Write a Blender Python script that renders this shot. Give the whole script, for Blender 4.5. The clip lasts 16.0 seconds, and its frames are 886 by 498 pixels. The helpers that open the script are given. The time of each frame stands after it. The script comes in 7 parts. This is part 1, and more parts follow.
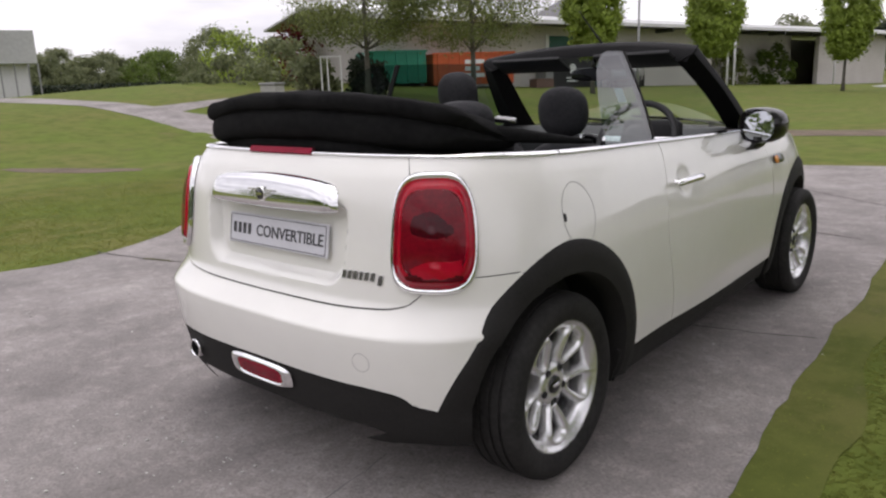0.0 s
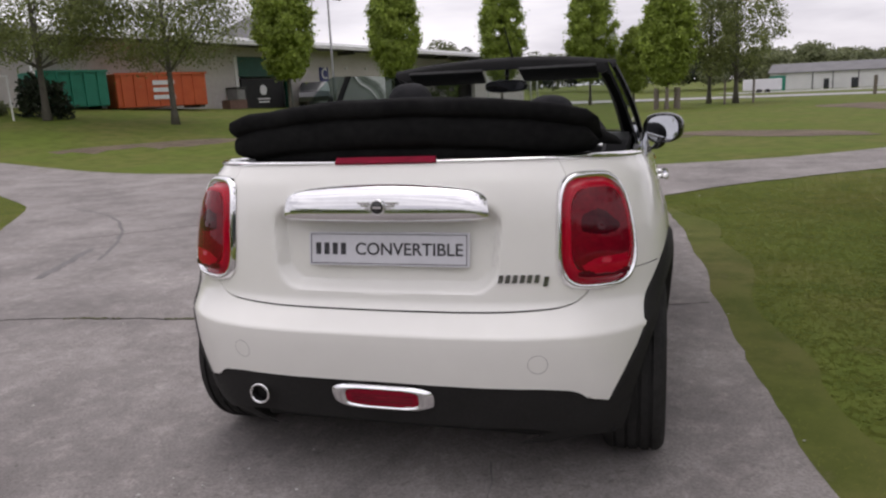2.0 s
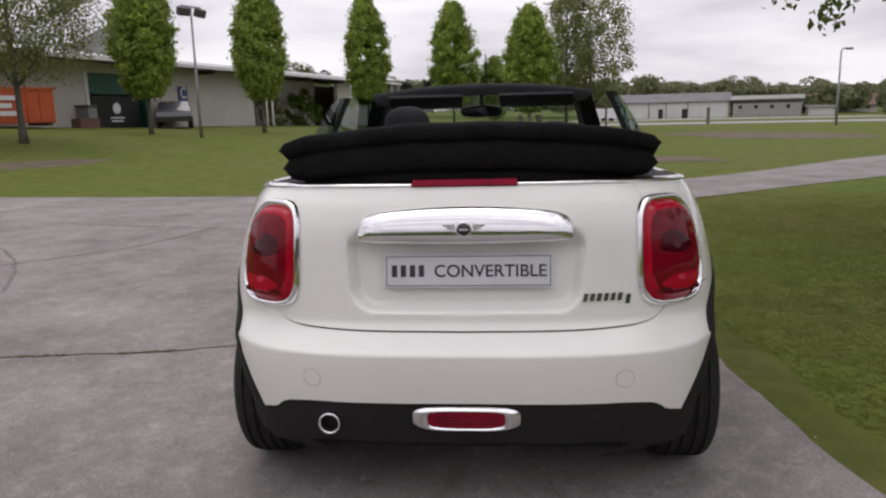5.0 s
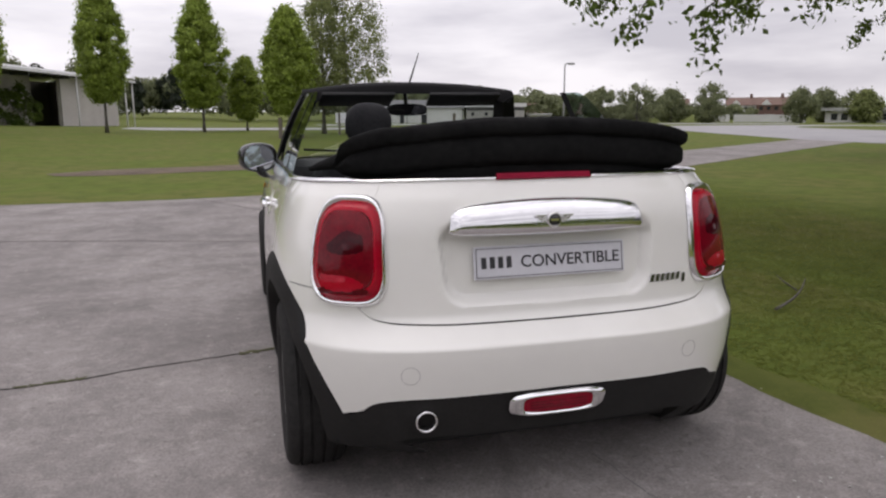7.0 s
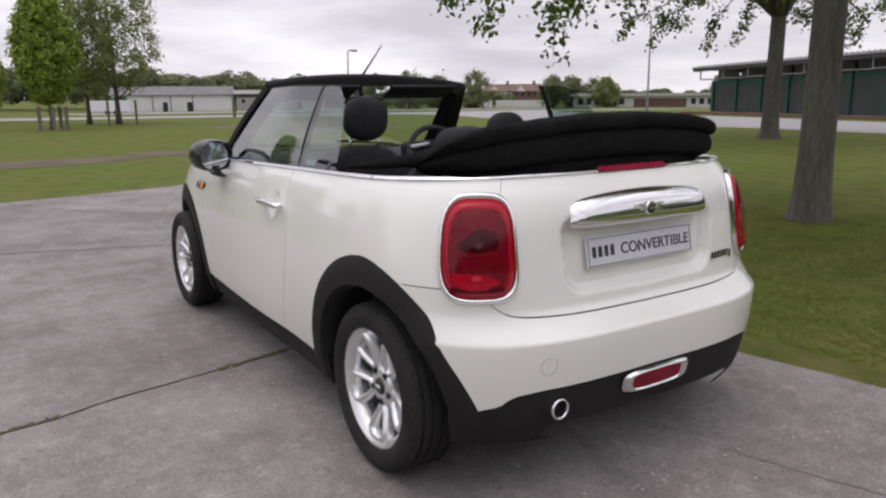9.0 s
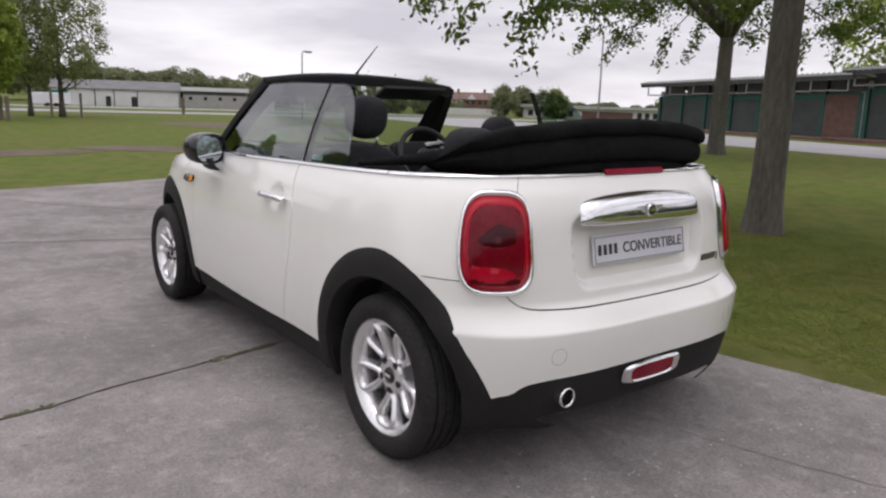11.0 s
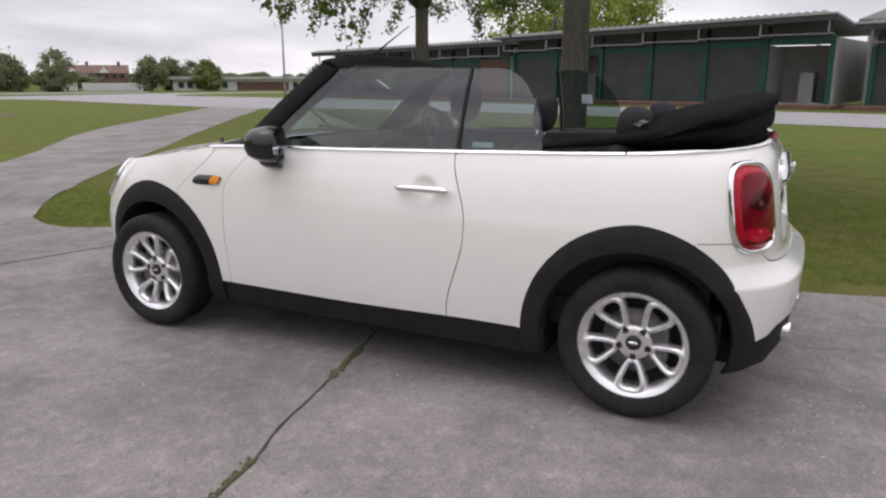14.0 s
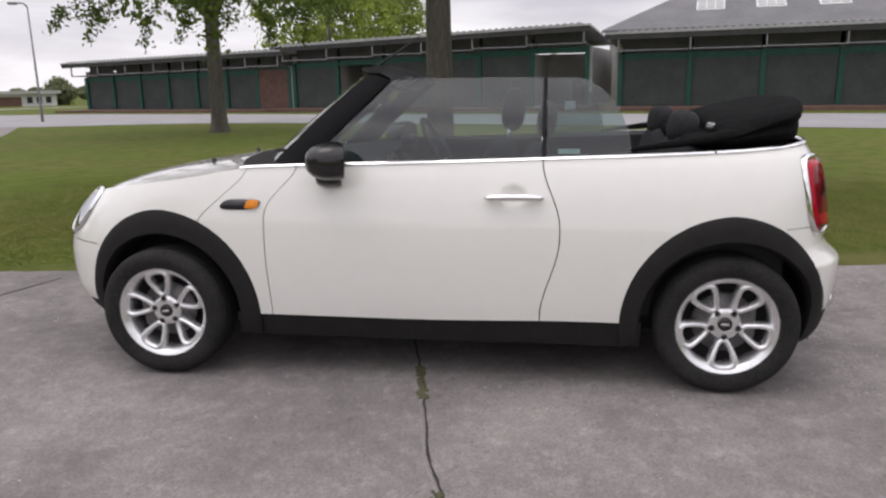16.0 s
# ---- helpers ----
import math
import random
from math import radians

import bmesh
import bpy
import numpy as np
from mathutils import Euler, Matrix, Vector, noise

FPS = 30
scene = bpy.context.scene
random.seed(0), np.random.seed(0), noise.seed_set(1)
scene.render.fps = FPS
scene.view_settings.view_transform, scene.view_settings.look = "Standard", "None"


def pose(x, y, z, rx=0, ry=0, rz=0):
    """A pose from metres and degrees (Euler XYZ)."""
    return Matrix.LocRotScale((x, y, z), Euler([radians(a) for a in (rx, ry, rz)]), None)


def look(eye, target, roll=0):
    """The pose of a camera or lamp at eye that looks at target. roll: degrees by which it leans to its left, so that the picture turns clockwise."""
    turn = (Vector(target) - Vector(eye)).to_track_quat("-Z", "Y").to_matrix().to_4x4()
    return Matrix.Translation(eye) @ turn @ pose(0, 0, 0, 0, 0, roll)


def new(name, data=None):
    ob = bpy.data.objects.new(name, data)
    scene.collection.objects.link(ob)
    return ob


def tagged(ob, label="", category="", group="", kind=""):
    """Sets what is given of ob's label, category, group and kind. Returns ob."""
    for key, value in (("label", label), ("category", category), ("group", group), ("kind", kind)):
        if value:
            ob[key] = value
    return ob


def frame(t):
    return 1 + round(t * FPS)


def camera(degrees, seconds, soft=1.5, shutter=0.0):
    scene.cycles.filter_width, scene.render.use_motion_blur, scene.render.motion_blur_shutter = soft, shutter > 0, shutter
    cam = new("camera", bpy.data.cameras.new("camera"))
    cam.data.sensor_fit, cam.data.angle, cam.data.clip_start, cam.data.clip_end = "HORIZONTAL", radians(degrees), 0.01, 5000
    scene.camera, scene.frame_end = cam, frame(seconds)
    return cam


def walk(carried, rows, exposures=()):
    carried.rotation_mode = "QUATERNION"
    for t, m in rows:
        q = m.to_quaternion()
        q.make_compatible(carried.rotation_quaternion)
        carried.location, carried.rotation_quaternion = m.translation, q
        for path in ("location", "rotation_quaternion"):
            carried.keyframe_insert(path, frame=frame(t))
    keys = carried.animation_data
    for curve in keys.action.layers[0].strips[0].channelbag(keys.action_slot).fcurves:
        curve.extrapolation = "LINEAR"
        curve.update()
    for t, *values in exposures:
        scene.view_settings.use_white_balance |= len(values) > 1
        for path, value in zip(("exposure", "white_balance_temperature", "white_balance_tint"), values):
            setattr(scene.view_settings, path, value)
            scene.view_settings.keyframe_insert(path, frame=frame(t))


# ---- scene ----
cam = camera(62.5, 16.0, 2.3)
PATH = [
    (0, (1.935, -1.826, 1.237), (0.647, -0.36, 0.796), -2.1),
    (0.5, (1.714, -2.016, 1.245), (0.555, -0.445, 0.81), -3.3),
    (1, (1.408, -2.144, 1.23), (0.415, -0.461, 0.808), -3.4),
    (1.5, (1.104, -2.312, 1.24), (0.33, -0.519, 0.81), -3.0),
    (2, (0.771, -2.465, 1.244), (0.225, -0.588, 0.823), -2.7),
    (2.5, (0.488, -2.51, 1.247), (0.098, -0.593, 0.831), -3.6),
    (3, (0.22, -2.598, 1.274), (0.018, -0.651, 0.867), -4.6),
    (3.5, (0.158, -2.61, 1.271), (-0.02, -0.656, 0.888), -3.3),
    (4, (0.177, -2.606, 1.275), (-0.032, -0.652, 0.903), -2.5),
    (4.2, (0.181, -2.607, 1.275), (-0.026, -0.652, 0.904), -2.2),
    (6.5, (-0.534, -2.567, 1.248), (-0.293, -0.618, 0.868), -0.2),
    (7, (-0.92, -2.538, 1.254), (-0.4, -0.643, 0.88), -0.3),
    (7.5, (-1.227, -2.456, 1.225), (-0.597, -0.593, 0.864), -0.3),
    (8, (-1.553, -2.256, 1.269), (-0.686, -0.499, 0.868), -0.6),
    (8.5, (-1.808, -2.153, 1.287), (-0.772, -0.493, 0.873), -1.8),
    (9, (-1.888, -2.116, 1.293), (-0.82, -0.477, 0.88), -0.5),
    (9.2, (-1.881, -2.111, 1.29), (-0.808, -0.473, 0.88), -0.5),
    (11.3, (-2.195, -2.051, 1.272), (-0.994, -0.503, 0.867), 2.1),
    (11.5, (-2.243, -1.956, 1.278), (-1.036, -0.418, 0.853), 2.2),
    (12, (-2.514, -1.727, 1.258), (-1.2, -0.282, 0.827), 0.8),
    (12.5, (-2.802, -1.516, 1.275), (-1.366, -0.197, 0.832), 1.8),
    (13, (-3.055, -1.207, 1.257), (-1.491, -0.048, 0.8), 0.2),
    (13.5, (-3.219, -0.864, 1.287), (-1.575, 0.175, 0.822), 0.6),
    (14, (-3.464, -0.501, 1.299), (-1.715, 0.352, 0.839), 0.0),
    (14.5, (-3.557, -0.144, 1.281), (-1.765, 0.621, 0.831), -0.5),
    (15, (-3.684, 0.198, 1.291), (-1.821, 0.769, 0.841), -0.1),
    (15.5, (-3.788, 0.485, 1.291), (-1.882, 0.892, 0.844), -0.3),
    (16, (-3.825, 0.774, 1.314), (-1.893, 1.038, 0.872), -1.0),
]
walk(cam, [(t, look(eye, target, roll)) for t, eye, target, roll in PATH], [(0.0, 0.24, 6600, 14.0), (1.0, 0.10, 6600, 14.0), (2.5, -0.14, 6600, 15.0), (4.0, -0.16, 6600, 15.0), (6.5, -0.14, 6600, 14.0), (7.5, -0.06, 6580, 14.0), (8.5, -0.04, 6550, 14.0), (13.0, 0.02, 6550, 13.0), (16.0, 0.05, 6600, 13.0)])

# ---- sky and light ----
world = bpy.data.worlds.new("overcast_sky")
scene.world = world
world.use_nodes = True
wn, wl = world.node_tree.nodes, world.node_tree.links
wn.clear()
w_out = wn.new("ShaderNodeOutputWorld")
w_bg = wn.new("ShaderNodeBackground")
w_sky = wn.new("ShaderNodeTexSky")
w_sky.sky_type = "NISHITA"
w_sky.sun_disc = False
w_sky.sun_elevation, w_sky.sun_rotation = radians(76), radians(-26)
w_scale = wn.new("ShaderNodeVectorMath")
w_scale.operation = "SCALE"
w_scale.inputs["Scale"].default_value = 0.10
wl.new(w_sky.outputs["Color"], w_scale.inputs[0])
w_co = wn.new("ShaderNodeTexCoord")
w_map = wn.new("ShaderNodeMapping")
w_map.inputs["Scale"].default_value = (1.0, 1.0, 4.5)
w_n1 = wn.new("ShaderNodeTexNoise")
w_n1.inputs["Scale"].default_value = 2.6
w_n1.inputs["Detail"].default_value = 6
w_n1.inputs["Roughness"].default_value = 0.52
w_ramp = wn.new("ShaderNodeValToRGB")
w_ramp.color_ramp.elements[0].position, w_ramp.color_ramp.elements[0].color = 0.36, (0.64, 0.63, 0.69, 1)
w_ramp.color_ramp.elements[1].position, w_ramp.color_ramp.elements[1].color = 0.60, (1.0, 0.99, 1.03, 1)
w_mix = wn.new("ShaderNodeMix")
w_mix.data_type = "RGBA"
w_mix.inputs["Factor"].default_value = 0.93
wl.new(w_co.outputs["Generated"], w_map.inputs["Vector"])
wl.new(w_map.outputs["Vector"], w_n1.inputs["Vector"])
wl.new(w_n1.outputs["Fac"], w_ramp.inputs["Fac"])
wl.new(w_scale.outputs["Vector"], w_mix.inputs["A"])
w_sep = wn.new("ShaderNodeSeparateXYZ")
wl.new(w_co.outputs["Generated"], w_sep.inputs["Vector"])
w_up = wn.new("ShaderNodeMapRange")
w_up.interpolation_type = "SMOOTHSTEP"
w_up.inputs["From Min"].default_value, w_up.inputs["From Max"].default_value = 0.22, 0.95
w_up.inputs["To Min"].default_value, w_up.inputs["To Max"].default_value = 1.0, 1.75
wl.new(w_sep.outputs["Z"], w_up.inputs["Value"])
w_zen = wn.new("ShaderNodeVectorMath")
w_zen.operation = "SCALE"
wl.new(w_ramp.outputs["Color"], w_zen.inputs[0])
# the cloud is a little thinner towards the sun
w_dot = wn.new("ShaderNodeVectorMath")
w_dot.operation = "DOT_PRODUCT"
w_dot.inputs[1].default_value = (-0.42, 0.90, 0.0)
wl.new(w_co.outputs["Generated"], w_dot.inputs[0])
w_thin = wn.new("ShaderNodeMapRange")
w_thin.interpolation_type = "SMOOTHSTEP"
w_thin.inputs["From Min"].default_value, w_thin.inputs["From Max"].default_value = 0.25, 1.0
w_thin.inputs["To Min"].default_value, w_thin.inputs["To Max"].default_value = 1.0, 1.16
wl.new(w_dot.outputs["Value"], w_thin.inputs["Value"])
w_mul = wn.new("ShaderNodeMath")
w_mul.operation = "MULTIPLY"
wl.new(w_up.outputs["Result"], w_mul.inputs[0])
wl.new(w_thin.outputs["Result"], w_mul.inputs[1])
wl.new(w_mul.outputs[0], w_zen.inputs["Scale"])
wl.new(w_zen.outputs["Vector"], w_mix.inputs["B"])
wl.new(w_mix.outputs["Result"], w_bg.inputs["Color"])
w_bg.inputs["Strength"].default_value = 1.0
wl.new(w_bg.outputs["Background"], w_out.inputs["Surface"])

sun = new("sun", bpy.data.lights.new("sun", "SUN"))
sun.data.energy, sun.data.angle, sun.data.color = 0.6, radians(35), (1.0, 0.97, 0.93)
sun.matrix_world = look((0, 0, 30), (1.5, -3, 16))


# ---- materials ----
def node_mat(name):
    m = bpy.data.materials.new(name)
    m.use_nodes = True
    nt = m.node_tree
    return m, nt.nodes, nt.links, nt.nodes["Principled BSDF"]


def surface(name, low, high, scale=8.0, rough=0.6, metal=0.0, bump=0.0, bump_scale=60.0, fine=None, detail=5.0,
            coat=0.0, spec=0.5, rough_var=0.0, stretch=(1, 1, 1), random_amount=0.0, island=False):
    """A procedural surface: two colours mixed by broad and fine noise, with bump."""
    m, n, l, b = node_mat(name)
    co = n.new("ShaderNodeTexCoord")
    mp = n.new("ShaderNodeMapping")
    mp.inputs["Scale"].default_value = stretch
    l.new(co.outputs["Object"], mp.inputs["Vector"])
    big = n.new("ShaderNodeTexNoise")
    big.inputs["Scale"].default_value = scale
    big.inputs["Detail"].default_value = detail
    l.new(mp.outputs["Vector"], big.inputs["Vector"])
    small = n.new("ShaderNodeTexNoise")
    small.inputs["Scale"].default_value = fine or scale * 9
    small.inputs["Detail"].default_value = 3
    l.new(mp.outputs["Vector"], small.inputs["Vector"])
    add = n.new("ShaderNodeMath")
    add.operation = "MULTIPLY_ADD"
    l.new(small.outputs["Fac"], add.inputs[0])
    add.inputs[1].default_value = 0.5
    half = n.new("ShaderNodeMath")
    half.operation = "MULTIPLY"
    half.inputs[1].default_value = 0.55
    l.new(big.outputs["Fac"], half.inputs[0])
    l.new(half.outputs[0], add.inputs[2])
    ramp = n.new("ShaderNodeValToRGB")
    ramp.color_ramp.elements[0].position, ramp.color_ramp.elements[0].color = 0.36, (*low, 1)
    ramp.color_ramp.elements[1].position, ramp.color_ramp.elements[1].color = 0.68, (*high, 1)
    l.new(add.outputs[0], ramp.inputs["Fac"])
    out = ramp.outputs["Color"]
    if random_amount:
        hsv = n.new("ShaderNodeHueSaturation")
        rng = n.new("ShaderNodeMapRange")
        rng.inputs["To Min"].default_value = 1 - random_amount
        rng.inputs["To Max"].default_value = 1 + random_amount
        if island:
            src = n.new("ShaderNodeNewGeometry").outputs["Random Per Island"]
        else:
            src = n.new("ShaderNodeObjectInfo").outputs["Random"]
        l.new(src, rng.inputs["Value"])
        l.new(rng.outputs["Result"], hsv.inputs["Value"])
        l.new(out, hsv.inputs["Color"])
        out = hsv.outputs["Color"]
    l.new(out, b.inputs["Base Color"])
    b.inputs["Roughness"].default_value = rough
    b.inputs["Metallic"].default_value = metal
    b.inputs["Coat Weight"].default_value = coat
    b.inputs["Coat Roughness"].default_value = 0.04
    b.inputs["Specular IOR Level"].default_value = spec
    if rough_var:
        rr = n.new("ShaderNodeMapRange")
        rr.inputs["To Min"].default_value = max(0.02, rough - rough_var)
        rr.inputs["To Max"].default_value = min(1.0, rough + rough_var)
        l.new(big.outputs["Fac"], rr.inputs["Value"])
        l.new(rr.outputs["Result"], b.inputs["Roughness"])
    if bump:
        bn = n.new("ShaderNodeTexNoise")
        bn.inputs["Scale"].default_value = bump_scale
        bn.inputs["Detail"].default_value = 4
        l.new(mp.outputs["Vector"], bn.inputs["Vector"])
        bp = n.new("ShaderNodeBump")
        bp.inputs["Strength"].default_value = bump
        bp.inputs["Distance"].default_value = 0.02
        l.new(bn.outputs["Fac"], bp.inputs["Height"])
        l.new(bp.outputs["Normal"], b.inputs["Normal"])
    return m


def glass(name, tint, rough=0.0, gloss=0.06):
    m, n, l, b = node_mat(name)
    n.remove(b)
    out = n["Material Output"]
    tr = n.new("ShaderNodeBsdfTransparent")
    tr.inputs["Color"].default_value = (*tint, 1)
    gl = n.new("ShaderNodeBsdfGlossy")
    gl.inputs["Roughness"].default_value = rough
    gl.inputs["Color"].default_value = (1, 1, 1, 1)
    lw = n.new("ShaderNodeLayerWeight")
    lw.inputs["Blend"].default_value = 0.5
    pw = n.new("ShaderNodeMath")
    pw.operation = "POWER"
    pw.inputs[1].default_value = 4.0
    l.new(lw.outputs["Facing"], pw.inputs[0])
    fr = n.new("ShaderNodeMath")
    fr.operation = "MULTIPLY_ADD"
    fr.inputs[1].default_value = 0.9
    fr.inputs[2].default_value = gloss
    l.new(pw.outputs[0], fr.inputs[0])
    mx = n.new("ShaderNodeMixShader")
    l.new(fr.outputs[0], mx.inputs["Fac"])
    l.new(tr.outputs[0], mx.inputs[1])
    l.new(gl.outputs[0], mx.inputs[2])
    l.new(mx.outputs[0], out.inputs["Surface"])
    return m


PAINT = surface("white_paint", (0.820, 0.812, 0.770), (0.845, 0.837, 0.795), 1.5, 0.26, coat=1.0, spec=0.4)
CLADDING = surface("black_grained_plastic", (0.013, 0.0125, 0.012), (0.021, 0.020, 0.0195), 12, 0.72, bump=0.12, bump_scale=700, rough_var=0.08, spec=0.25)
RUBBER = surface("tyre_rubber", (0.017, 0.0165, 0.016), (0.033, 0.032, 0.031), 7, 0.80, bump=0.15, bump_scale=300, spec=0.18)
ALLOY = surface("silver_alloy", (0.74, 0.74, 0.745), (0.82, 0.82, 0.825), 5, 0.27, metal=0.80, coat=0.5)
CHROME = surface("chrome", (0.82, 0.82, 0.83), (0.88, 0.88, 0.89), 3, 0.07, metal=1.0)
GLOSS_BLACK = surface("gloss_black_plastic", (0.006, 0.006, 0.007), (0.012, 0.012, 0.013), 6, 0.22, coat=0.3)
FABRIC = surface("black_roof_fabric", (0.0075, 0.0075, 0.008), (0.016, 0.016, 0.016), 5, 0.92, bump=0.25, bump_scale=900, spec=0.06)
SEAT_CLOTH = surface("dark_seat_cloth", (0.014, 0.014, 0.016), (0.032, 0.032, 0.035), 10, 0.88, bump=0.25, bump_scale=600, spec=0.3)
TRIM_DARK = surface("dark_cabin_trim", (0.012, 0.012, 0.013), (0.024, 0.024, 0.026), 9, 0.6, bump=0.1, bump_scale=500)
GAP_DARK = surface("dark_gap", (0.004, 0.004, 0.004), (0.010, 0.010, 0.010), 9, 0.8)
WINDOW = glass("tinted_window", (0.38, 0.49, 0.47), gloss=0.075)
SCREEN_GLASS = glass("windscreen_glass", (0.80, 0.85, 0.83))
MIRROR = surface("mirror_silver", (0.50, 0.52, 0.55), (0.56, 0.58, 0.61), 3, 0.02, metal=1.0)


def red_lens(name, low, high):
    m = surface(name, low, high, 9, 0.06, coat=0.0, spec=0.30)
    return m


RED_LENS = red_lens("red_lamp_lens", (0.33, 0.003, 0.016), (0.43, 0.005, 0.022))
FRAME_BLACK = surface("black_frame_paint", (0.004, 0.004, 0.0045), (0.008, 0.008, 0.0085), 10, 0.62, spec=0.11, bump=0.05, bump_scale=300)
BRAKE_RED = surface("brake_lamp_red", (0.20, 0.004, 0.022), (0.29, 0.007, 0.034), 9, 0.4, spec=0.10)
DARK_CHROME = surface("dark_chrome", (0.16, 0.16, 0.16), (0.30, 0.30, 0.30), 40, 0.25, metal=1.0)
DARK_RED = red_lens("dark_red_lens", (0.055, 0.002, 0.006), (0.11, 0.004, 0.010))
AMBER = red_lens("amber_lens", (0.75, 0.22, 0.02), (0.85, 0.32, 0.04))
PLATE_GREY = surface("plate_grey", (0.60, 0.60, 0.64), (0.66, 0.66, 0.70), 8, 0.35)
INK = surface("dark_ink", (0.02, 0.02, 0.025), (0.04, 0.04, 0.045), 8, 0.5)


# ---- building tools ----
def rounded(u, power=3.2):
    """A point of a rounded square at angle u."""
    c, s = math.cos(u), math.sin(u)
    return math.copysign(abs(c) ** (2 / power), c), math.copysign(abs(s) ** (2 / power), s)


def lerp(a, b, t):
    return a + (b - a) * t


def sm(a, b, x):
    t = min(1.0, max(0.0, (x - a) / (b - a)))
    return t * t * (3 - 2 * t)


_slopes = {}


def table(x, pairs):
    """A smooth curve through a few (x, value) pairs, with no overshoot."""
    key = id(pairs)
    if key not in _slopes or _slopes[key][0] is not pairs:
        xs, ys = [p[0] for p in pairs], [p[1] for p in pairs]
        d = [(ys[i + 1] - ys[i]) / (xs[i + 1] - xs[i]) for i in range(len(xs) - 1)]
        m = [d[0]] + [0.0 if d[i - 1] * d[i] <= 0 else 2 * d[i - 1] * d[i] / (d[i - 1] + d[i]) for i in range(1, len(d))] + [d[-1]]
        _slopes[key] = (pairs, xs, ys, m)
    _, xs, ys, m = _slopes[key]
    if x <= xs[0]:
        return ys[0] + m[0] * max(x - xs[0], -0.05)
    if x >= xs[-1]:
        return ys[-1] + m[-1] * min(x - xs[-1], 0.05)
    i = max(k for k in range(len(xs) - 1) if xs[k] <= x)
    h = xs[i + 1] - xs[i]
    t = (x - xs[i]) / h
    return ((1 + 2 * t) * ys[i] + h * t * m[i]) * (1 - t) ** 2 + ((3 - 2 * t) * ys[i + 1] - h * (1 - t) * m[i + 1]) * t * t


def mesh_of(name, bm, material, smooth=False):
    me = bpy.data.meshes.new(name)
    bm.normal_update()
    bm.to_mesh(me)
    bm.free()
    for mat in (material if isinstance(material, (list, tuple)) else [material]):
        me.materials.append(mat)
    if smooth:
        me.shade_smooth()
    return me


def part(name, bm, material, parent, label="", smooth=False, angle=None):
    """Links a bmesh as one mesh object under a thing or a part."""
    me = mesh_of(name, bm, material, smooth)
    if angle is not None:
        me.shade_smooth()
        me.set_sharp_from_angle(angle=radians(angle))
    ob = new(name, me)
    ob.parent = parent
    if label:
        tagged(ob, label)
    return ob


def thing(name, label, category, at=(0, 0, 0), turn=0.0, group="", kind=""):
    ob = new(name)
    ob.matrix_basis = pose(*at, 0, 0, turn)
    return tagged(ob, label, category, group, kind)


def box(bm, x0, x1, y0, y1, z0, z1, bevel=0.0, segments=2, m=None):
    r = bmesh.ops.create_cube(bm, size=1.0)
    vs = r["verts"]
    mm = Matrix.Translation(((x0 + x1) / 2, (y0 + y1) / 2, (z0 + z1) / 2)) @ Matrix.Diagonal((x1 - x0, y1 - y0, z1 - z0, 1))
    bmesh.ops.transform(bm, matrix=mm, verts=vs)
    if bevel:
        es = list({e for v in vs for e in v.link_edges})
        g = bmesh.ops.bevel(bm, geom=es, offset=bevel, segments=segments, affect="EDGES", profile=0.5)
        vs = [v for v in g["verts"]] + [v for v in vs if v.is_valid]
    if m is not None:
        bmesh.ops.transform(bm, matrix=m, verts=list({v for v in vs if v.is_valid}))
    return vs


def grid(bm, rows, close_u=False, close_v=False, flip=False):
    """A sheet of quads over rows of points; returns the rows of vertices."""
    vs = [[bm.verts.new(p) for p in row] for row in rows]
    nu, nv = len(vs), len(vs[0])
    for i in range(nu if close_u else nu - 1):
        for j in range(nv if close_v else nv - 1):
            q = [vs[i][j], vs[i][(j + 1) % nv], vs[(i + 1) % nu][(j + 1) % nv], vs[(i + 1) % nu][j]]
            if flip:
                q.reverse()
            try:
                bm.faces.new(q)
            except ValueError:
                pass
    return vs


def tube(bm, pts, radius, sides=8, cap=True, radii=None):
    """A round bar along points."""
    pts = [Vector(p) for p in pts]
    rows = []
    up = Vector((0, 0, 1))
    for i, p in enumerate(pts):
        d = (pts[min(i + 1, len(pts) - 1)] - pts[max(i - 1, 0)]).normalized()
        a = d.cross(up)
        if a.length < 1e-4:
            a = d.cross(Vector((1, 0, 0)))
        a.normalize()
        b = a.cross(d)
        r = radii[i] if radii else radius
        rows.append([p + r * (math.cos(2 * math.pi * k / sides) * a + math.sin(2 * math.pi * k / sides) * b) for k in range(sides)])
    vs = grid(bm, rows, close_v=True, flip=True)
    if cap:
        bm.faces.new(vs[0])
        bm.faces.new(list(reversed(vs[-1])))
    return vs


def lathe(bm, profile, sides=40, axis="x"):
    """Turns a profile of (along, radius) round the x axis."""
    rows = [[(a, r * math.cos(2 * math.pi * k / sides), r * math.sin(2 * math.pi * k / sides)) for k in range(sides)] for a, r in profile]
    return grid(bm, rows, close_v=True)


# ---- ground ----
def land(x, y):
    """Height of the ground: level round the car, a low rise to the north-west, falling a little in the far north-east."""
    r = math.hypot(x + 0.5, y - 4)
    rise = 0.75 * sm(4, 21, -x) * (1 - sm(38, 78, y)) * sm(9, 22, r)
    rise += 1.0 * math.exp(-((x + 31) ** 2 + (y - 19) ** 2) / 150.0) * sm(9, 22, r)
    fall = -0.9 * sm(45, 125, math.hypot(x, y)) * sm(-20, 10, x)
    return rise + fall


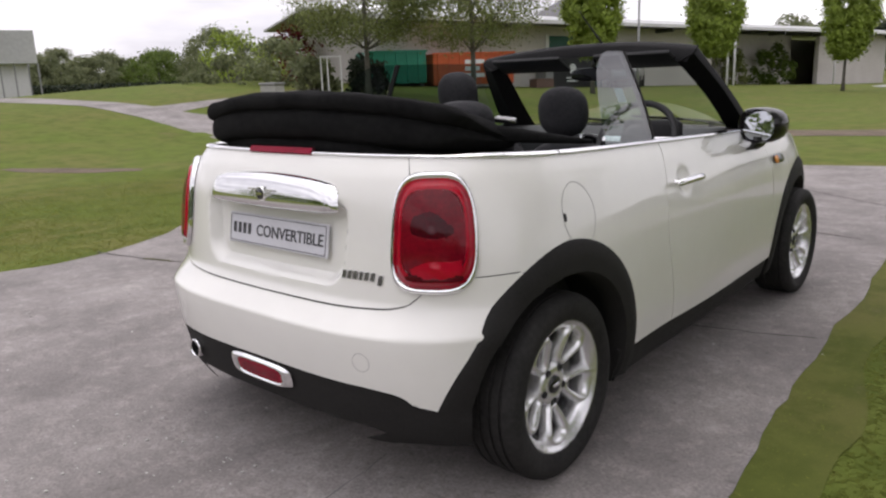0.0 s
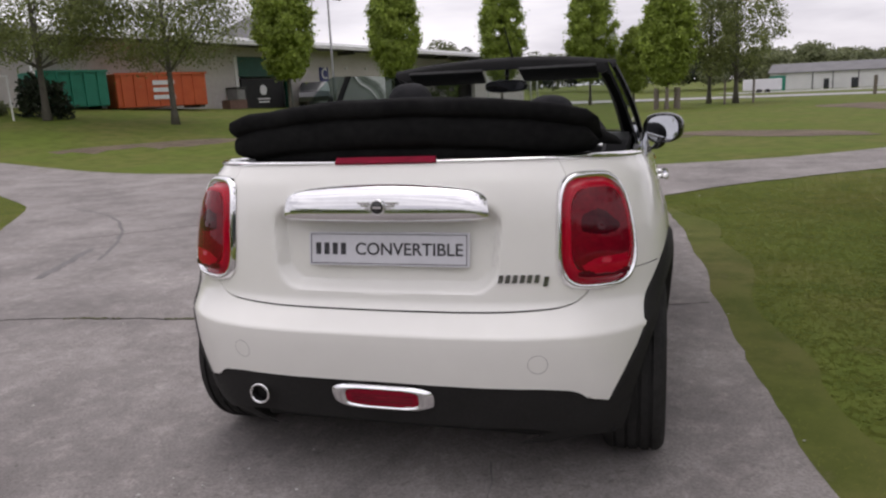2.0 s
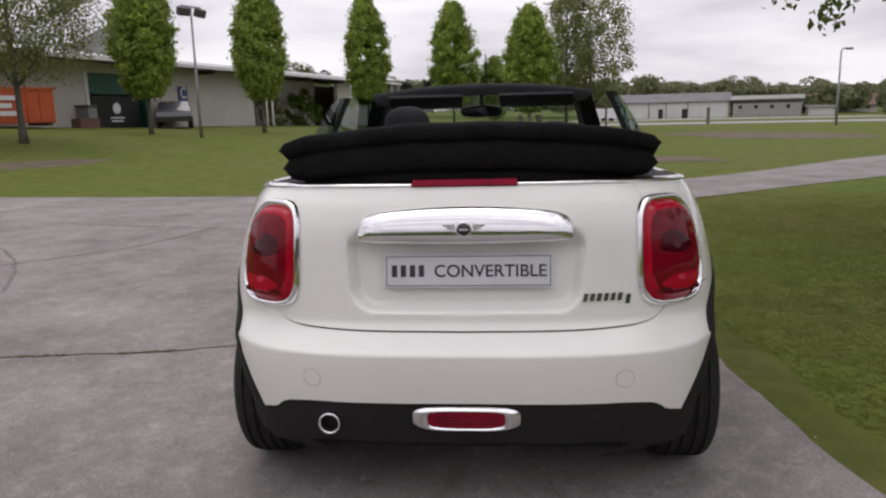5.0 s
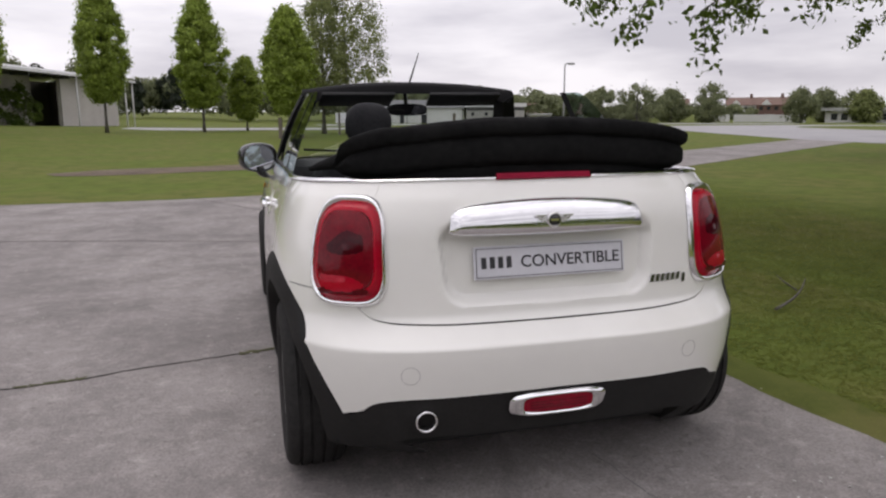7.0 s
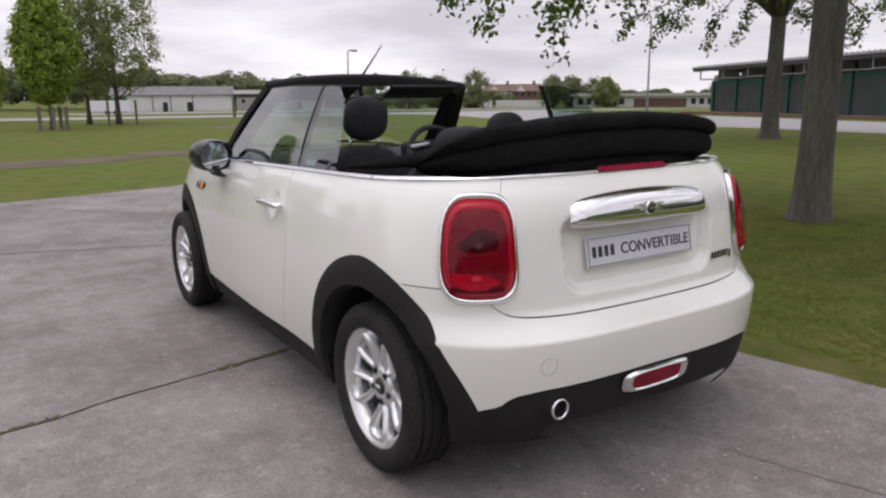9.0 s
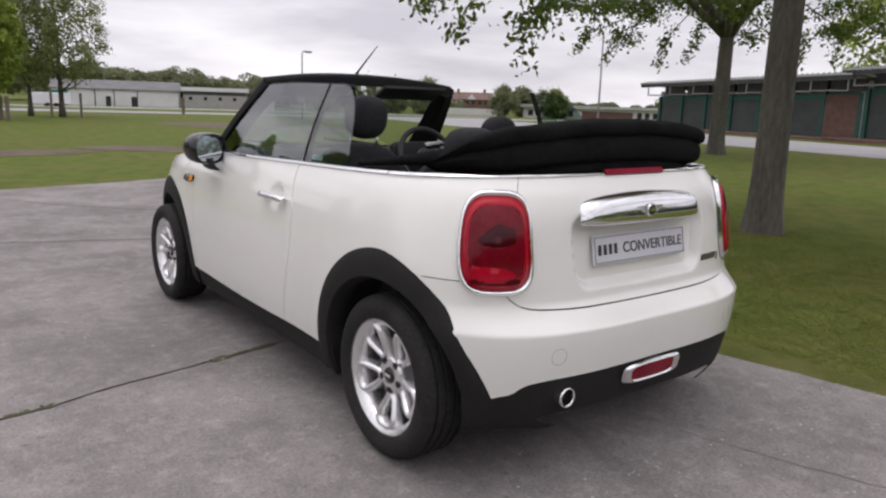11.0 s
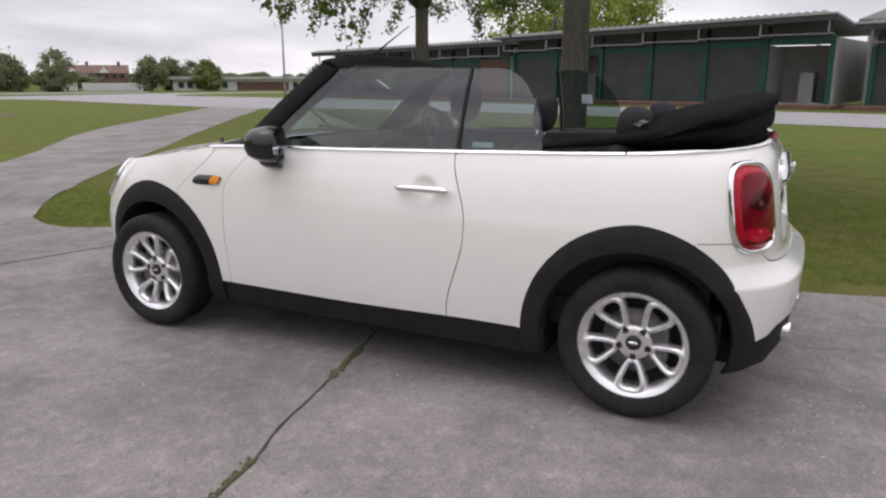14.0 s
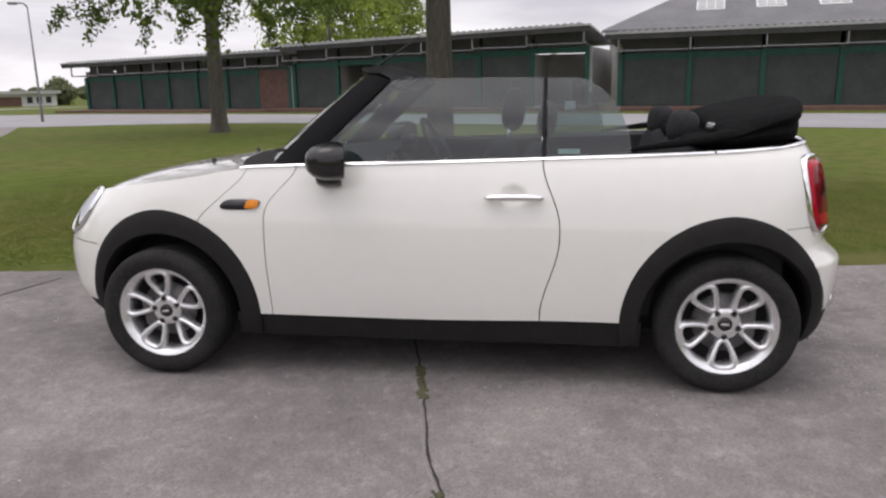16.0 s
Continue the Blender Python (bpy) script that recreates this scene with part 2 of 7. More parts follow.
def turf(name, green, dry, bare, share=0.5):
    """Mown grass: broad green and dry areas, softer blotches, fine blade grain, thin spots."""
    m, n, l, b = node_mat(name)
    co = n.new("ShaderNodeTexCoord")

    def tex(scale, detail, rough=0.6):
        t = n.new("ShaderNodeTexNoise")
        t.inputs["Scale"].default_value, t.inputs["Detail"].default_value, t.inputs["Roughness"].default_value = scale, detail, rough
        l.new(co.outputs["Object"], t.inputs["Vector"])
        return t.outputs["Fac"]

    def blend(fac, lo, hi, a_, b_, kind="MIX"):
        r = n.new("ShaderNodeMapRange")
        r.interpolation_type = "SMOOTHSTEP"
        r.inputs["From Min"].default_value, r.inputs["From Max"].default_value = lo, hi
        l.new(fac, r.inputs["Value"])
        x = n.new("ShaderNodeMix")
        x.data_type, x.blend_type = "RGBA", kind
        l.new(r.outputs["Result"], x.inputs["Factor"])
        for sock, v in (("A", a_), ("B", b_)):
            if isinstance(v, tuple):
                x.inputs[sock].default_value = (*v, 1)
            else:
                l.new(v, x.inputs[sock])
        return x.outputs["Result"]

    c = blend(tex(0.42, 6), share - 0.13, share + 0.13, green, dry)
    c = blend(tex(2.6, 6, 0.65), 0.40, 0.66, c, tuple(0.76 * v for v in green))
    c = blend(tex(1.3, 7, 0.7), 0.60, 0.74, c, bare)
    c = blend(tex(170, 3, 0.7), 0.30, 0.74, c, (1.22, 1.20, 1.16), "MULTIPLY")
    l.new(c, b.inputs["Base Color"])
    b.inputs["Roughness"].default_value, b.inputs["Specular IOR Level"].default_value = 0.95, 0.12
    bp = n.new("ShaderNodeBump")
    bp.inputs["Strength"].default_value, bp.inputs["Distance"].default_value = 0.15, 0.012
    l.new(tex(210, 4, 0.7), bp.inputs["Height"])
    l.new(bp.outputs["Normal"], b.inputs["Normal"])
    return m


GRASS = turf("mown_grass", (0.092, 0.124, 0.021), (0.118, 0.120, 0.034), (0.125, 0.108, 0.048))
BLADE = surface("grass_blades", (0.145, 0.176, 0.036), (0.200, 0.208, 0.058), 0.55, 0.9, random_amount=0.08, island=True, spec=0.0)
b_n, b_l = BLADE.node_tree.nodes, BLADE.node_tree.links
b_thin = b_n.new("ShaderNodeBsdfTranslucent")
b_mix = b_n.new("ShaderNodeMixShader")
b_l.new(b_n["Principled BSDF"].inputs["Base Color"].links[0].from_socket, b_thin.inputs["Color"])
b_l.new(b_n["Principled BSDF"].outputs[0], b_mix.inputs[1])
b_l.new(b_thin.outputs[0], b_mix.inputs[2])
b_l.new(b_mix.outputs[0], b_n["Material Output"].inputs["Surface"])


def asphalt(name):
    """Old grey paving: broad stains, worn pale scuffs, coarse grit and fine relief."""
    m, n, l, b = node_mat(name)
    co = n.new("ShaderNodeTexCoord")

    def tex(scale, detail, rough=0.6):
        t = n.new("ShaderNodeTexNoise")
        t.inputs["Scale"].default_value, t.inputs["Detail"].default_value, t.inputs["Roughness"].default_value = scale, detail, rough
        l.new(co.outputs["Object"], t.inputs["Vector"])
        return t.outputs["Fac"]

    def ramp(fac, stops):
        r = n.new("ShaderNodeValToRGB")
        r.color_ramp.elements[0].position, r.color_ramp.elements[0].color = stops[0][0], (*stops[0][1], 1)
        r.color_ramp.elements[1].position, r.color_ramp.elements[1].color = stops[-1][0], (*stops[-1][1], 1)
        l.new(fac, r.inputs["Fac"])
        return r.outputs["Color"]

    def mix(kind, f, a_, b_):
        x = n.new("ShaderNodeMix")
        x.data_type, x.blend_type = "RGBA", kind
        x.inputs["Factor"].default_value = f
        l.new(a_, x.inputs["A"])
        l.new(b_, x.inputs["B"])
        return x.outputs["Result"]

    base = ramp(tex(0.9, 8), ((0.33, (0.176, 0.161, 0.156)), (0.68, (0.292, 0.269, 0.261))))
    stain = ramp(tex(2.3, 9, 0.7), ((0.36, (0.62, 0.61, 0.60)), (0.58, (1.08, 1.07, 1.06))))
    grit = ramp(tex(95, 3, 0.75), ((0.34, (0.52, 0.51, 0.50)), (0.66, (1.42, 1.42, 1.42))))
    scuff = ramp(tex(11, 8, 0.75), ((0.50, (0.93, 0.93, 0.93)), (0.70, (1.75, 1.74, 1.70))))
    spot = ramp(tex(28, 4, 0.6), ((0.26, (0.45, 0.44, 0.42)), (0.40, (1.0, 1.0, 1.0))))
    c = mix("MULTIPLY", 0.6, base, stain)
    c = mix("MULTIPLY", 0.5, c, grit)
    c = mix("MULTIPLY", 0.5, c, scuff)
    c = mix("MULTIPLY", 0.6, c, spot)
    l.new(c, b.inputs["Base Color"])
    b.inputs["Roughness"].default_value = 0.86
    bp = n.new("ShaderNodeBump")
    bp.inputs["Strength"].default_value, bp.inputs["Distance"].default_value = 0.42, 0.008
    l.new(tex(130, 4, 0.7), bp.inputs["Height"])
    l.new(bp.outputs["Normal"], b.inputs["Normal"])
    return m


ASPHALT = asphalt("worn_grey_asphalt")
ROAD = surface("pale_road", (0.25, 0.245, 0.25), (0.33, 0.325, 0.33), 0.6, 0.9, bump=0.3, bump_scale=90, fine=30)
SOIL = surface("bare_soil", (0.075, 0.052, 0.035), (0.16, 0.125, 0.085), 1.2, 0.95, bump=0.8, bump_scale=60, fine=24, detail=8)
MOSS = surface("moss", (0.062, 0.066, 0.032), (0.135, 0.130, 0.070), 8, 0.95, bump=0.6, bump_scale=200)
CRACK = surface("dark_crack", (0.018, 0.017, 0.015), (0.05, 0.046, 0.038), 10, 0.95, bump=0.4, bump_scale=150)

RINGS = [0, 1.5, 3, 4.5, 6, 7.5, 9, 10.5, 12, 14, 16, 18, 20, 22, 24, 27, 30, 33, 36, 40, 44, 48, 53, 58, 64, 70, 80, 90, 105, 125, 150, 200, 300, 500, 900, 2000]
bm = bmesh.new()
rows = [[(r * math.sin(2 * math.pi * k / 120), 4 + r * math.cos(2 * math.pi * k / 120),
          land(r * math.sin(2 * math.pi * k / 120), 4 + r * math.cos(2 * math.pi * k / 120))) for k in range(120)] for r in RINGS[1:]]
vs = grid(bm, rows, close_v=True)
mid = bm.verts.new((0, 4, 0))
for k in range(120):
    bm.faces.new([mid, vs[0][k], vs[0][(k + 1) % 120]])
bmesh.ops.recalc_face_normals(bm, faces=bm.faces)
ground = new("ground", mesh_of("ground", bm, GRASS, True))
tagged(ground, "mown green lawn with worn patches", "lawn", kind="structure")


def smooth_line(pts, per=6):
    """Points along a soft curve through the given ones."""
    out = []
    n = len(pts)
    for i in range(n - 1):
        p0, p1, p2, p3 = pts[max(i - 1, 0)], pts[i], pts[i + 1], pts[min(i + 2, n - 1)]
        for k in range(per):
            t = k / per
            out.append(tuple(0.5 * (2 * b + (c - a) * t + (2 * a - 5 * b + 4 * c - d) * t * t + (3 * b - a - 3 * c + d) * t ** 3)
                             for a, b, c, d in zip(p0, p1, p2, p3)))
    out.append(tuple(pts[-1]))
    return out


def sheet(name, outline, material, lift, label, category, cell=2.5, reach=(-70, 60), ragged=0.0):
    """A flat sheet over an outline of (x, y), cut into cells that follow the land."""
    if ragged:
        outline = [(x + ragged * noise.noise((x * 2.3, y * 2.3, 1.7)) + 0.4 * ragged * noise.noise((x * 9, y * 9, 5.1)),
                    y + ragged * noise.noise((x * 2.3, y * 2.3, 7.7)) + 0.4 * ragged * noise.noise((x * 9, y * 9, 9.1))) for x, y in outline]
    bm = bmesh.new()
    f = bm.faces.new([bm.verts.new((x, y, 0)) for x, y in outline])
    xs, ys = [p[0] for p in outline], [p[1] for p in outline]
    for axis, lo, hi in ((0, min(xs), max(xs)), (1, min(ys), max(ys))):
        c = math.floor(lo / cell) * cell
        while c < hi:
            co, no = [0, 0, 0], [0, 0, 0]
            co[axis], no[axis] = c, 1
            bmesh.ops.bisect_plane(bm, geom=bm.faces[:] + bm.edges[:] + bm.verts[:], plane_co=co, plane_no=no)
            c += cell
    bmesh.ops.triangulate(bm, faces=bm.faces[:])
    for v in bm.verts:
        v.co.z = land(v.co.x, v.co.y) + lift
    bmesh.ops.recalc_face_normals(bm, faces=bm.faces)
    if bm.faces and sum(q.normal.z for q in bm.faces) < 0:
        bmesh.ops.reverse_faces(bm, faces=bm.faces[:])
    ob = new(name, mesh_of(name, bm, material, True))
    return tagged(ob, label, category, kind="structure")


EAST_EDGE = smooth_line([(2.4, -14), (2.1, -8), (1.8, -3.5), (1.52, -1.3), (1.34, -0.4), (1.22, 0.5), (1.18, 1.3), (1.10, 2.8), (1.01, 4.2), (0.90, 4.9),
                         (0.74, 5.35), (0.84, 5.8), (1.36, 6.4), (2.35, 7.3), (6.0, 9.85), (13.0, 14.6), (21.2, 19.9)])
NORTH_EDGE = smooth_line([(21.0, 22.6), (14.5, 18.6), (8.9, 15.1), (4.5, 11.2), (2.7, 9.9), (1.2, 9.3), (0.0, 8.9), (-1.5, 8.6), (-3.95, 8.6), (-8.4, 9.1), (-12.0, 10.2), (-14.9, 10.4), (-17.1, 9.9), (-18.8, 9.5), (-24.0, 9.2), (-36.0, 9.6)])
WEST_EDGE = smooth_line([(-37.5, 8.0), (-28.0, 7.9), (-20.15, 8.1), (-17.3, 8.2), (-14.2, 7.95), (-11.2, 7.4), (-7.62, 5.6), (-5.9, 3.6), (-4.75, 2.0), (-4.2, 1.35), (-3.85, 0.3), (-4.2, -1.0), (-4.6, -5.0), (-4.6, -14)])
sheet("pavement", EAST_EDGE + NORTH_EDGE + WEST_EDGE, ASPHALT, 0.008, "worn grey asphalt path with cracks and joints", "path", ragged=0.04)
sheet("branch_path", smooth_line([(-18.0, 9.4), (-18.7, 11.4), (-19.0, 13.4), (-20.2, 17.0), (-20.9, 17.0)]) + smooth_line([(-20.9, 17.0), (-19.9, 13.4), (-19.6, 11.4), (-19.4, 9.2)])[1:], ASPHALT, 0.010, "narrow grey path climbing the bank", "path", ragged=0.03)


# ---- the car ----
# Forward is +y, the rear axle stands over y = 0.
WHEELBASE, WHEEL_R = 2.495, 0.312
HALF_WIDTH = [(0.15, 0.765), (0.30, 0.812), (0.45, 0.828), (0.58, 0.832), (0.70, 0.826), (0.82, 0.806), (0.92, 0.778), (0.99, 0.748), (1.03, 0.722), (1.06, 0.70)]
REAR = [(0.15, -0.44), (0.24, -0.515), (0.34, -0.538), (0.45, -0.556), (0.530, -0.5625), (0.551, -0.5625), (0.558, -0.5595), (0.566, -0.550), (0.612, -0.502), (0.64, -0.485), (0.72, -0.476), (0.82, -0.465), (0.92, -0.452), (0.985, -0.433), (1.03, -0.405), (1.06, -0.385)]
FRONT = [(0.15, 3.02), (0.26, 3.18), (0.40, 3.24), (0.52, 3.245), (0.62, 3.22), (0.70, 3.17), (0.78, 3.10), (0.83, 3.04), (0.9, 2.95)]
BELT = [(-0.45, 1.050), (-0.30, 1.043), (0.06, 1.025), (0.77, 1.003), (1.2, 0.992), (2.05, 0.972), (2.3, 0.935), (2.6, 0.885), (2.85, 0.83), (3.05, 0.785), (3.3, 0.75)]
Y_REAR, Y_FRONT, N_REAR, N_FRONT = 0.22, 2.15, 3.5, 2.7


def half_width(y, z):
    return table(z, HALF_WIDTH) * (1 - 0.045 * sm(0.9, 2.5, y)) * (1 + 0.020 * sm(0.80, 0.20, y))


def contour(q, z):
    """A point of the right half of the outline at height z; q runs 0..1 over the tail, 1..2 over the side, 2..3 over the nose."""
    if q <= 1:
        a = q * math.pi / 2
        w = half_width(Y_REAR, z)
        r = table(z, REAR)
        return Vector((w * math.sin(a) ** (2 / N_REAR), Y_REAR - (Y_REAR - r) * math.cos(a) ** (2 / N_REAR), z))
    if q <= 2:
        y = lerp(Y_REAR, Y_FRONT, q - 1)
        return Vector((half_width(y, z), y, z))
    a = (q - 2) * math.pi / 2
    w = half_width(Y_FRONT, z)
    f = table(z, FRONT)
    return Vector((w * math.cos(a) ** (2 / N_FRONT), Y_FRONT + (f - Y_FRONT) * max(0.0, math.sin(a)) ** (2 / N_FRONT), z))


QS = np.concatenate([np.linspace(0, 1, 1500) ** 1.0, np.linspace(1, 2, 400)[1:], np.linspace(2, 3, 1500)[1:]])
_pts = np.array([contour(float(q), 0.7)[:2] for q in QS])
ARC = np.concatenate([[0], np.cumsum(np.hypot(*np.diff(_pts, axis=0).T))])
ARC_END = float(ARC[-1])


def arc_at(x=None, y=None, nose=False):
    """The arc length, from the middle of the tail, where the outline at z = 0.7 has that x (tail or nose) or y."""
    if x is not None:
        if nose:
            k = np.argmin(np.abs(_pts[QS >= 2, 0] - x)) + int(np.sum(QS < 2))
        else:
            k = np.argmin(np.abs(_pts[QS <= 1, 0] - x))
        return float(ARC[k])
    return float(np.interp(y, _pts[:, 1], ARC))


def plate_recess(x, z):
    """The hollow round the number plate."""
    half, low, high, corner = 0.348 + 0.10 * (z - 0.70), 0.664, 0.93, 0.075
    dx, dz = abs(x) - (half - corner), abs(z - (low + high) / 2) - ((high - low) / 2 - corner)
    gap = math.hypot(max(dx, 0.0), max(dz, 0.0)) + min(max(dx, dz), 0.0) - corner
    return 0.040 * sm(0.004, -0.030, gap) * sm(0.955, 0.86, z)


def handle_recess(y, z):
    """The shallow cup in the door behind its handle."""
    r = math.hypot((y - 0.885) / 0.066, (z - 0.846) / 0.060)
    return 0.020 * sm(1.0, 0.35, r)


def skin(s, z, out=0.0):
    """The point of the body at signed arc length s (negative on the left) and height z, moved out along the normal."""
    a = abs(s)
    q = float(np.interp(a, ARC, QS))
    p = contour(q, z)
    if q < 1:
        p.y += plate_recess(p.x, z)
    elif q < 2 and abs(z - 0.846) < 0.07:
        p.x -= handle_recess(p.y, z)
    if out:
        e = 0.004
        p1 = contour(float(np.interp(min(a + e, ARC_END), ARC, QS)), z) - contour(float(np.interp(max(a - e, 0), ARC, QS)), z)
        p2 = contour(q, z + e) - contour(q, z - e)
        n = p1.cross(p2).normalized()
        p += n * out
    return Vector((-p.x, p.y, p.z)) if s < 0 else p


def side_x(y, z):
    """Half width of the body at a place along it and a height."""
    if y < Y_REAR:
        u = min(1.0, (Y_REAR - y) / (Y_REAR - table(z, REAR)))
        return half_width(Y_REAR, z) * max(0.0, 1 - u ** N_REAR) ** (1 / N_REAR)
    if y > Y_FRONT:
        u = min(1.0, (y - Y_FRONT) / (table(z, FRONT) - Y_FRONT))
        return half_width(Y_FRONT, z) * max(0.0, 1 - u ** N_FRONT) ** (1 / N_FRONT)
    return half_width(y, z)


def s_of_y(y):
    return arc_at(y=y)


def belt(s):
    return table(skin(s, 0.97).y, BELT)


def panel(s0, s1, z0, z1, nu, nv, drop=None, out=0.0, thick=0.012, cut=0.43):
    """A bent panel of the body between two edges s0(z), s1(z) and two heights z0(s), z1(s), with a returned edge."""
    f = [(v if callable(v) else (lambda _x, v=v: v)) for v in (s0, s1, z0, z1)]
    rows = []
    for i in range(nu + 1):
        row = []
        for j in range(nv + 1):
            z = 0.65
            for _ in range(4):
                s = lerp(f[0](z), f[1](z), i / nu)
                z = lerp(f[2](s), f[3](s), j / nv)
            row.append((s, z))
        rows.append(row)
    bm = bmesh.new()
    vs = [[bm.verts.new(skin(s, z, out)) for s, z in row] for row in rows]
    for i in range(nu):
        for j in range(nv):
            q = [vs[i][j], vs[i + 1][j], vs[i + 1][j + 1], vs[i][j + 1]]
            c = sum((v.co for v in q), Vector()) / 4
            if drop and drop(c):
                continue
            bm.faces.new(q)
    bmesh.ops.delete(bm, geom=[v for v in bm.verts if not v.link_faces], context="VERTS")
    if drop:
        for v in [v for v in bm.verts if v.is_boundary]:
            for yc in (0.0, WHEELBASE):
                d = math.hypot(v.co.y - yc, v.co.z - 0.30)
                if abs(d - cut) < 0.035 and abs(v.co.x) > 0.4:
                    y, z = yc + (v.co.y - yc) * cut / d, 0.30 + (v.co.z - 0.30) * cut / d
                    v.co = (math.copysign(max(0.4, side_x(y, z)) + out, v.co.x), y, z)
    bmesh.ops.recalc_face_normals(bm, faces=bm.faces)
    c = Vector((0, 1.3, 0.6))
    if sum((q.calc_center_median() - c).dot(q.normal) for q in bm.faces) < 0:
        bmesh.ops.reverse_faces(bm, faces=bm.faces[:])
    edges = [e for e in bm.edges if e.is_boundary]
    bm.normal_update()
    r = bmesh.ops.extrude_edge_only(bm, edges=edges)
    for v in [g for g in r["geom"] if isinstance(g, bmesh.types.BMVert)]:
        c = Vector((0, min(max(v.co.y, 0.0), 2.6), 0.55))
        v.co += (c - v.co).normalized() * thick
    bmesh.ops.recalc_face_normals(bm, faces=bm.faces)
    return bm


def joined(*parts):
    """One bmesh out of several."""
    bm = bmesh.new()
    for p in parts:
        me = bpy.data.meshes.new("joined")
        p.to_mesh(me)
        p.free()
        bm.from_mesh(me)
        bpy.data.meshes.remove(me)
    return bm


def in_arch(c, r=0.43):
    return c.z < 0.9 and abs(c.x) > 0.4 and any(math.hypot(c.y - yc, c.z - 0.30) < r for yc in (0.0, WHEELBASE))


car = thing("car", "white two-door convertible with folded black roof on an asphalt path", "car")
GAP = 0.0025
S_LID_T, S_LID_B = arc_at(x=0.585), arc_at(x=0.60)
S_DOOR_R = lambda z: s_of_y(0.695 + 0.072 * sm(0.72, 1.0, z) + 0.080 * sm(0.68, 0.33, z)) 
S_DOOR_F = lambda z: s_of_y(1.985 - 0.15 * sm(0.74, 0.99, z) ** 1.3 - 0.012 * sm(0.6, 0.3, z))
S_WING = lambda z: s_of_y(2.31 - 0.245 * sm(0.70, 0.985, z))
SILL_T = 0.305


def sill_top(s):
    return SILL_T + 0.012 * sm(1.4, 0.5, skin(s, 0.6).y)


BUMPER_TOP = [(0, 0.612), (0.3, 0.614), (0.5, 0.622), (0.565, 0.634), (0.60, 0.658), (0.64, 0.694), (0.70, 0.714), (0.9, 0.718), (1.2, 0.724)]
LID_EDGE = [(0.60, 0.50), (0.63, 0.578), (0.66, 0.596), (0.70, 0.606), (0.90, 0.600), (1.06, 0.592)]
VALANCE_TOP = [(0, 0.404), (0.45, 0.400), (0.56, 0.390), (0.60, 0.374), (0.635, 0.345), (0.70, 0.340), (0.9, 0.345)]


def bumper_top(s):
    """The joint between the bumper and what stands above it."""
    return table(abs(s), BUMPER_TOP)


def lid_edge(z):
    return table(z, LID_EDGE)


def valance_top(s):
    return table(abs(s), VALANCE_TOP)


ARC_LID = lambda z: arc_at(x=lid_edge(z))
part("boot_lid", panel(lambda z: -ARC_LID(z), ARC_LID, lambda s: bumper_top(s) + GAP, lambda s: belt(s) - 0.004, 120, 56), PAINT, car, angle=35)
part("rear_bumper", panel(-s_of_y(-0.02), s_of_y(-0.02), valance_top, lambda s: bumper_top(s) - GAP, 120, 48, drop=lambda c: in_arch(c, 0.424), cut=0.424), PAINT, car, angle=35)
part("rear_valance", panel(-0.78, 0.78, lambda s: lerp(0.262, 0.205, sm(0.42, 0.74, abs(s))), lambda s: valance_top(s) - 0.001, 80, 8, out=-0.004), CLADDING, car, "black plastic lower bumper", angle=35)
for side in (-1, 1):
    S = lambda f, side=side: (lambda z: side * f(z))
    fore = panel(S(lambda z: s_of_y(0.0)), S(lambda z: S_DOOR_R(z) - GAP), sill_top, lambda s: belt(s) - 0.004, 24, 30, drop=in_arch)
    aft = panel(S(lambda z: ARC_LID(z) + GAP), S(lambda z: s_of_y(0.0)), lambda s: bumper_top(s) + GAP, lambda s: belt(s) - 0.004, 30, 20, drop=in_arch)
    part("rear_wing", joined(fore, aft), PAINT, car, angle=35)
    part("door", panel(S(lambda z: S_DOOR_R(z) + GAP), S(lambda z: S_DOOR_F(z) - GAP), sill_top, lambda s: belt(s) - 0.004, 96, 52), PAINT, car, angle=35)
    part("front_wing", panel(S(lambda z: S_DOOR_F(z) + GAP), S(lambda z: S_WING(z) - GAP), sill_top, lambda s: belt(s) - 0.004, 14, 26, drop=in_arch), PAINT, car, angle=35)
    part("sill", panel(side * s_of_y(0.35), side * s_of_y(2.15), 0.192, lambda s: sill_top(s) - 0.002, 30, 6, out=-0.012), CLADDING, car, "black plastic sill", angle=35)

# bonnet: its sides reach down to the wheel arches
part("front_bumper", joined(*(panel(side * s_of_y(2.55), side * ARC_END, 0.31, 0.60, 40, 14, drop=in_arch) for side in (-1, 1))), PAINT, car, angle=35)
part("front_valance", joined(*(panel(side * s_of_y(2.86), side * ARC_END, 0.20, 0.309, 30, 4, out=-0.008) for side in (-1, 1))), CLADDING, car, "black plastic lower bumper", angle=35)
HOOD_MID = [(1.95, 0.985), (2.1, 0.985), (2.26, 0.974), (2.49, 0.945), (2.757, 0.905), (2.95, 0.85), (3.05, 0.805), (3.12, 0.77)]
bm = bmesh.new()
rows = []
def hood(y, u):
    """A point of the bonnet; u runs from edge to edge."""
    zc = table(y, HOOD_MID)
    ze = min(table(y, BELT) - 0.004, zc - 0.012)
    f_, w_ = table(ze, FRONT), half_width(Y_FRONT, ze)
    t_ = max(0.0, min(1.0, (y - Y_FRONT) / (f_ - Y_FRONT)))
    xe = w_ * max(0.0, 1 - t_ ** N_FRONT) ** (1 / N_FRONT) if y > Y_FRONT else half_width(y, ze)
    return (xe * u, y, ze + (zc - ze) * (1 - abs(u) ** 2.4))


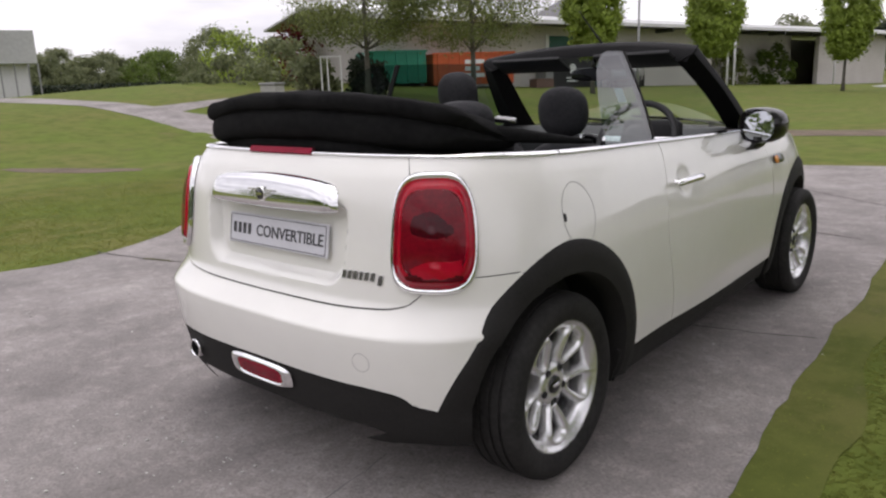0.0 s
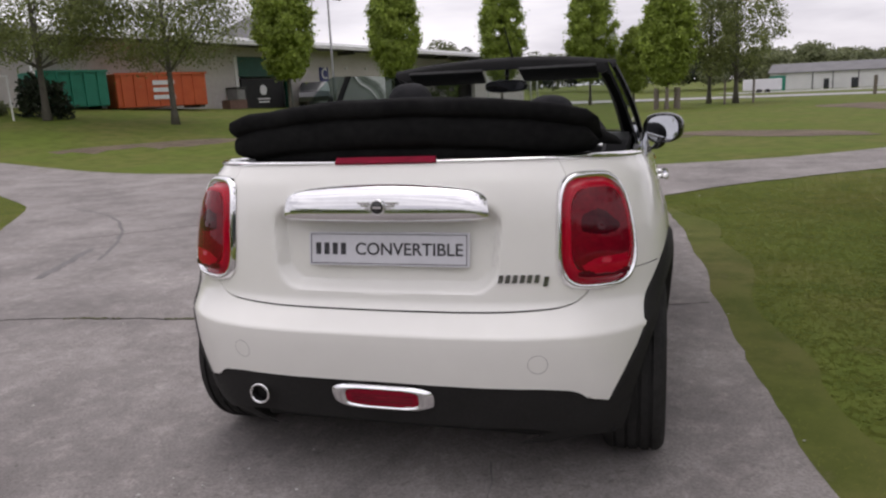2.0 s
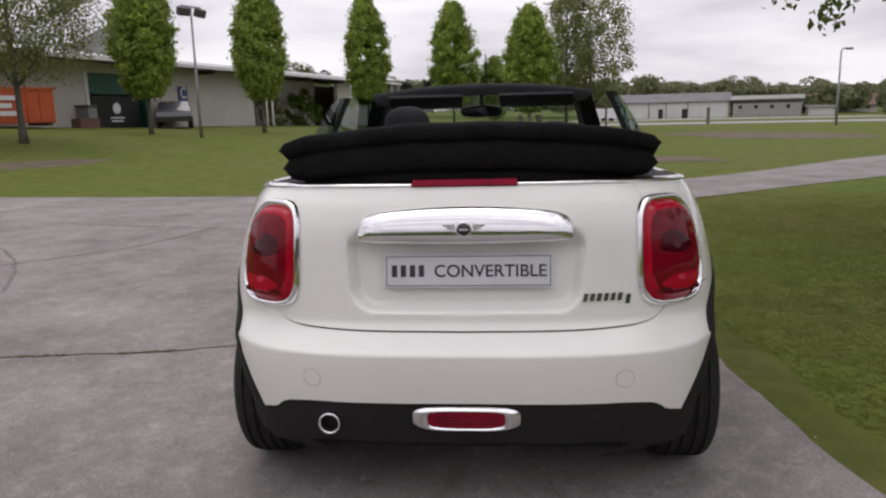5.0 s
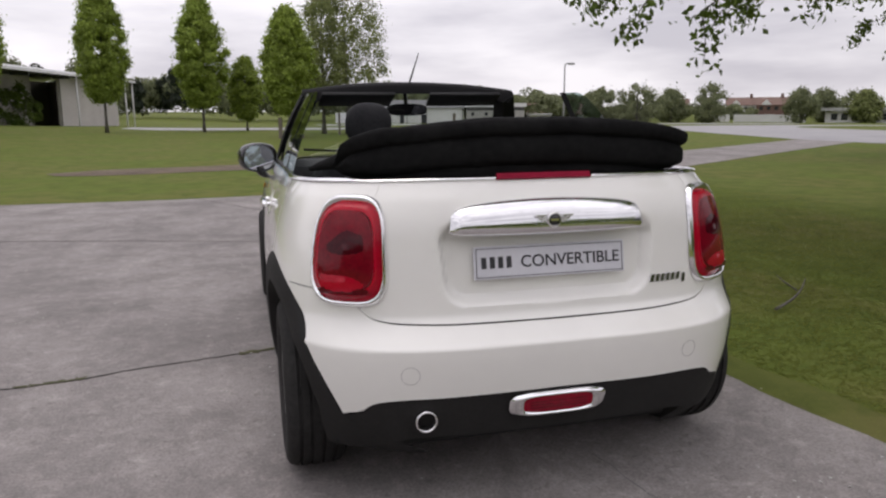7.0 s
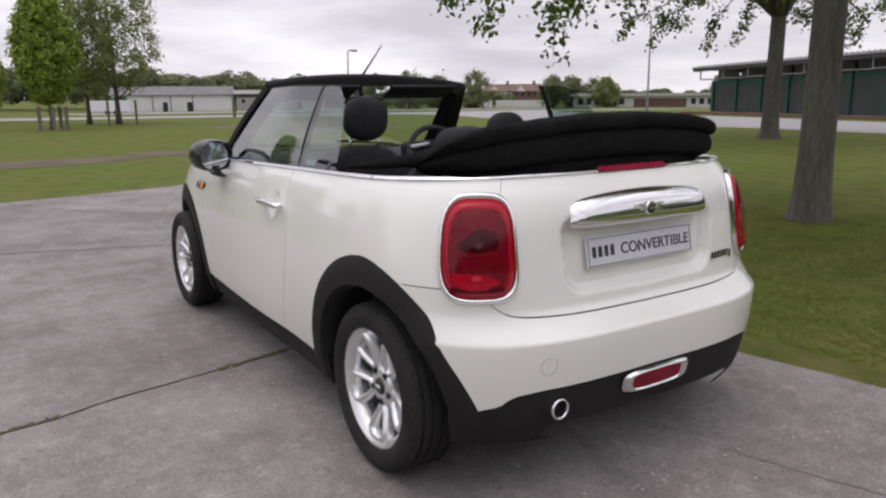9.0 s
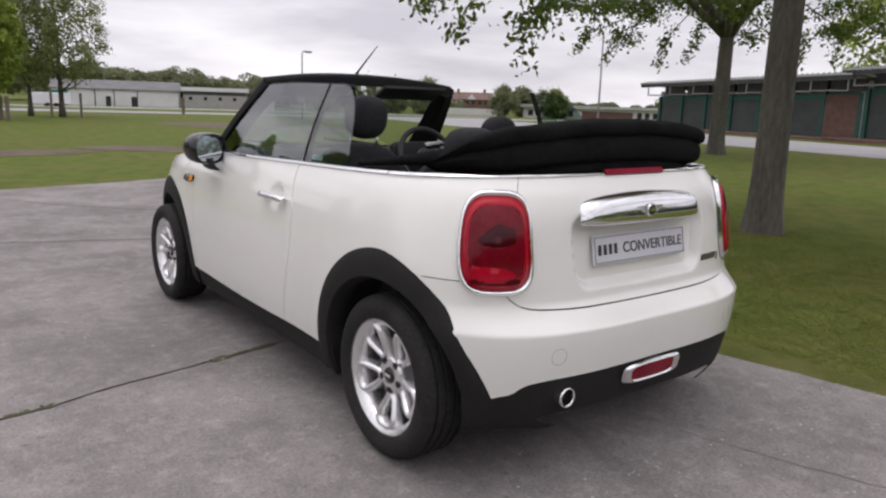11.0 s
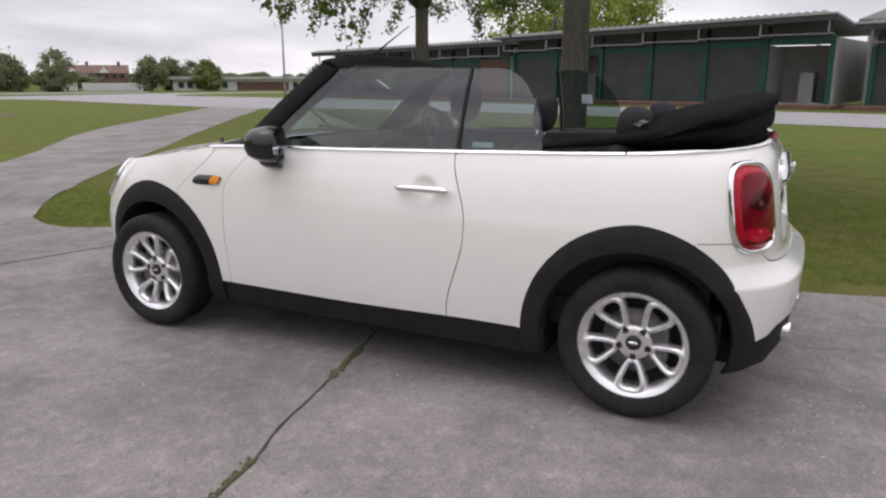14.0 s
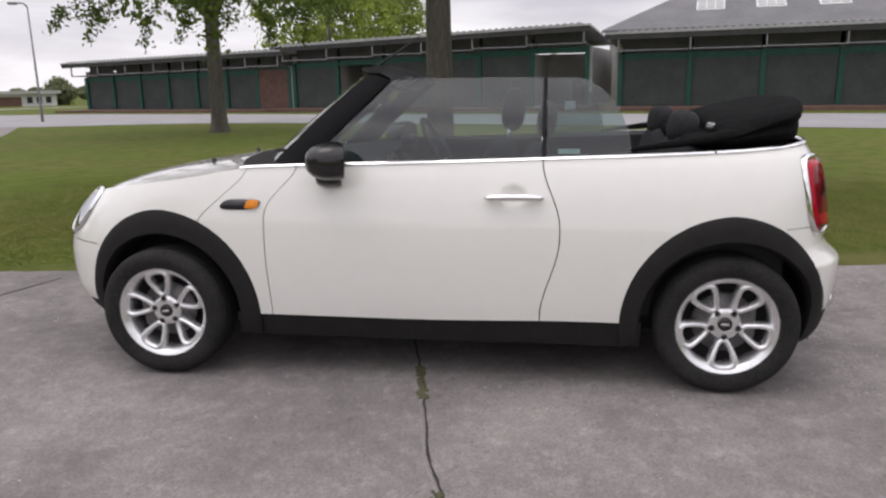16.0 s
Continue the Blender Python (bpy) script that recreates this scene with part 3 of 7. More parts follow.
for i in range(37):
    y = lerp(2.02, 3.085, (i / 36) ** 0.8)
    rows.append([hood(y, u) for u in np.linspace(-1, 1, 29)])
grid(bm, rows)
bmesh.ops.recalc_face_normals(bm, faces=bm.faces)
if sum(f.normal.z for f in bm.faces) < 0:
    bmesh.ops.reverse_faces(bm, faces=bm.faces[:])
bonnet = part("bonnet", bm, PAINT, car, angle=35)
for side in (-1, 1):
    part("bonnet_side", panel(lambda z: side * (S_WING(z) + GAP), side * ARC_END, 0.605, lambda s: min(belt(s), table(skin(s, 0.75).y, HOOD_MID)) - 0.003, 46, 16, drop=in_arch), PAINT, bonnet, angle=35)

# dark shell behind the joints
for side in (-1, 1):
    part("inner_shell", panel(0, side * ARC_END, 0.30, lambda s: belt(s) - 0.03, 120, 12, drop=lambda c: in_arch(c, 0.39), out=-0.022, thick=0.002, cut=0.39), GAP_DARK, car)


def arch_ring(yc, side):
    """The black arch moulding round a wheel."""
    bm = bmesh.new()
    rows = []
    n = 44
    rear = yc < 1
    for i in range(n + 1):
        th = lerp(radians(-13 if rear else -17), radians(193 if rear else 193), i / n)
        row = []
        fore = math.cos(th)
        ro = (0.470 if rear else 0.475) - 0.012 * abs(fore)
        if rear and fore < 0:
            ro -= 0.045 * (-fore) ** 1.5 * (1 - 1.3 * sm(radians(168), radians(190), th))
        if not rear and fore > 0:
            ro -= 0.04 * fore ** 2
        if rear and fore > 0:
            ro -= 0.015 * fore ** 2
        ri = 0.356 - (0.022 * sm(radians(145), radians(188), th) if rear else 0.0)
        prof = [(ri, -0.07), (ri, -0.03), (ri + 0.012, 0.000), (lerp(ri, ro, 0.5), 0.006), (ro - 0.012, 0.006), (ro, 0.001), (ro + 0.002, -0.015)]
        for r, o in prof:
            y, z = yc + r * math.cos(th), 0.305 + r * math.sin(th)
            z = max(z, 0.19)
            x = side_x(y, z) + o
            if rear and y < 0:
                x -= 0.02 * sm(0.42, 0.22, z)
            row.append((side * x, y, z))
        rows.append(row)
    grid(bm, rows, flip=side > 0)
    bmesh.ops.recalc_face_normals(bm, faces=bm.faces)
    return bm


for yc in (0.0, WHEELBASE):
    for side in (-1, 1):
        part("wheel_arch", arch_ring(yc, side), CLADDING, car, "black plastic arch moulding", angle=40)
        bm = bmesh.new()
        rows = [[(side * min(x, side_x(yc + 0.375 * math.cos(a), max(0.3, 0.30 + 0.375 * math.sin(a))) - 0.03), yc + 0.375 * math.cos(a), max(0.2, 0.30 + 0.375 * math.sin(a))) for a in np.linspace(radians(-20), radians(193 if yc < 1 else 200), 30)] for x in (0.80, 0.55, 0.42)]
        vs = grid(bm, rows)
        part("arch_liner", bm, GAP_DARK, car, smooth=True)
        bm = bmesh.new()
        slab = [bm.verts.new((side * 0.42, yc + 0.38 * math.cos(a), max(0.2, 0.30 + 0.38 * math.sin(a)))) for a in np.linspace(0, 2 * math.pi, 33)[:-1]]
        bm.faces.new(slab)
        part("arch_liner", bm, GAP_DARK, car)


# ---- wheels ----
def wheel_meshes():
    made = {}
    bm = bmesh.new()
    lathe(bm, [(-0.085, 0.205), (-0.09, 0.219), (-0.08, 0.219), (-0.06, 0.195), (0.02, 0.185), (0.052, 0.188), (0.066, 0.196), (0.076, 0.206), (0.082, 0.217), (0.086, 0.222), (0.084, 0.226), (0.074, 0.226)], 72)
    bmesh.ops.recalc_face_normals(bm, faces=bm.faces)
    made["rim"] = mesh_of("rim", bm, ALLOY, True)
    bm = bmesh.new()
    prof = [(-0.084, 0.219), (-0.094, 0.235), (-0.101, 0.262), (-0.098, 0.285), (-0.088, 0.300), (-0.078, 0.307)]
    tread = []
    for c in (-0.055, -0.019, 0.019, 0.055):
        tread += [(c - 0.006, 0.3115), (c - 0.005, 0.304), (c + 0.005, 0.304), (c + 0.006, 0.3115)]
    prof += tread + [(-a, r) for a, r in reversed(prof)]
    lathe(bm, prof, 80)
    bmesh.ops.recalc_face_normals(bm, faces=bm.faces)
    made["tyre"] = mesh_of("tyre", bm, RUBBER, True)
    made["tyre"].set_sharp_from_angle(angle=radians(40))
    # one closed loop spoke, pointing up (+z), with a rounded window in it
    bm = bmesh.new()
    path = []
    for i in range(48):
        b, a = rounded(2 * math.pi * i / 48, 3.0)
        z = 0.140 + 0.061 * a
        path.append((b * lerp(0.024, 0.054, sm(0.075, 0.185, z)), z))
    rows = []
    for i, (y, z) in enumerate(path):
        (y0, z0), (y1, z1) = path[i - 1], path[(i + 1) % 48]
        d = Vector((0, y1 - y0, z1 - z0)).normalized()
        nrm = Vector((1, 0, 0)).cross(d)
        r = math.hypot(y, z)
        xo = 0.046 + 0.026 * sm(0.06, 0.2, r)
        w = 0.0145 + 0.002 * sm(0.165, 0.19, r)
        rows.append([Vector((xo, y, z)) + o * Vector((1, 0, 0)) + q * w * nrm for q, o in ((-1.12, -0.036), (-1, -0.014), (-0.72, -0.004), (-0.25, 0.003), (0.25, 0.003), (0.72, -0.004), (1, -0.014), (1.12, -0.036))])
    grid(bm, rows, close_u=True)
    bmesh.ops.recalc_face_normals(bm, faces=bm.faces)
    made["spoke"] = mesh_of("spoke", bm, ALLOY, True)
    made["spoke"].set_sharp_from_angle(angle=radians(50))
    bm = bmesh.new()
    lathe(bm, [(0.0, 0.074), (0.036, 0.073), (0.045, 0.069), (0.049, 0.058), (0.052, 0.040), (0.050, 0.034), (0.050, 0.0005)], 60)
    bmesh.ops.recalc_face_normals(bm, faces=bm.faces)
    made["hub"] = mesh_of("hub", bm, ALLOY, True)
    bm = bmesh.new()
    lathe(bm, [(0.044, 0.031), (0.055, 0.030), (0.058, 0.026), (0.058, 0.0005)], 32)
    bmesh.ops.recalc_face_normals(bm, faces=bm.faces)
    made["cap"] = mesh_of("centre_cap", bm, GLOSS_BLACK, True)
    bm = bmesh.new()
    box(bm, 0.0575, 0.0595, -0.018, 0.018, -0.005, 0.005, 0.001, 1)
    made["badge"] = mesh_of("cap_badge", bm, CHROME)
    bm = bmesh.new()
    lathe(bm, [(0.040, 0.0125), (0.0518, 0.0125), (0.0518, 0.0095), (0.0500, 0.009), (0.0500, 0.0005)], 16)
    bmesh.ops.recalc_face_normals(bm, faces=bm.faces)
    made["bolt"] = mesh_of("wheel_bolt", bm, GAP_DARK, True)
    bm = bmesh.new()
    lathe(bm, [(-0.01, 0.03), (-0.01, 0.135), (0.012, 0.135), (0.012, 0.03)], 48)
    bmesh.ops.recalc_face_normals(bm, faces=bm.faces)
    made["disc"] = mesh_of("brake_disc", bm, BRAKE, True)
    bm = bmesh.new()
    box(bm, -0.03, 0.03, -0.135, -0.065, -0.07, 0.07, 0.012, 2)
    made["caliper"] = mesh_of("brake_caliper", bm, BRAKE)
    bm = bmesh.new()
    lathe(bm, [(-0.02, 0.195), (-0.025, 0.01)], 40)
    made["back"] = mesh_of("wheel_back", bm, GAP_DARK, True)
    return made


BRAKE = surface("brake_steel", (0.10, 0.10, 0.10), (0.19, 0.18, 0.18), 14, 0.45, metal=0.6)
WM = wheel_meshes()
for yc, spin in ((0.0, 180.0), (WHEELBASE, 8.0)):
    for side in (-1, 1):
        wheel = new("wheel", WM["rim"])
        wheel.parent = car
        wheel.matrix_basis = pose(side * 0.724, yc, 0.306, 0, 0, 180 if side < 0 else 0) @ pose(0, 0, 0, spin, 0, 0) @ Matrix.Diagonal((1.0, 0.950, 0.950, 1.0))
        tagged(wheel, "silver five-spoke alloy wheel")
        for nm, key in (("tyre", "tyre"), ("hub", "hub"), ("centre_cap", "cap"), ("cap_badge", "badge"), ("brake_disc", "disc"), ("brake_caliper", "caliper"), ("wheel_back", "back")):
            o = new(nm, WM[key])
            o.parent = wheel
        for k in range(5):
            o = new("spoke", WM["spoke"])
            o.parent = wheel
            o.matrix_basis = pose(0, 0, 0, 72 * k, 0, 0)
            o = new("wheel_bolt", WM["bolt"])
            o.parent = wheel
            o.matrix_basis = pose(0, 0, 0, 72 * k, 0, 0) @ pose(0, 0, 0.058)


# ---- lamps, badges and trim on the skin ----
def skin_disc(sc, zc, hw, hh, r0, r1, out, taper=0.0, power=3.2, nr=6, na=56, lean=0.0):
    """A patch of rounded outline on the skin; out(r) gives how proud it stands."""
    bm = bmesh.new()
    rows = []
    for i in range(nr + 1):
        r = lerp(r0, r1, i / nr)
        row = []
        for k in range(na):
            a, b = rounded(2 * math.pi * k / na, power)
            sgn = 1 if sc >= 0 else -1
            row.append(skin(sc + sgn * (r * a * hw * (1 - taper * r * b) + lean * r * b), zc + r * b * hh, out(r)))
        rows.append(row)
    vs = grid(bm, rows, close_v=True)
    if r0 < 0.05:
        bm.faces.new(vs[0])
    bmesh.ops.recalc_face_normals(bm, faces=bm.faces)
    c = Vector((0, 1.3, 0.6))
    if sum((q.calc_center_median() - c).dot(q.normal) for q in bm.faces) < 0:
        bmesh.ops.reverse_faces(bm, faces=bm.faces[:])
    return bm


def skin_line(pts, radius, out=0.0, sides=6):
    bm = bmesh.new()
    tube(bm, [skin(s, z, out) for s, z in pts], radius, sides)
    return bm


# two darker reds hold the shade and reflections inside the tail lamp
SHADED_RED = red_lens("shaded_red_lens", (0.10, 0.0015, 0.007), (0.20, 0.003, 0.012))
CORE_RED = red_lens("shaded_core_lens", (0.03, 0.001, 0.004), (0.07, 0.002, 0.007))
SC = (arc_at(x=0.530) + arc_at(x=0.740)) / 2
HW = (arc_at(x=0.740) - arc_at(x=0.530)) / 2
LAMP = dict(taper=0.05, lean=0.020)
for side in (-1, 1):
    lamp = part("tail_lamp", skin_disc(side * SC, 0.838, HW, 0.169, 0.865, 1.0, lambda r: 0.003 + 0.015 * math.sin(math.pi * min(1, max(0, (r - 0.850) / 0.150))), power=3.6, nr=6, **LAMP), CHROME, car, "red tail lamp in a chrome surround", smooth=True)
    # stacked red patches paint the lens: lit rim and bottom, shaded middle
    part("lens_rim", skin_disc(side * SC, 0.838, HW, 0.169, 0.70, 0.877, lambda r: 0.022 - 0.016 * sm(0.74, 0.877, r), power=3.6, nr=6, **LAMP), RED_LENS, lamp, "red lens rim, painted brighter", smooth=True)
    part("lens", skin_disc(side * SC, 0.838, HW, 0.169, 0.0, 0.702, lambda r: 0.0222 + 0.006 * (1 - (r / 0.7) ** 2), power=3.2, nr=8, **LAMP), SHADED_RED, lamp, "red lens, painted darker for the shaded inside", smooth=True)
    part("lens_core", skin_disc(side * SC, 0.852, HW * 0.46, 0.056, 0.0, 1.0, lambda r: 0.0288 - 0.003 * r * r, power=2.0, nr=4, na=32), CORE_RED, lamp, "dark round lens centre with shade painted in", smooth=True)
    part("lower_lens", skin_disc(side * SC, 0.752, HW * 0.56, 0.040, 0.0, 1.0, lambda r: 0.0262 - 0.0030 * r * r, power=2.6, nr=4, na=32), RED_LENS, lamp, "lower part of the red lens, painted as lit", smooth=True)
    part("reversing_lens", skin_disc(side * (SC - 0.006), 0.719, HW * 0.62, 0.0095, 0.0, 1.0, lambda r: 0.0240, power=4.0, nr=2, na=32), DARK_RED, lamp, smooth=True)

# boot handle with its badge
bm = bmesh.new()
rows = []
for i in range(61):
    x = lerp(-0.343, 0.343, i / 60)
    u = abs(x) / 0.344
    body = max(0.0, 1 - u ** 12) ** 0.5
    lo, hi = 0.876 + 0.006 * u * u + 0.010 * (1 - body), 0.990 - 0.020 * u * u - 0.03 * (1 - body)
    zc, hh = (lo + hi) / 2, max(0.002, (hi - lo) / 2)
    s = math.copysign(arc_at(x=abs(x)), x)
    row = []
    for k in range(11):
        a = lerp(-math.pi / 2, math.pi / 2, k / 10)
        z = zc + hh * math.copysign(abs(math.sin(a)) ** 0.8, math.sin(a))
        p = skin(s, z)
        p.y = skin(s, 0.925).y - plate_recess(x, 0.925) * 0 - 0.034 * max(0.06, body) * abs(math.cos(a)) ** 0.7 + 0.004 + (z - 0.925) * 0.25
        row.append(p)
    rows.append(row)
grid(bm, rows)
bmesh.ops.recalc_face_normals(bm, faces=bm.faces)
if sum(f.normal.y for f in bm.faces) > 0:
    bmesh.ops.reverse_faces(bm, faces=bm.faces[:])
handle = part("boot_handle", bm, CHROME, car, "polished chrome boot handle", angle=40)
yb = skin(0, 0.925).y - 0.031
bm = bmesh.new()
lathe(bm, [(0.0, 0.024), (0.006, 0.024), (0.008, 0.021), (0.007, 0.0185)], 32)
bmesh.ops.transform(bm, matrix=pose(0.0, yb, 0.926, 0, 0, -90), verts=bm.verts)
badge = part("badge", bm, CHROME, handle, "round winged badge", smooth=True)
bm = bmesh.new()
lathe(bm, [(0.0, 0.019), (0.0075, 0.019), (0.0085, 0.0005)], 28)
bmesh.ops.transform(bm, matrix=pose(0.0, yb, 0.926, 0, 0, -90), verts=bm.verts)
part("badge_face", bm, GLOSS_BLACK, handle, smooth=True)
bm = bmesh.new()
box(bm, -0.013, 0.013, yb - 0.0095, yb - 0.008, 0.9225, 0.9295)
part("badge_bar", bm, CHROME, handle)
for side in (-1, 1):
    bm = bmesh.new()
    for k, (lo, hi, ln) in enumerate(((0.936, 0.943, 0.062), (0.927, 0.934, 0.052), (0.918, 0.925, 0.040))):
        vs = box(bm, 0.026, ln, yb - 0.006, yb + 0.004, lo, hi, 0.001, 1)
    bmesh.ops.transform(bm, matrix=Matrix.Diagonal((side, 1, 1, 1)), verts=bm.verts)
    bmesh.ops.recalc_face_normals(bm, faces=bm.faces)
    part("badge_wing", bm, ALLOY, handle)

# show plate: a framed plate with bars in place of its lettering
tilt = math.degrees(math.atan2(0.0165, 0.0975))
pm = pose(0.008, -0.4425, 0.788, -tilt, 0, 0)
bm = bmesh.new()
box(bm, -0.256, 0.256, -0.004, 0.004, -0.052, 0.052, 0.003, 2)
bmesh.ops.transform(bm, matrix=pm, verts=bm.verts)
plate = part("number_plate", bm, PLATE_GREY, car, "pale grey plate with dark lettering")
bm = bmesh.new()
for x0, x1, z0, z1 in ((-0.249, 0.249, 0.0438, 0.0458), (-0.249, 0.249, -0.0458, -0.0438), (-0.249, -0.247, -0.0438, 0.0438), (0.247, 0.249, -0.0438, 0.0438)):
    box(bm, x0, x1, -0.0052, -0.0035, z0, z1)
bmesh.ops.transform(bm, matrix=pm, verts=bm.verts)
part("plate_border", bm, INK, plate)
for n_, x0, step, w in ((4, -0.232, 0.0275, 0.0165),):
    for k in range(n_):
        bm = bmesh.new()
        box(bm, x0 + k * step, x0 + k * step + w, -0.0052, -0.0035, -0.018, 0.018)
        bmesh.ops.transform(bm, matrix=pm, verts=bm.verts)
        part("plate_bar", bm, INK, plate)
fc = bpy.data.curves.new("word", "FONT")
fc.body, fc.size, fc.extrude, fc.offset, fc.align_x, fc.align_y = "CONVERTIBLE", 0.058, 0.0008, 0.0006, "CENTER", "CENTER"
fo = bpy.data.objects.new("word_curve", fc)
scene.collection.objects.link(fo)
bpy.context.view_layer.update()
wm = bpy.data.meshes.new_from_object(fo.evaluated_get(bpy.context.evaluated_depsgraph_get()))
bpy.data.objects.remove(fo)
wm.materials.clear()
wm.materials.append(INK)
xs_ = [v.co.x for v in wm.vertices]
ys_ = [v.co.y for v in wm.vertices]
wide, tall = max(xs_) - min(xs_), max(ys_) - min(ys_)
wm.transform(Matrix.Translation((0.068, -0.0046, 0.0)) @ pose(0, 0, 0, 90, 0, 0) @ Matrix.Diagonal((0.338 / wide, 0.038 / tall, 1, 1)) @ Matrix.Translation((-(max(xs_) + min(xs_)) / 2, -(max(ys_) + min(ys_)) / 2, 0)))
wm.transform(pm)
wo = new("plate_word", wm)
wo.parent = plate
# small script badge as chrome bars
for k in range(7):
    x = 0.352 + 0.0205 * k + (0.004 if k == 6 else 0)
    z = 0.709 - (0.008 if k == 6 else 0)
    h = 0.0115 if k < 6 else 0.014
    s0, s1 = arc_at(x=x), arc_at(x=x + 0.0135)
    bm = bmesh.new()
    rows = [[skin(s, z + v * h + 0, o) for s in (s0 + v * 0.003, s1 + v * 0.003)] for v, o in ((-1, 0.0), (-1, 0.0045), (1, 0.0045), (1, 0.0))]
    grid(bm, rows)
    bmesh.ops.recalc_face_normals(bm, faces=bm.faces)
    part("script_bar", bm, DARK_CHROME, car)

# exhaust
bm = bmesh.new()
lathe(bm, [(-0.13, 0.030), (0.0, 0.0345), (0.006, 0.0335), (0.006, 0.0285), (0.0, 0.0275)], 36)
bmesh.ops.transform(bm, matrix=pose(-0.423, -0.529, 0.329, 0, 0, -90), verts=bm.verts)
bmesh.ops.recalc_face_normals(bm, faces=bm.faces)
ex = part("exhaust_pipe", bm, CHROME, car, "round chrome exhaust tip", smooth=True)
# near-black lining and end of the pipe's bore
bm = bmesh.new()
lathe(bm, [(0.003, 0.0284), (0.0, 0.0270), (-0.05, 0.0262), (-0.05, 0.0005)], 36)
bmesh.ops.transform(bm, matrix=pose(-0.423, -0.529, 0.329, 0, 0, -90), verts=bm.verts)
part("soot_core", bm, GAP_DARK, ex)

# rear fog lamp
FOG_RED = red_lens("fog_red_lens", (0.20, 0.002, 0.014), (0.30, 0.004, 0.022))
fog = part("fog_lamp", skin_disc(0.0001, 0.354, 0.164, 0.040, 0.72, 1.0, lambda r: 0.004 + 0.012 * math.sin(math.pi * min(1, max(0, (r - 0.66) / 0.34))), 0.0, 4.0, nr=6, na=64), CHROME, car, "chrome framed red fog lamp", smooth=True)
part("fog_lens", skin_disc(0.0001, 0.354, 0.164, 0.040, 0.0, 0.74, lambda r: 0.008 + 0.004 * (1 - r), 0.0, 4.0, nr=5, na=64), FOG_RED, fog, smooth=True)
for k in range(3):
    z = 0.343 + 0.010 * k
    part("fog_rib", skin_line([(lerp(-0.095, 0.095, i / 10), z) for i in range(11)], 0.0011, 0.0115), DARK_RED, fog)

# towing eye covers
SEAM = surface("shadow_line", (0.36, 0.35, 0.33), (0.46, 0.45, 0.43), 9, 0.7)
for side in (-1, 1):
    c, r = side * arc_at(x=0.468), 0.028
    part("bumper_cap", skin_line([(c + r * math.cos(a), 0.478 + r * math.sin(a)) for a in np.linspace(0, 2 * math.pi, 33)], 0.0011, -0.0002), SEAM, car, smooth=True)

# chrome line along the waist, with the high brake lamp in it
S_FRONT_END = s_of_y(2.10)
S_JOIN = s_of_y(0.06)
def waist(s):
    return belt(s) + 0.003
for a0, a1 in ((-S_FRONT_END, -S_JOIN - 0.004), (-S_JOIN + 0.004, -0.1885), (0.1885, S_JOIN - 0.004), (S_JOIN + 0.004, S_FRONT_END)):
    bm = bmesh.new()
    n = 48
    rows = []
    for i in range(n + 1):
        s = lerp(a0, a1, i / n)
        z = waist(s)
        rows.append([skin(s, z - 0.008, 0.002), skin(s, z - 0.006, 0.008), skin(s, z + 0.001, 0.007), skin(s, z + 0.007, 0.000), skin(s, z + 0.008, -0.012)])
    grid(bm, rows)
    bmesh.ops.recalc_face_normals(bm, faces=bm.faces)
    part("waist_trim", bm, CHROME, car, "thin chrome waist strip", angle=40)
bm = bmesh.new()
rows = []
for i in range(25):
    s = lerp(-0.186, 0.186, i / 24)
    z = waist(s)
    rows.append([skin(s, z - 0.009, 0.001), skin(s, z - 0.008, 0.010), skin(s, z + 0.008, 0.009), skin(s, z + 0.010, 0.0), skin(s, z + 0.008, -0.02)])
grid(bm, rows)
bmesh.ops.recalc_face_normals(bm, faces=bm.faces)
part("brake_lamp", bm, BRAKE_RED, car, "long red high brake lamp", angle=40)

# door handles in shallow cups, fuel flap, side repeaters
for side in (-1, 1):
    bm = bmesh.new()
    ys = [lerp(0.762, 1.008, k / 16) for k in range(17)]
    tube(bm, [(side * (side_x(y, 0.85) + 0.030), y, 0.848 + 0.003 * (1 - ((y - 0.885) / 0.125) ** 2)) for y in ys], 0.0155, 12,
         radii=[0.0155 * (1 - 0.65 * abs((y - 0.885) / 0.124) ** 8) for y in ys])
    door_handle = part("door_handle", bm, CHROME, car, "chrome door handle", smooth=True)
    for yy in (0.785, 0.985):
        bm = bmesh.new()
        tube(bm, [(side * (side_x(yy, 0.85) - 0.01), yy, 0.849), (side * (side_x(yy, 0.85) + 0.028), yy, 0.850)], 0.010, 8)
        part("handle_foot", bm, CHROME, door_handle, smooth=True)
    rep = part("side_repeater", skin_disc(side * s_of_y(2.095), 0.808, 0.090, 0.024, 0.0, 1.0, lambda r: 0.014 - 0.010 * r * r, 0.0, 3.2, nr=5, na=40, lean=-0.018), GLOSS_BLACK, car, "black side vent with amber repeater", smooth=True)
    part("repeater_lens", skin_disc(side * s_of_y(2.035), 0.809, 0.030, 0.020, 0.0, 1.0, lambda r: 0.0155 - 0.003 * r * r, 0.0, 3.2, nr=3, na=28, lean=-0.008), AMBER, rep, "amber repeater lens", smooth=True)
c = s_of_y(0.075)
flap = part("fuel_flap", skin_line([(c + 0.088 * math.cos(a), 0.842 + 0.098 * math.sin(a)) for a in np.linspace(0, 2 * math.pi, 49)], 0.0016, -0.0004), SEAM, car, "round fuel flap", smooth=True)
part("flap_notch", skin_disc(s_of_y(-0.005), 0.842, 0.008, 0.014, 0, 1, lambda r: 0.001, 0, 2.0, nr=2, na=16), GAP_DARK, flap)

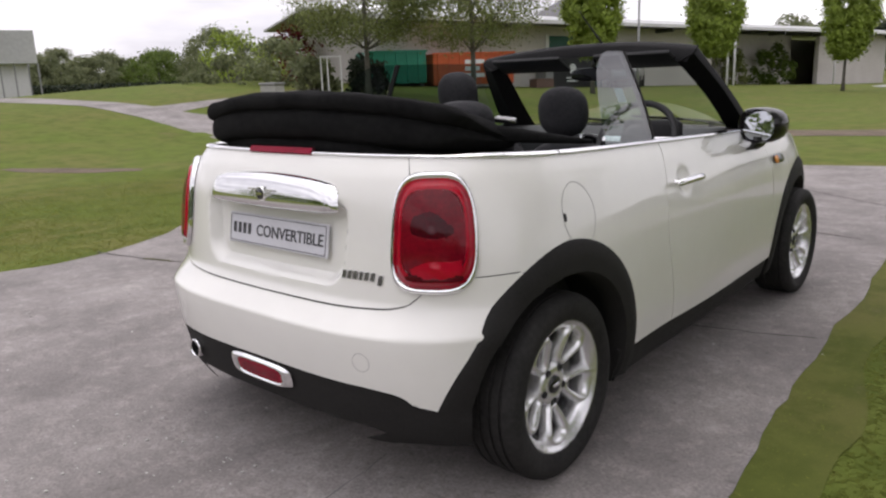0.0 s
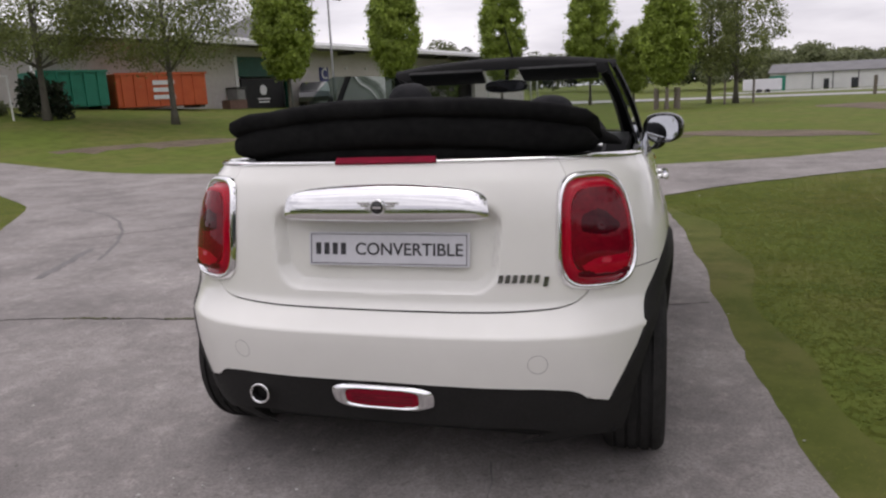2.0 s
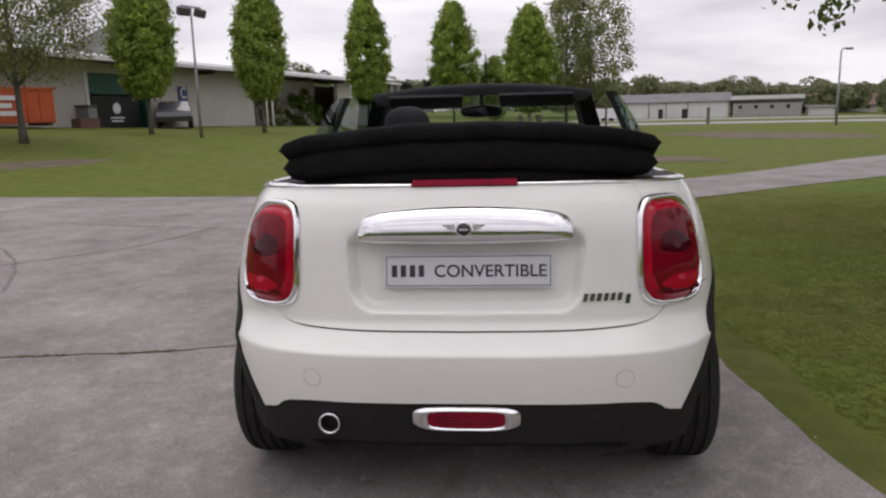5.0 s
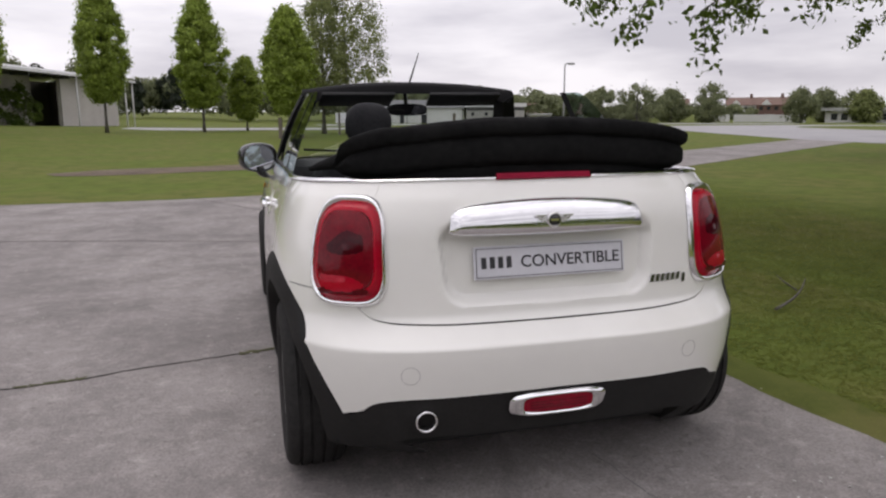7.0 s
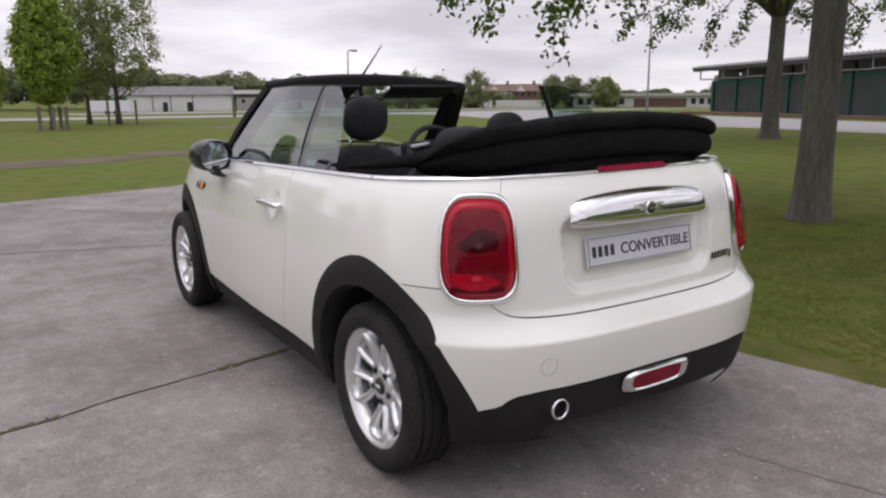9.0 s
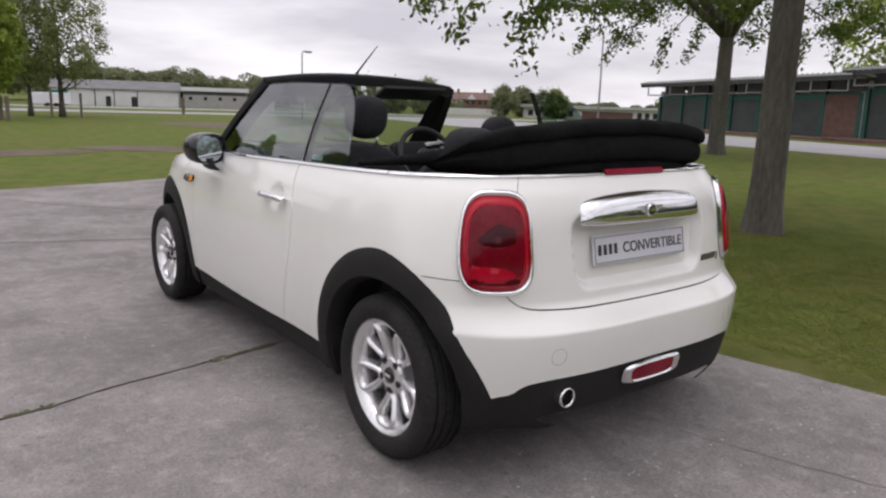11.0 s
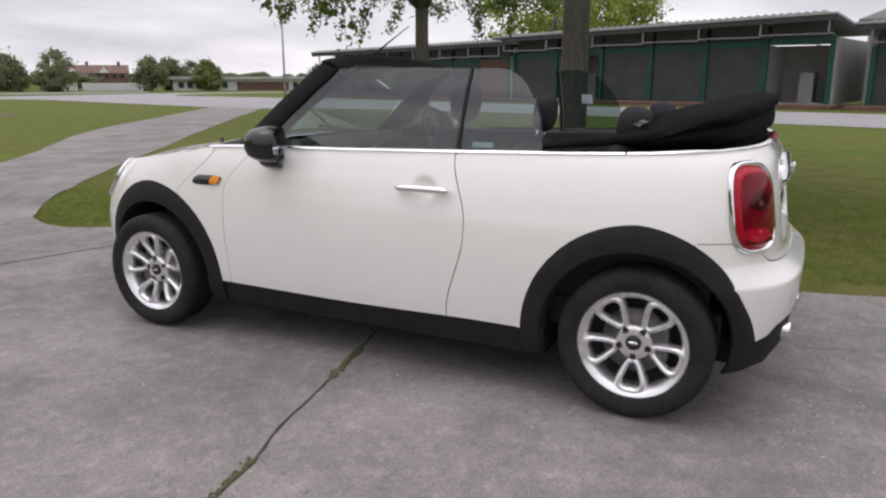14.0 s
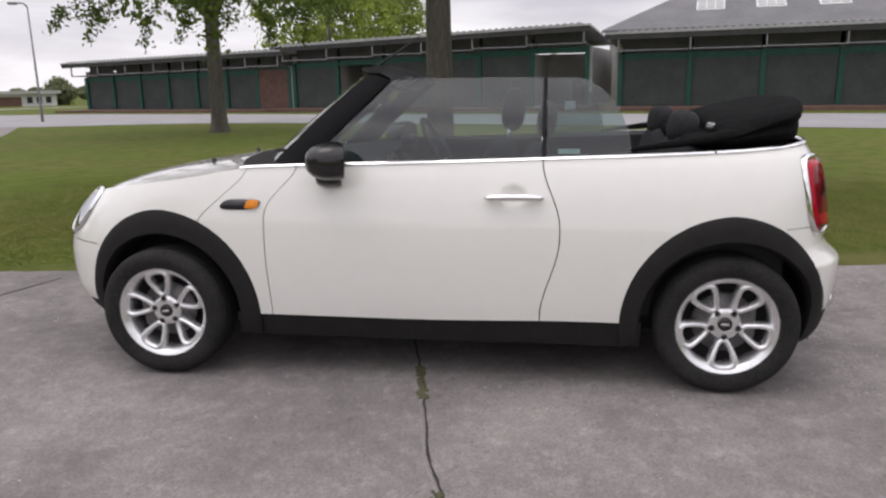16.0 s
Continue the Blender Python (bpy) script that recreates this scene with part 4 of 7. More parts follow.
# head lamps and front grille, seen only edge on
HS = arc_at(x=0.52, nose=True)
for side in (-1, 1):
    hl = part("head_lamp", skin_disc(side * HS, 0.735, 0.125, 0.115, 0.82, 1.0, lambda r: 0.004 + 0.012 * math.sin(math.pi * min(1, max(0, (r - 0.8) / 0.2))), 0.0, 2.1, nr=4), CHROME, car, "round head lamp with chrome ring", smooth=True)
    part("head_lens", skin_disc(side * HS, 0.735, 0.125, 0.115, 0.0, 0.84, lambda r: 0.016 - 0.010 * r * r, 0.0, 2.1, nr=4), MIRROR, hl, "clear lamp glass", smooth=True)
part("grille", joined(*(panel(side * arc_at(x=0.42, nose=True), side * ARC_END, 0.33, 0.60, 12, 6, out=0.006) for side in (-1, 1))), GLOSS_BLACK, car, "black radiator grille")


# ---- upper works: screen frame, glass, mirrors, roof ----
def loft(rows, close=True):
    bm = bmesh.new()
    vs = grid(bm, rows, close_v=close)
    if close:
        bm.faces.new(vs[0])
        bm.faces.new(list(reversed(vs[-1])))
    bmesh.ops.recalc_face_normals(bm, faces=bm.faces)
    return bm


def between(a, b, t):
    return tuple(lerp(p, q, t) for p, q in zip(a, b))


FRAME_B = [(0.722, 1.800, 0.975), (0.728, 1.87, 0.970), (0.672, 2.00, 0.955), (0.60, 1.97, 0.96), (0.622, 1.80, 0.975)]
FRAME_T = [(0.590, 1.435, 1.335), (0.592, 1.475, 1.352), (0.560, 1.535, 1.372), (0.498, 1.505, 1.325), (0.522, 1.42, 1.300)]
for side in (-1, 1):
    rows = []
    for i in range(9):
        t = i / 8
        rows.append([(side * p[0], p[1], p[2]) for p in (between(a, b, t) for a, b in zip(FRAME_B, FRAME_T))])
        bow = 0.012 * math.sin(math.pi * t)
        rows[-1] = [(x + side * bow, y, z + bow * 0.6) for x, y, z in rows[-1]]
    part("screen_pillar", loft(rows), FRAME_BLACK, car, "black windscreen pillar", angle=50)
rows = []
for i in range(25):
    u = lerp(-1, 1, i / 24)
    k = 1 - u * u
    sec = [(0.560, 1.425 + 0.075 * k, 1.298 + 0.050 * k), (0.592, 1.436 + 0.080 * k, 1.345 + 0.048 * k), (0.592, 1.478 + 0.090 * k, 1.368 + 0.046 * k), (0.570, 1.540 + 0.12 * k, 1.372 + 0.034 * k), (0.540, 1.520 + 0.11 * k, 1.318 + 0.035 * k)]
    rows.append([(x * math.copysign(abs(u) ** 0.9, u), y, z) for x, y, z in sec])
part("screen_header", loft(rows), FRAME_BLACK, car, "black windscreen header", angle=50)
bm = bmesh.new()
rows = []
for i in range(9):
    t = i / 8
    row = []
    for j in range(15):
        u = lerp(-1, 1, j / 14)
        k = 1 - u * u
        b = (0.635 * u, 1.985 + 0.17 * k, 0.965 + 0.005 * k)
        tp = (0.535 * u, 1.528 + 0.11 * k, 1.356 + 0.03 * k)
        p = between(b, tp, t)
        row.append((p[0], p[1], p[2] + 0.01 * math.sin(math.pi * t)))
    rows.append(row)
grid(bm, rows)
ws = part("windscreen", bm, SCREEN_GLASS, car, "clear windscreen", smooth=True)
ws.visible_shadow = False


def pane(y, z, side):
    """A point of the side glass."""
    t = (z - 0.99) / 0.345
    x = lerp(0.733, 0.598, t) + 0.012 * math.sin(math.pi * max(0, min(1, t)))
    return (side * (x - 0.02 * sm(1.0, 1.65, y)), y, z)


def glass_panel(name, low, high, side, label, n=14, smooth=True):
    """Glass between a lower edge and an upper edge, each a pair of functions of 0..1 giving (y, z); 4 mm thick."""
    bm = bmesh.new()
    rows = [[pane(*between(low(i / n), high(i / n), j / 10), side) for j in range(11)] for i in range(n + 1)]
    grid(bm, rows)
    ob = part(name, bm, WINDOW, car, label, smooth=smooth)
    ob.visible_shadow = False
    return ob


def quarter_edge(z):
    """The rounded rear edge of the quarter window."""
    a = math.acos(max(0.0, min(1.0, (z - 1.018) / 0.319)) ** (1 / 1.1))
    return lerp(0.650, 0.405, math.sin(a))


for side in (-1, 1):
    if side < 0:
        glass_panel("door_window", lambda t: (lerp(0.775, 1.815, t), lerp(1.003, 0.975, t)), lambda t: (lerp(0.768, 1.440, t), 1.337 + 0.004 * math.sin(math.pi * t)), side, "raised tinted door window")
        bm = bmesh.new()
        tube(bm, [pane(lerp(0.775, 1.80, i / 10), lerp(1.008, 0.984, i / 10), side) for i in range(11)], 0.006, 6)
        part("window_seal", bm, GAP_DARK, car)
    bm = bmesh.new()
    grid(bm, [[pane(lerp(0.752, quarter_edge(z), k / 8), z, side) for k in range(9)] for z in [lerp(1.005, 1.337, 1 - (1 - i / 20) ** 1.6) for i in range(21)]])
    part("quarter_window", bm, WINDOW, car, "raised rounded quarter window", smooth=True).visible_shadow = False
    bm = bmesh.new()
    rows = []
    for i in range(9):
        q = Vector(pane(0.764, lerp(0.99, 1.338, i / 8), side))
        rows.append([q + Vector((side * dx, dy, 0)) for dx, dy in ((0.002, -0.006), (0.002, 0.006), (-0.024, 0.005), (-0.024, -0.005))])
    bm.free()
    bm = loft(rows)
    part("window_post", bm, GAP_DARK, car, "black rubber window post", angle=40)
    bm = bmesh.new()
    rows = []
    for i in range(21):
        y = lerp(1.66, -0.12, i / 20)
        s = side * s_of_y(y)
        z = belt(s)
        rows.append([skin(s, z + 0.004, -0.010), skin(s, z + 0.010, -0.016), skin(s, z + 0.008, -0.045), skin(s, z - 0.05, -0.085)])
    grid(bm, rows)
    bmesh.ops.recalc_face_normals(bm, faces=bm.faces)
    part("door_capping", bm, TRIM_DARK, car, angle=40)
# paper slip inside the left quarter window
STICKER = surface("pale_sticker", (0.55, 0.66, 0.68), (0.75, 0.82, 0.84), 30, 0.5)
bm = bmesh.new()
grid(bm, [[Vector(pane(lerp(0.615, 0.705, i), lerp(1.024, 1.044, j), -1)) + Vector((0.004, 0, 0)) for j in (0, 1)] for i in (0, 1)])
part("window_sticker", bm, STICKER, car, "small pale window sticker")
bm = bmesh.new()
grid(bm, [[Vector(pane(lerp(0.58, 0.64, i), lerp(1.155, 1.205, j), 1)) + Vector((-0.004, 0, 0)) for j in (0, 1)] for i in (0, 1)])
part("window_sticker", bm, STICKER, car, "small pale window sticker")


def mirror_unit(side):
    """Door mirror: a rounded shell on a foot, with its glass facing back."""
    c = Vector((side * 0.836, 1.662, 1.008))
    bm = bmesh.new()
    rows = []
    n = 26
    for i, (dy, r) in enumerate(((0.004, 0.80), (-0.038, 0.86), (-0.046, 0.93), (-0.036, 1.0), (0.0, 1.0), (0.03, 0.93), (0.055, 0.78), (0.072, 0.52), (0.080, 0.22))):
        rows.append([(c.x + 0.102 * r * rounded(2 * math.pi * k / n, 2.5)[0], c.y + 1.25 * dy, c.z + 0.080 * r * rounded(2 * math.pi * k / n, 2.5)[1]) for k in range(n)])
    vs = grid(bm, rows, close_v=True)
    bm.faces.new(vs[-1])
    bmesh.ops.recalc_face_normals(bm, faces=bm.faces)
    turn_in = Matrix.Translation(c) @ pose(0, 0, 0, 0, 0, -side * 20) @ Matrix.Translation(-c)
    bmesh.ops.transform(bm, matrix=turn_in, verts=bm.verts)
    shell = part("door_mirror", bm, GLOSS_BLACK, car, "gloss black oval door mirror", angle=45)
    bm = bmesh.new()
    bm.faces.new([bm.verts.new((c.x + 0.088 * rounded(2 * math.pi * k / n, 2.5)[0], c.y - 0.020 + side * 0.012 * rounded(2 * math.pi * k / n, 2.5)[0] + 0.008 * rounded(2 * math.pi * k / n, 2.5)[1], c.z + 0.068 * rounded(2 * math.pi * k / n, 2.5)[1])) for k in range(n)])
    bmesh.ops.recalc_face_normals(bm, faces=bm.faces)
    bmesh.ops.transform(bm, matrix=turn_in, verts=bm.verts)
    part("mirror_glass", bm, MIRROR, shell, "mirror glass")
    bm = bmesh.new()
    rows = [[(c.x - side * dx + hx * math.cos(a), c.y + 0.012 + hy * math.sin(a), c.z + dz) for a in np.linspace(0, 2 * math.pi, 19)[:-1]]
            for dx, dz, hx, hy in ((0.012, -0.050, 0.030, 0.050), (0.018, -0.078, 0.030, 0.056), (0.030, -0.098, 0.030, 0.056), (0.052, -0.114, 0.028, 0.048), (0.085, -0.116, 0.020, 0.030), (0.125, -0.108, 0.014, 0.022))]
    vs = grid(bm, rows, close_v=True)
    bm.faces.new(vs[-1])
    bmesh.ops.recalc_face_normals(bm, faces=bm.faces)
    part("mirror_foot", bm, GLOSS_BLACK, shell, smooth=True)


for side in (-1, 1):
    mirror_unit(side)

# aerial on the header
bm = bmesh.new()
tube(bm, [(0.03, 1.655, 1.398), (0.03, 1.62, 1.418), (0.03, 1.40, 1.560)], 0.004, 8, radii=[0.010, 0.006, 0.0022])
part("aerial", bm, TRIM_DARK, car, "thin black roof aerial", smooth=True)

# scuttle, wipers
bm = bmesh.new()
rows = []
for j in range(7):
    row = []
    for u in np.sin(np.linspace(-0.5, 0.5, 41) * math.pi):
        u = float(u)
        back, front = 1.945 + 0.17 * (1 - u * u), 2.035 + 0.085 * max(0.0, 1 - u ** 6) ** 0.5 + 0.13 * (1 - u * u)
        q = hood(lerp(back, front, j / 6), 0.945 * u)
        row.append((q[0], q[1], q[2] + 0.007 - 0.003 * (j == 6)))
    rows.append(row)
grid(bm, rows)
bmesh.ops.recalc_face_normals(bm, faces=bm.faces)
part("scuttle", bm, CLADDING, car, "black plastic scuttle", smooth=True)
for x0, x1 in ((-0.08, -0.55), (0.50, 0.02)):
    bm = bmesh.new()
    tube(bm, [(x0, 2.13, 0.985), (lerp(x0, x1, 0.5), 2.08, 1.01), (x1, 1.93 + 0.05 * (1 - abs(x1)), 1.03)], 0.008, 6)
    part("wiper", bm, CLADDING, car, "black windscreen wiper")
for side in (-1, 1):
    bm = bmesh.new()
    lathe(bm, [(-0.01, 0.012), (0.008, 0.010), (0.014, 0.004)], 12)
    bmesh.ops.transform(bm, matrix=pose(side * 0.30, 2.42, 0.958, 0, -80, 0), verts=bm.verts)
    part("washer_jet", bm, GLOSS_BLACK, bonnet)


# folded roof: three stacked folds of cloth
def fold(half_x, y0, y1, zc, thick, crown, sag=0.0, belly=0.0, n=41, seed=0):
    bm = bmesh.new()
    rows = []
    for i in range(n):
        u = lerp(-1, 1, i / (n - 1))
        edge = max(0.0, 1 - abs(u) ** 18) ** 0.5
        row = []
        for k in range(26):
            a, b = rounded(2 * math.pi * k / 26, 3.6)
            shrink = lerp(0.80, 1.0, edge)
            y = (y0 + y1) / 2 + a * (y1 - y0) / 2 * shrink
            z = zc + crown * (1 - u * u) - sag * ((a + 1) / 2) ** 1.4 + b * thick / 2 * max(edge, 0.05) * (1 + belly * (1 - abs(u) ** 5))
            w = 0.006 * noise.noise((u * 5, y * 9, seed + z * 8)) + 0.003 * noise.noise((u * 14, y * 22, seed))
            row.append((half_x * u, y + 0.03 * u * u + 0.09 * abs(u) ** 2.4 * max(0.0, -a) ** 0.8, z + w))
        rows.append(row)
    vs = grid(bm, rows, close_v=True)
    bm.faces.new(vs[0])
    bm.faces.new(list(reversed(vs[-1])))
    bmesh.ops.recalc_face_normals(bm, faces=bm.faces)
    return bm


roof = part("folded_roof", fold(0.618, -0.398, 0.01, 1.156, 0.070, 0.056, sag=0.082, seed=3), FABRIC, car, "folded black cloth roof", angle=60)
part("roof_fold", fold(0.610, -0.388, 0.04, 1.094, 0.082, 0.046, sag=0.035, belly=0.62, seed=8), FABRIC, roof, angle=60)
part("roof_fold", fold(0.550, -0.365, 0.15, 1.052, 0.08, 0.014, seed=12), FABRIC, roof, angle=60)
for side in (-1, 1):
    bm = bmesh.new()
    tube(bm, [(side * 0.655, 0.42, 1.030), (side * 0.64, 0.22, 1.055), (side * 0.60, 0.0, 1.085), (side * 0.56, -0.12, 1.10)], 0.02, 10, radii=[0.008, 0.016, 0.026, 0.022])
    part("roof_arm", bm, FABRIC, roof, "black roof linkage arm", smooth=True)
    bm = bmesh.new()
    box(bm, -0.034, 0.034, -0.008, 0.026, -0.009, 0.009, 0.005, 2)
    bmesh.ops.transform(bm, matrix=pose(side * 0.560, 0.055, 1.122, 10, side * 8, side * 20), verts=bm.verts)
    part("roof_latch", bm, DARK_CHROME, roof, "bare metal roof latch", angle=40)

# ---- cabin ----
bm = bmesh.new()
box(bm, -0.66, 0.66, -0.30, 2.0, 0.30, 0.42)
part("cabin_floor", bm, TRIM_DARK, car)
for side in (-1, 1):
    bm = bmesh.new()
    grid(bm, [[(side * lerp(0.665, 0.64, j), y, lerp(0.985, 0.40, j)) for y in np.linspace(-0.25, 1.95, 12)] for j in (0, 0.3, 1)])
    part("door_card", bm, TRIM_DARK, car)
bm = bmesh.new()
rows = []
for i in range(17):
    u = lerp(-1, 1, i / 16)
    k = 1 - u * u
    rows.append([(0.655 * u, y + 0.12 * k * f, z) for y, z, f in ((1.985, 0.955, 1), (1.80, 0.985, 0.6), (1.66, 0.985, 0.3), (1.58, 0.955, 0.1), (1.56, 0.86, 0), (1.60, 0.70, 0), (1.66, 0.45, 0))])
grid(bm, rows)
bmesh.ops.recalc_face_normals(bm, faces=bm.faces)
dash = part("dashboard", bm, TRIM_DARK, car, "dark grey dashboard", angle=50)
bm = bmesh.new()
lathe(bm, [(0.0, 0.105), (0.02, 0.108), (0.03, 0.10), (0.03, 0.09), (0.012, 0.085), (0.012, 0.0005)], 32)
bmesh.ops.transform(bm, matrix=pose(0.0, 1.575, 0.86, 0, 0, -90), verts=bm.verts)
part("round_display", bm, GLOSS_BLACK, dash, smooth=True)
bm = bmesh.new()
box(bm, -0.15, 0.15, -0.03, 0.03, -0.05, 0.06, 0.03, 3)
bmesh.ops.transform(bm, matrix=pose(0.36, 1.53, 0.98), verts=bm.verts)
part("instrument_pod", bm, TRIM_DARK, dash, angle=40)
STEER = pose(0.36, 1.36, 0.955, 62, 0, 0)
bm = bmesh.new()
ring = [Vector((0.185 * math.cos(a), 0.185 * math.sin(a), 0)) for a in np.linspace(0, 2 * math.pi, 41)]
tube(bm, ring, 0.016, 10, cap=False)
bmesh.ops.transform(bm, matrix=STEER, verts=bm.verts)
steer = part("steering_wheel", bm, TRIM_DARK, car, "three-spoke black steering wheel", smooth=True)
bm = bmesh.new()
lathe(bm, [(-0.02, 0.07), (0.03, 0.065), (0.045, 0.04), (0.05, 0.0005)], 24)
bmesh.ops.transform(bm, matrix=STEER @ pose(0, 0, 0, 0, -90, 0), verts=bm.verts)
part("airbag_cover", bm, TRIM_DARK, steer, smooth=True)
for ang in (180, 0, 270):
    bm = bmesh.new()
    box(bm, 0.05, 0.18, -0.016, 0.016, -0.008, 0.008, 0.004, 2)
    bmesh.ops.transform(bm, matrix=STEER @ pose(0, 0, 0, 0, 0, ang), verts=bm.verts)
    part("wheel_spoke", bm, ALLOY, steer, angle=40)


def pillow(cx, cy, cz, hx, hy, hz, power=2.8, nu=22, nv=18, tilt=0.0):
    """A soft rounded block."""
    bm = bmesh.new()
    rows = []
    for i in range(1, nv):
        b = lerp(-math.pi / 2, math.pi / 2, i / nv)
        cb, sb = abs(math.cos(b)) ** (2 / power), math.copysign(abs(math.sin(b)) ** (2 / power), math.sin(b))
        rows.append([(hx * cb * rounded(2 * math.pi * k / nu, power)[0], hy * cb * rounded(2 * math.pi * k / nu, power)[1], hz * sb) for k in range(nu)])
    vs = grid(bm, rows, close_v=True)
    bm.faces.new(vs[0])
    bm.faces.new(list(reversed(vs[-1])))
    bmesh.ops.recalc_face_normals(bm, faces=bm.faces)
    bmesh.ops.transform(bm, matrix=pose(cx, cy, cz, tilt, 0, 0), verts=bm.verts)
    return bm


for x, y, top in ((-0.335, 0.90, 1.045), (0.345, 0.74, 0.965)):
    seat = part("front_seat", pillow(x, y + 0.13, top - 0.33, 0.255, 0.085, 0.36, 3.2, tilt=14), SEAT_CLOTH, car, "dark cloth front seat with headrest", smooth=True)
    part("seat_cushion", pillow(x, y + 0.42, 0.53, 0.25, 0.27, 0.09, 3.2), SEAT_CLOTH, seat, smooth=True)
    for sx in (-1, 1):
        part("seat_bolster", pillow(x + sx * 0.22, y + 0.16, top - 0.34, 0.06, 0.10, 0.29, 2.6, tilt=14), SEAT_CLOTH, seat, smooth=True)
        bm = bmesh.new()
        tube(bm, [(x + sx * 0.07, y + 0.04, top - 0.02), (x + sx * 0.07, y + 0.02, top + 0.07)], 0.0065, 8)
        part("headrest_post", bm, CHROME, seat, smooth=True)
    part("headrest", pillow(x, y + 0.005, top + 0.145, 0.110, 0.055, 0.100, 2.45, tilt=6), SEAT_CLOTH, seat, "padded dark headrest", smooth=True)
for x in (-0.32, 0.32):
    rs = part("rear_seat", pillow(x, 0.17, 0.87, 0.27, 0.08, 0.20, 3.2, tilt=14), SEAT_CLOTH, car, "dark cloth rear seat", smooth=True)
    part("rear_headrest", pillow(x, 0.135, 1.100, 0.125, 0.065, 0.078, 2.7, tilt=8), SEAT_CLOTH, rs, smooth=True)
    for sx in (-1, 1):
        bm = bmesh.new()
        tube(bm, [(x + sx * 0.06, 0.14, 1.04), (x + sx * 0.06, 0.155, 0.96)], 0.006, 8)
        part("headrest_post", bm, CHROME, rs, smooth=True)
bm = bmesh.new()
box(bm, -0.62, 0.62, -0.02, 0.14, 0.42, 0.98, 0.03, 2)
part("rear_bulkhead", bm, TRIM_DARK, car)
rvm = part("rear_view_mirror", pillow(0.0, 1.575, 1.262, 0.118, 0.022, 0.034, 3.0), GLOSS_BLACK, car, "oval rear-view mirror", smooth=True)
bm = bmesh.new()
bm.faces.new([bm.verts.new((0.105 * rounded(2 * math.pi * k / 24, 3)[0], 1.551 - 0.16 * 0.105 * rounded(2 * math.pi * k / 24, 3)[0] * 0.5 - 0.25 * 0.027 * rounded(2 * math.pi * k / 24, 3)[1], 1.262 + 0.027 * rounded(2 * math.pi * k / 24, 3)[1])) for k in range(24)])
bmesh.ops.recalc_face_normals(bm, faces=bm.faces)
part("mirror_glass", bm, MIRROR, rvm)
bm = bmesh.new()
tube(bm, [(0, 1.59, 1.28), (0, 1.61, 1.33), (0, 1.62, 1.36)], 0.012, 8)
part("mirror_stem", bm, GLOSS_BLACK, rvm, smooth=True)
# floor pan
bm = bmesh.new()
box(bm, -0.50, 0.50, -0.37, 2.85, 0.175, 0.31, 0.02, 2)
part("floor_pan", bm, GAP_DARK, car)

# body colour behind the joint between the bumper and the wing, with its fine line
for side in (-1, 1):
    bm = bmesh.new()
    s0, s1 = SC + HW * 0.7, s_of_y(0.0)
    cols = [lerp(s0, s1, i / 40) for i in range(41)]
    grid(bm, [[skin(side * s, bumper_top(s) + dz, -0.0035) for dz in (-0.020, -0.007, 0.007, 0.020)] for s in cols])
    bmesh.ops.delete(bm, geom=[q for q in bm.faces if in_arch(q.calc_center_median(), 0.425)], context="FACES")
    bmesh.ops.recalc_face_normals(bm, faces=bm.faces)
    part("joint_backing", bm, PAINT, car, smooth=True)
    bm = bmesh.new()
    tube(bm, [skin(side * s, bumper_top(s), -0.0034) for s in cols if not in_arch(skin(side * s, bumper_top(s)), 0.430)], 0.0012, 6)
    part("joint_line", bm, GAP_DARK, car)

# sun visors folded up under the header
for side in (-1, 1):
    bm = bmesh.new()
    box(bm, -0.20, 0.20, -0.075, 0.075, -0.009, 0.009, 0.007, 2)
    bmesh.ops.transform(bm, matrix=pose(side * 0.30, 1.470, 1.318, -24, 0, side * -4), verts=bm.verts)
    part("sun_visor", bm, TRIM_DARK, car, "folded dark sun visor", angle=40)


def lower_upper_works(amount=0.005):
    """Bring the waist and everything above it down a little; the seats keep their height."""
    for ob in car.children_recursive:
        if ob.type != "MESH" or "seat" in ob.name or "headrest" in ob.name or ob.data.users > 1:
            continue
        if any("seat" in q.name for q in (ob.parent, ob.parent.parent) if q):
            continue
        for v in ob.data.vertices:
            v.co.z -= amount * sm(0.78, 0.96, v.co.z)


lower_upper_works()


# ---- trees and shrubs ----
BARK = surface("grey_brown_bark", (0.068, 0.062, 0.052), (0.150, 0.138, 0.116), 3.0, 0.95, bump=0.9, bump_scale=34, stretch=(1, 1, 0.25), fine=30)


def leaf_mat(name, low, high, amount=0.35):
    m = surface(name, low, high, 0.7, 0.62, random_amount=amount, island=True, spec=0.3)
    b = m.node_tree.nodes["Principled BSDF"]
    b.inputs["Subsurface Weight"].default_value = 0.0
    n, l = m.node_tree.nodes, m.node_tree.links
    tl = n.new("ShaderNodeBsdfTranslucent")
    mx = n.new("ShaderNodeMixShader")
    mx.inputs["Fac"].default_value = 0.32
    for link in list(l):
        if link.to_node == b and link.to_socket.name == "Base Color":
            l.new(link.from_socket, tl.inputs["Color"])
    l.new(b.outputs[0], mx.inputs[1])
    l.new(tl.outputs[0], mx.inputs[2])
    l.new(mx.outputs[0], n["Material Output"].inputs["Surface"])
    return m


